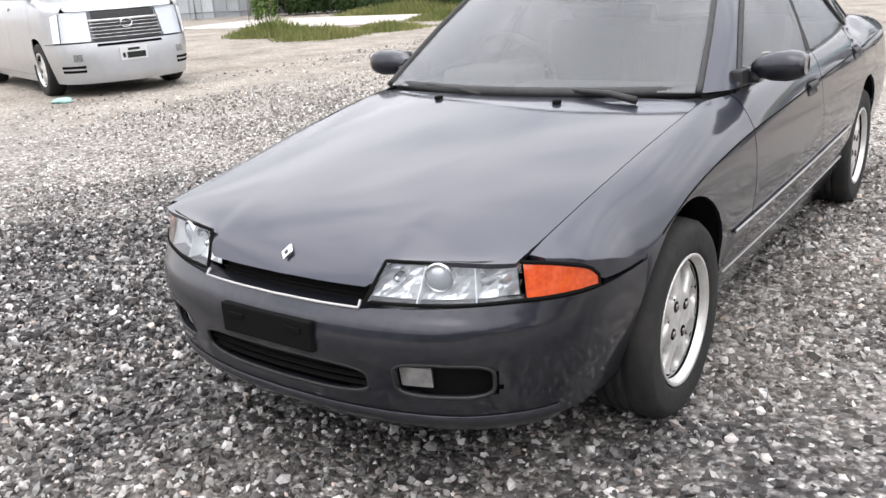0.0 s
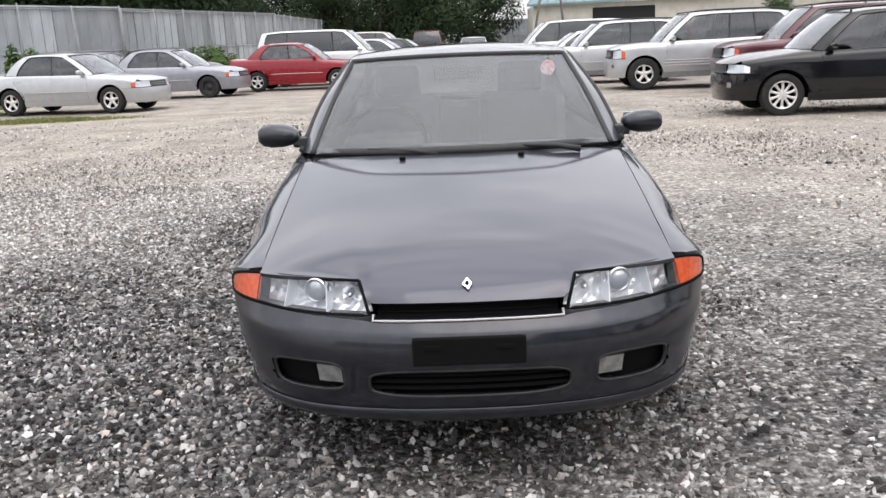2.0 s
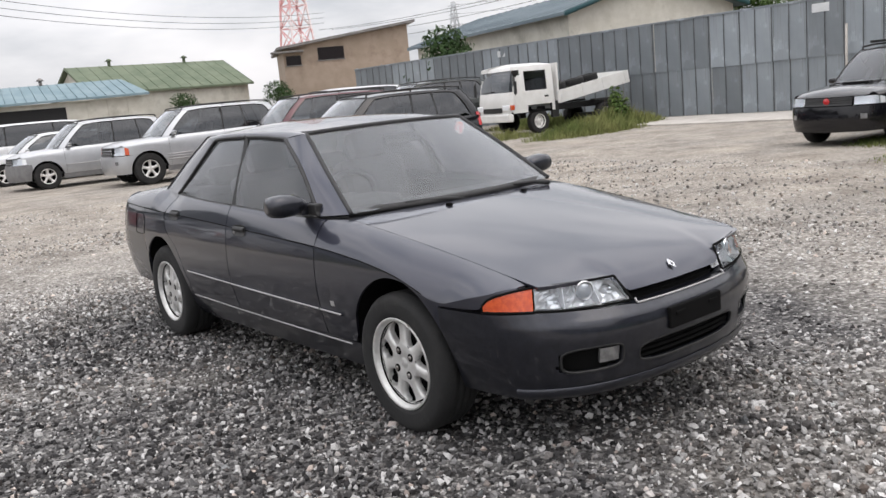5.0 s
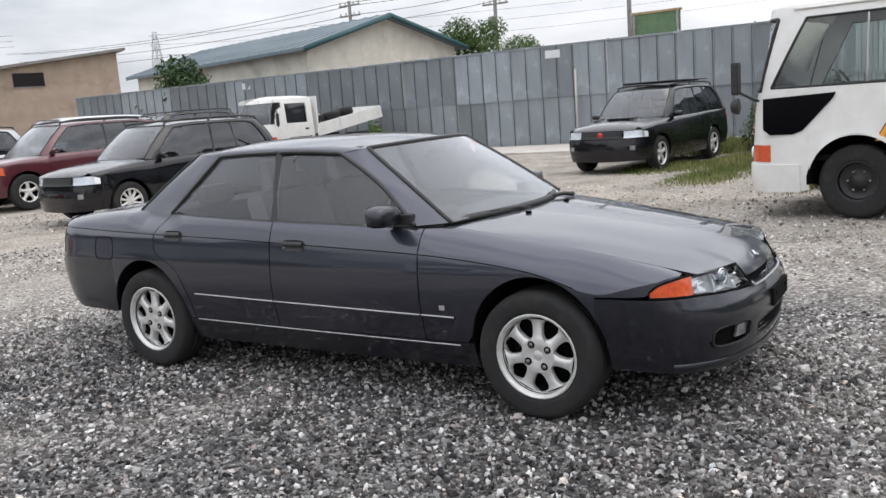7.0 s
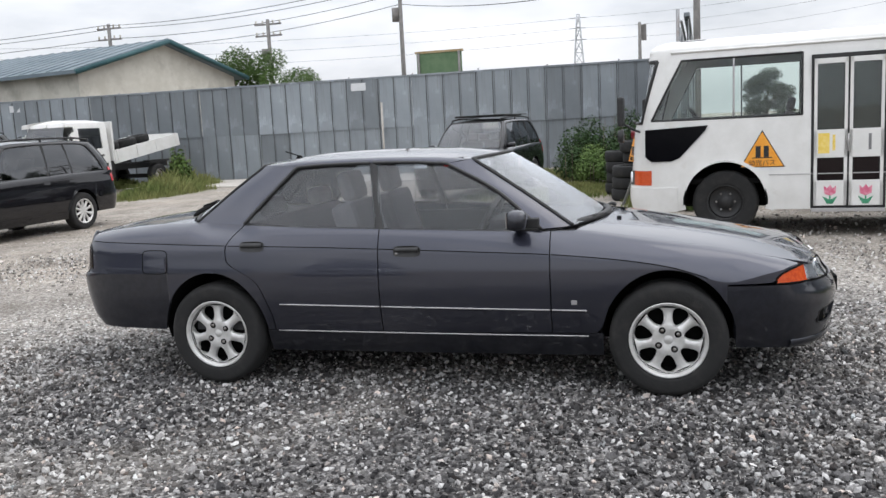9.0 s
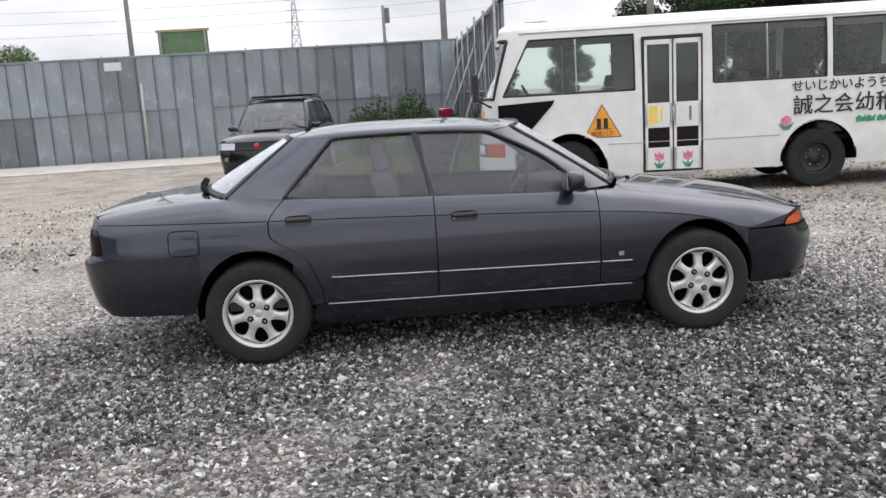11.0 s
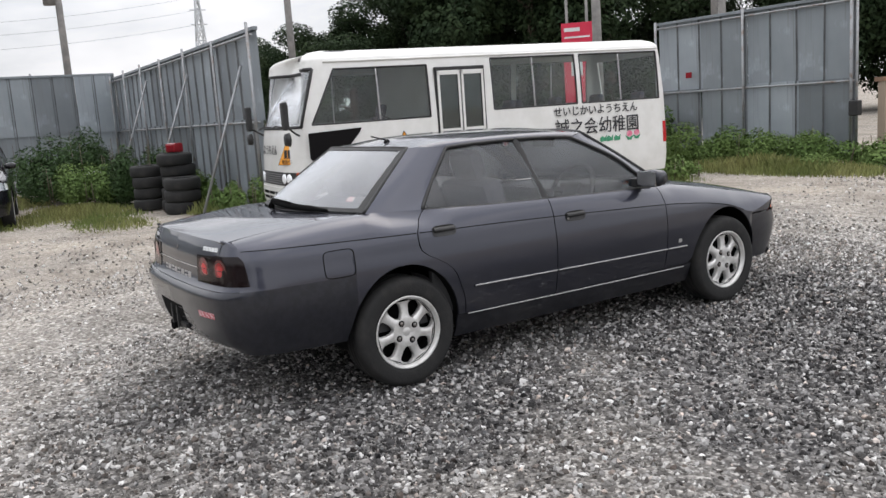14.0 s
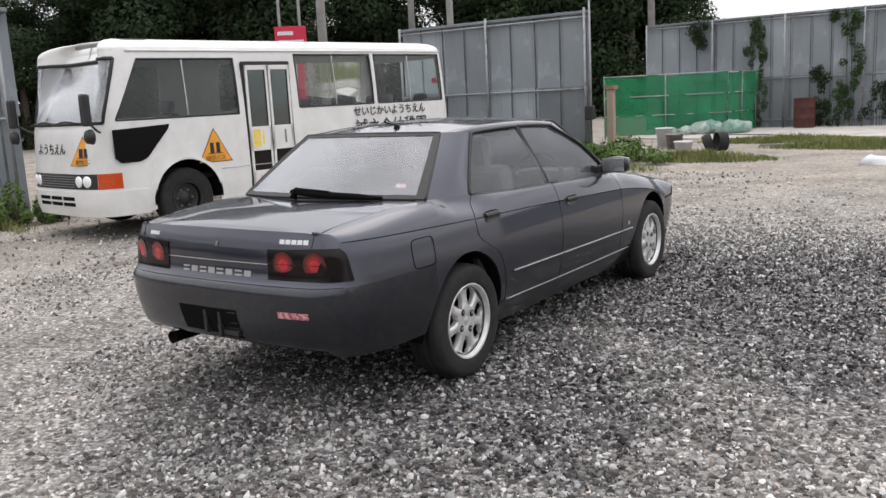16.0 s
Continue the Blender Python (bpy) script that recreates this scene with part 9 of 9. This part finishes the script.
# each creeper: place along the fence, top, foot, half width at top and at foot
for i, (x, top, foot, wt, wb) in enumerate(((5.47, 3.35, 2.5, 0.30, 0.12), (3.72, 3.3, 0.1, 0.22, 0.42), (1.95, 1.8, 0.1, 0.16, 0.35), (1.23, 3.35, 0.1, 0.48, 0.20), (0.40, 1.3, 0.0, 0.30, 0.62),
                                            (-0.9, 3.35, 1.2, 0.42, 0.18), (-3.4, 3.3, 0.6, 0.5, 0.25), (-5.0, 3.3, 1.4, 0.4, 0.2))):
    ob = thing("creeper", pose(x, -20.62 - 0.0172 * (7.2 - x) + 0.10, 0), "deep green creeper hanging on the sheet fence", "creeper", "creepers")
    q = random.Random(300 + i)
    cs, rs = [], []
    for k2 in range(34):
        t = q.random()
        w = wt + (wb - wt) * t
        cs.append((q.uniform(-w, w) + 0.08 * math.sin(t * 5 + i), 0.06 + 0.06 * q.random() + 0.12 * t * (wb > wt), top - 0.12 + (foot - top + 0.12) * t))
        rs.append((q.uniform(0.06, 0.15), 0.06, q.uniform(0.09, 0.22)))
    leaves("foliage", cs, rs, int(900 * (top - foot) + 400), 0.035, M["leaf_deep"] if i % 2 else M["leaf_dark"], ob, 70 + i, upward=0.1)
    for k2 in range(3):
        x1 = q.uniform(-0.15, 0.15)
        tube("stem", [(x1, 0.05, top), (x1 + q.uniform(-0.1, 0.1), 0.06, (top * 2 + foot) / 3), (x1 + q.uniform(-0.1, 0.1), 0.05, foot)], 0.008, M["bark"], ob, sides=4)


def grass_patch(name, areas, count, height, label, seed):
    """One sheet of loose blades over some round areas."""
    r = np.random.RandomState(seed)
    ar = np.array(areas, float)
    pick = r.choice(len(ar), count, p=(ar[:, 2] * ar[:, 3]) / (ar[:, 2] * ar[:, 3]).sum())
    a, q = r.uniform(0, 6.283, count), np.sqrt(r.uniform(0, 1, count)) * r.uniform(0.6, 1.0, count)
    x, y = ar[pick, 0] + ar[pick, 2] * q * np.cos(a), ar[pick, 1] + ar[pick, 3] * q * np.sin(a)
    h = height * ar[pick, 4] * r.uniform(0.35, 1.1, count) * (1.15 - q)
    t = r.uniform(0, 6.283, count)
    lean = h * r.uniform(0.1, 0.6, count)
    w = 0.006 + 0.006 * r.uniform(0, 1, count)
    px, py = np.cos(t + 1.57) * w, np.sin(t + 1.57) * w
    z0 = np.full(count, -0.02)
    v = np.stack([np.stack([x - px, y - py, z0], 1), np.stack([x + px, y + py, z0], 1), np.stack([x + np.cos(t) * lean * 0.4 + px * 0.7, y + np.sin(t) * lean * 0.4 + py * 0.7, h * 0.6], 1),
                  np.stack([x + np.cos(t) * lean, y + np.sin(t) * lean, h], 1)], 1).reshape(-1, 3)
    me = bpy.data.meshes.new(name)
    me.vertices.add(len(v)), me.vertices.foreach_set("co", v.ravel())
    idx = np.arange(len(v))
    me.loops.add(len(v)), me.loops.foreach_set("vertex_index", idx)
    me.polygons.add(count), me.polygons.foreach_set("loop_start", idx[::4])
    me.materials.append(M["grass"])
    me.update(calc_edges=True)
    tagged(new(name, me), label, "grass", kind="stuff")


grass_patch("grass", [(15.2, 13.2, 2.6, 1.0, 1.5), (17.6, 14.2, 2.4, 0.9, 1.9), (12.6, 1.9, 2.6, 1.2, 0.5), (9.8, 2.0, 1.5, 0.8, 0.35), (16.4, 3.2, 2.2, 1.6, 0.9), (9.6, 0.3, 2.2, 0.5, 0.9), (11.9, 3.3, 1.6, 1.0, 0.4)], 17000, 0.34, "rough green and straw-coloured grass by the fence", 81)
grass_patch("grass", [(5.0, -8.2, 3.0, 1.0, 1.0), (2.2, -10.2, 1.8, 0.7, 0.8), (-0.5, -13.2, 2.6, 0.9, 0.7), (-4.5, -14.5, 3.5, 1.0, 0.8), (6.0, -6.3, 1.4, 0.6, 0.8), (1.5, -15.0, 2.5, 0.8, 0.7)], 24000, 0.30, "rough grass and weeds along the entrance", 82)
grass_patch("grass", [(-14.2, 12.9, 1.9, 0.9, 1.3), (-12.4, 12.6, 1.3, 1.3, 0.9), (-11.9, 14.4, 1.2, 1.2, 0.7), (-9.0, 15.2, 2.6, 0.5, 0.35), (-15.5, 20.6, 4.0, 0.9, 1.4), (-12.4, 17.6, 1.4, 1.0, 0.8)], 22000, 0.34, "grass and weeds by the pale fence", 83)
grass_patch("grass", [(0.0, 33.5, 1.6, 1.4, 1.0), (0.8, 38.0, 2.0, 1.6, 1.3), (-0.6, 29.5, 1.0, 0.9, 0.6), (3.0, 36.0, 1.6, 1.6, 1.0), (18.8, 18.5, 1.5, 3.0, 1.2), (14.0, 15.4, 1.6, 0.6, 0.8)], 12000, 0.42, "weeds between the back rows of cars", 84)

# ---- loose things along the edges ----
def tyre_stack(x, y, n, seed):
    rnd = random.Random(seed)
    for k2 in range(n):
        loose_tyre(pose(x + rnd.uniform(-0.03, 0.03), y + rnd.uniform(-0.03, 0.03), 0.10 + 0.205 * k2, rnd.uniform(-2, 2), 90 + rnd.uniform(-2, 2), 0), "old black tyre in a stack beside the fence", "stacked tyres")


tyre_stack(10.95, 0.50, 5, 1)
tyre_stack(10.25, 0.62, 3, 2)
tyre_stack(11.65, 0.85, 4, 3)
o = box("red_can", -0.14, 0.14, -0.10, 0.10, 0, 0.17, M["redcar"], None, bevel=0.04)
o.matrix_world = pose(10.95, 0.50, 1.035, 0, 0, 20)
tagged(o, "small red plastic can lying on stacked tyres", "can")

hp = tube("wheel_hoop", [(0.26 * math.cos(a), 0, 0.30 + 0.30 * math.sin(a)) for a in np.linspace(-0.3, 3.0, 18)], 0.022, M["whitecar"], None, sides=8)
hp.matrix_world = pose(15.0, 1.05, 0.06, 0, 12, 70)
tagged(hp, "bent white hoop lying in the weeds by the fence", "hoop")

# green net fence with a pipe frame
M["net"] = mat("green_net", (0.006, 0.17, 0.065), 0.8, color2=(0.012, 0.25, 0.10), scale=3)
next(n for n in M["net"].node_tree.nodes if n.type == "BSDF_PRINCIPLED").inputs["Alpha"].default_value = 0.62  # open weave
nt = thing("net_fence", pose(0, 0, 0), "see-through bright green net on a low pipe frame", "net fence")
r = np.random.RandomState(4)


def net_side(a, c, n, hgt):
    a, c = np.array(a, float), np.array(c, float)
    u = np.linspace(0, 1, n)
    g = []
    for t in np.linspace(0, 1, 7):
        p = a[None] * (1 - u[:, None]) + c[None] * u[:, None]
        z = 0.05 + hgt * t + 0.03 * np.sin(u * 20) * (t > 0.9)
        off = 0.05 * np.sin(u * 13 + t * 5) + 0.04 * np.sin(u * 29)
        nrm = np.array([-(c - a)[1], (c - a)[0]]) / np.linalg.norm(c - a)
        g.append(np.stack([p[:, 0] + nrm[0] * off, p[:, 1] + nrm[1] * off, z], -1))
    panel("net", np.array(g), M["net"], nt, thick=0.006, ref=(5, -40, 0))
    for z in (0.6, 1.15, hgt + 0.06):
        tube("frame_pipe", [(*a, z), (*c, z)], 0.02, M["pipe"], nt, sides=6)
    for q in np.linspace(0, 1, 3):
        p = a * (1 - q) + c * q
        tube("frame_post", [(*p, 0), (*p, hgt + 0.1)], 0.022, M["pipe"], nt, sides=6)


net_side((7.15, -17.1), (4.05, -18.6), 40, 1.68)
net_side((4.05, -18.6), (3.72, -20.3), 24, 1.66)

M["sack"] = mat("plastic_sack", (0.40, 0.45, 0.41), 0.4, color2=(0.24, 0.33, 0.29), scale=9, bump=0.5, bump_scale=14)
M["sack_green"] = mat("green_sack", (0.13, 0.25, 0.20), 0.45, color2=(0.24, 0.36, 0.30), scale=9, bump=0.5, bump_scale=14)
for i, (x, y, s2, mt) in enumerate(((5.30, -17.55, 0.20, "sack_green"), (4.95, -17.70, 0.24, "sack"), (4.60, -17.95, 0.34, "sack"), (4.40, -18.20, 0.36, "sack_green"), (4.05, -18.15, 0.30, "sack"), (3.75, -18.05, 0.36, "sack_green"), (3.62, -18.35, 0.34, "sack"))):
    bm = bmesh.new()
    bmesh.ops.create_icosphere(bm, subdivisions=3, radius=1)
    for v in bm.verts:
        k2 = 1 + 0.34 * noise.noise(v.co * 2.4 + Vector((i * 3.1, 0, 0))) + 0.14 * noise.noise(v.co * 6)
        v.co = Vector((v.co.x * s2 * k2, v.co.y * s2 * k2 * 0.85, max(-0.0, v.co.z * 0.60 + 0.42) * s2 * k2))
    o = part("rubbish_sack", bm, M[mt], None, smooth=True)
    o.matrix_world = pose(x, y, 0.02, 0, 0, 40 * i)
    tagged(o, "crumpled pale plastic sack by the green net", "sack", "rubbish sacks")


def bucket(x, y, h, m, label):
    o = thing("bin", pose(x, y, 0, 0, 0, 15), label, "bin")
    lathe("tub", [(0.0, 0.01), (0.16, 0.01), (0.20, h), (0.215, h), (0.215, h - 0.03), (0.19, h - 0.01), (0.15, 0.05), (0.0, 0.05)], pose(0, 0, 0, 0, -90, 0), m, o, sides=18)


bucket(4.02, -13.45, 0.46, M["whitecar"], "white plastic bin in the weeds")
bucket(3.62, -13.0, 0.34, M["steel"], "grey metal bin in the weeds")
bucket(3.05, -11.95, 0.24, M["whitecar"], "low white plastic bin in the weeds")
loose_tyre(pose(2.36, -12.35, 0.20, 10, 0, 40), "black tyre standing at the edge of the yard", radius=0.20)
loose_tyre(pose(2.56, -12.12, 0.17, 0, 20, 20), "pale worn tyre leaning on another", radius=0.17)

dm = thing("oil_drum", pose(2.3, -20.1, 0), "rusty brown steel drum by the fence", "drum")
lathe("shell", [(0.0, 0.0), (0.29, 0.0), (0.30, 0.02), (0.29, 0.04), (0.29, 0.30), (0.302, 0.32), (0.29, 0.34), (0.29, 0.60), (0.302, 0.62), (0.29, 0.64), (0.29, 0.86), (0.30, 0.88), (0.28, 0.88), (0.27, 0.6), (0.0, 0.6)],
      pose(0, 0, 0, 0, -90, 0), mat("rust", (0.10, 0.028, 0.022), 0.85, color2=(0.055, 0.02, 0.018), scale=6, bump=0.2, bump_scale=40), dm, sides=22)
for i, (x, y, a) in enumerate(((1.0, -13.4, 20), (3.2, -17.0, -12), (2.2, -15.4, 8))):
    o = box("plank", -0.8, 0.8, -0.06, 0.06, 0, 0.04, M["cladding"], None, bevel=0.005)
    o.matrix_world = pose(x, y, 0.03, 0, 0, a)
    tagged(o, "grey weathered plank lying in the weeds", "plank", "planks")
mb = thing("meter_box", pose(4.20, -9.78, 0), "small dark meter box on a pipe at the fence end", "meter box")
tube("pipe", [(0, 0, 0), (0, 0, 3.3)], 0.022, M["pipe"], mb, sides=6)
box("case", -0.09, 0.09, -0.02, 0.12, 0.85, 1.12, M["black"], mb, bevel=0.02)
wl2 = thing("brick_pier", pose(3.95, -10.2, 0), "short wooden-topped pier beside the net", "pier")
box("pier", -0.07, 0.07, -0.07, 0.07, 0, 1.42, M["brown_wall"], wl2, bevel=0.01)
box("cap", -0.12, 0.12, -0.10, 0.10, 1.42, 1.50, mat("old_timber", (0.28, 0.17, 0.11), 0.85, color2=(0.2, 0.13, 0.09), scale=6), wl2, bevel=0.01)


# litter on the gravel
def scrap(name, x, y, size, material, label, seed, flat=0.35):
    bm = bmesh.new()
    bmesh.ops.create_icosphere(bm, subdivisions=2, radius=1)
    for v in bm.verts:
        k2 = 1 + 0.45 * noise.noise(v.co * 1.7 + Vector((seed * 2.3, 0, 0)))
        v.co = Vector((v.co.x * size * k2, v.co.y * size * 0.6 * k2, max(-0.02, v.co.z * flat * size * k2)))
    o = part(name, bm, material, None, smooth=True)
    o.matrix_world = pose(x, y, 0.012, 0, 0, 37 * seed)
    tagged(o, label, name.replace("_", " "))


scrap("plastic_scrap", -8.91, 3.91, 0.14, mat("turquoise_plastic", (0.25, 0.55, 0.50), 0.4, color2=(0.4, 0.62, 0.58), scale=12), "crumpled turquoise plastic scrap on the gravel", 1)
scrap("rubber_scrap", 2.85, 5.29, 0.03, M["rubber"], "small black rubber scrap on the gravel", 2)
scrap("rubber_scrap", 3.63, 5.20, 0.04, M["rubber"], "small black rubber scrap on the gravel", 3)
scrap("white_sack", -1.08, -9.25, 0.27, M["whitecar"], "pale plastic sack at the edge of the weeds", 4, 0.6)

# ---- loose gravel on the ground round the car ----
def gravel(name, n, x0, x1, y0, y1, smin, smax, seed, label, hole=None):
    """Many small uneven stones as one mesh."""
    r = np.random.RandomState(seed)
    base = np.array([(1, 0, 0), (0.3, 0.95, 0.05), (-0.8, 0.6, -0.05), (-0.8, -0.6, 0.05), (0.3, -0.95, -0.05), (0.1, 0.05, 0.9), (0, 0, -0.8)])
    tris = np.array([(0, 1, 5), (1, 2, 5), (2, 3, 5), (3, 4, 5), (4, 0, 5), (1, 0, 6), (2, 1, 6), (3, 2, 6), (4, 3, 6), (0, 4, 6)])
    x, y = r.uniform(x0, x1, n), r.uniform(y0, y1, n)
    s = smin + (smax - smin) * r.uniform(0, 1, n) ** 2.6
    z = s * r.uniform(-0.05, 0.35, n)
    k = r.normal(size=(n, 4))
    k /= np.linalg.norm(k, axis=1, keepdims=True)
    w, a, b, c = k.T
    rot = np.stack([1 - 2 * (b * b + c * c), 2 * (a * b - w * c), 2 * (a * c + w * b), 2 * (a * b + w * c), 1 - 2 * (a * a + c * c), 2 * (b * c - w * a), 2 * (a * c - w * b), 2 * (b * c + w * a), 1 - 2 * (a * a + b * b)], 1).reshape(n, 3, 3)
    v = base[None] * (1 + r.uniform(-0.25, 0.25, (n, 7, 1))) * np.stack([np.ones(n), r.uniform(0.6, 1.0, n), r.uniform(0.45, 0.85, n)], 1)[:, None] * s[:, None, None]
    v = np.einsum("nij,nkj->nki", rot, v)
    v += np.stack([x, y, z - 0.012], 1)[:, None]
    f = (tris[None] + 7 * np.arange(n)[:, None, None]).reshape(-1, 3)
    me = bpy.data.meshes.new(name)
    me.vertices.add(n * 7), me.vertices.foreach_set("co", v.ravel())
    me.loops.add(f.size), me.loops.foreach_set("vertex_index", f.ravel())
    me.polygons.add(len(f)), me.polygons.foreach_set("loop_start", np.arange(0, f.size, 3))
    me.polygons.foreach_set("use_smooth", np.zeros(len(f), bool))
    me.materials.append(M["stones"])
    me.update(calc_edges=True)
    tagged(new(name, me), label, "gravel", kind="stuff")


gravel("gravel", 105000, -5.2, 1.6, -2.6, 5.6, 0.006, 0.022, 1, "loose grey and white gravel stones round the car")
gravel("gravel", 45000, -7.0, 4.5, -4.0, 9.0, 0.007, 0.023, 2, "loose pale gravel stones further out")
gravel("gravel", 24000, -9.0, 9.0, -8.0, 14.0, 0.010, 0.030, 3, "scattered pale stones over the yard")
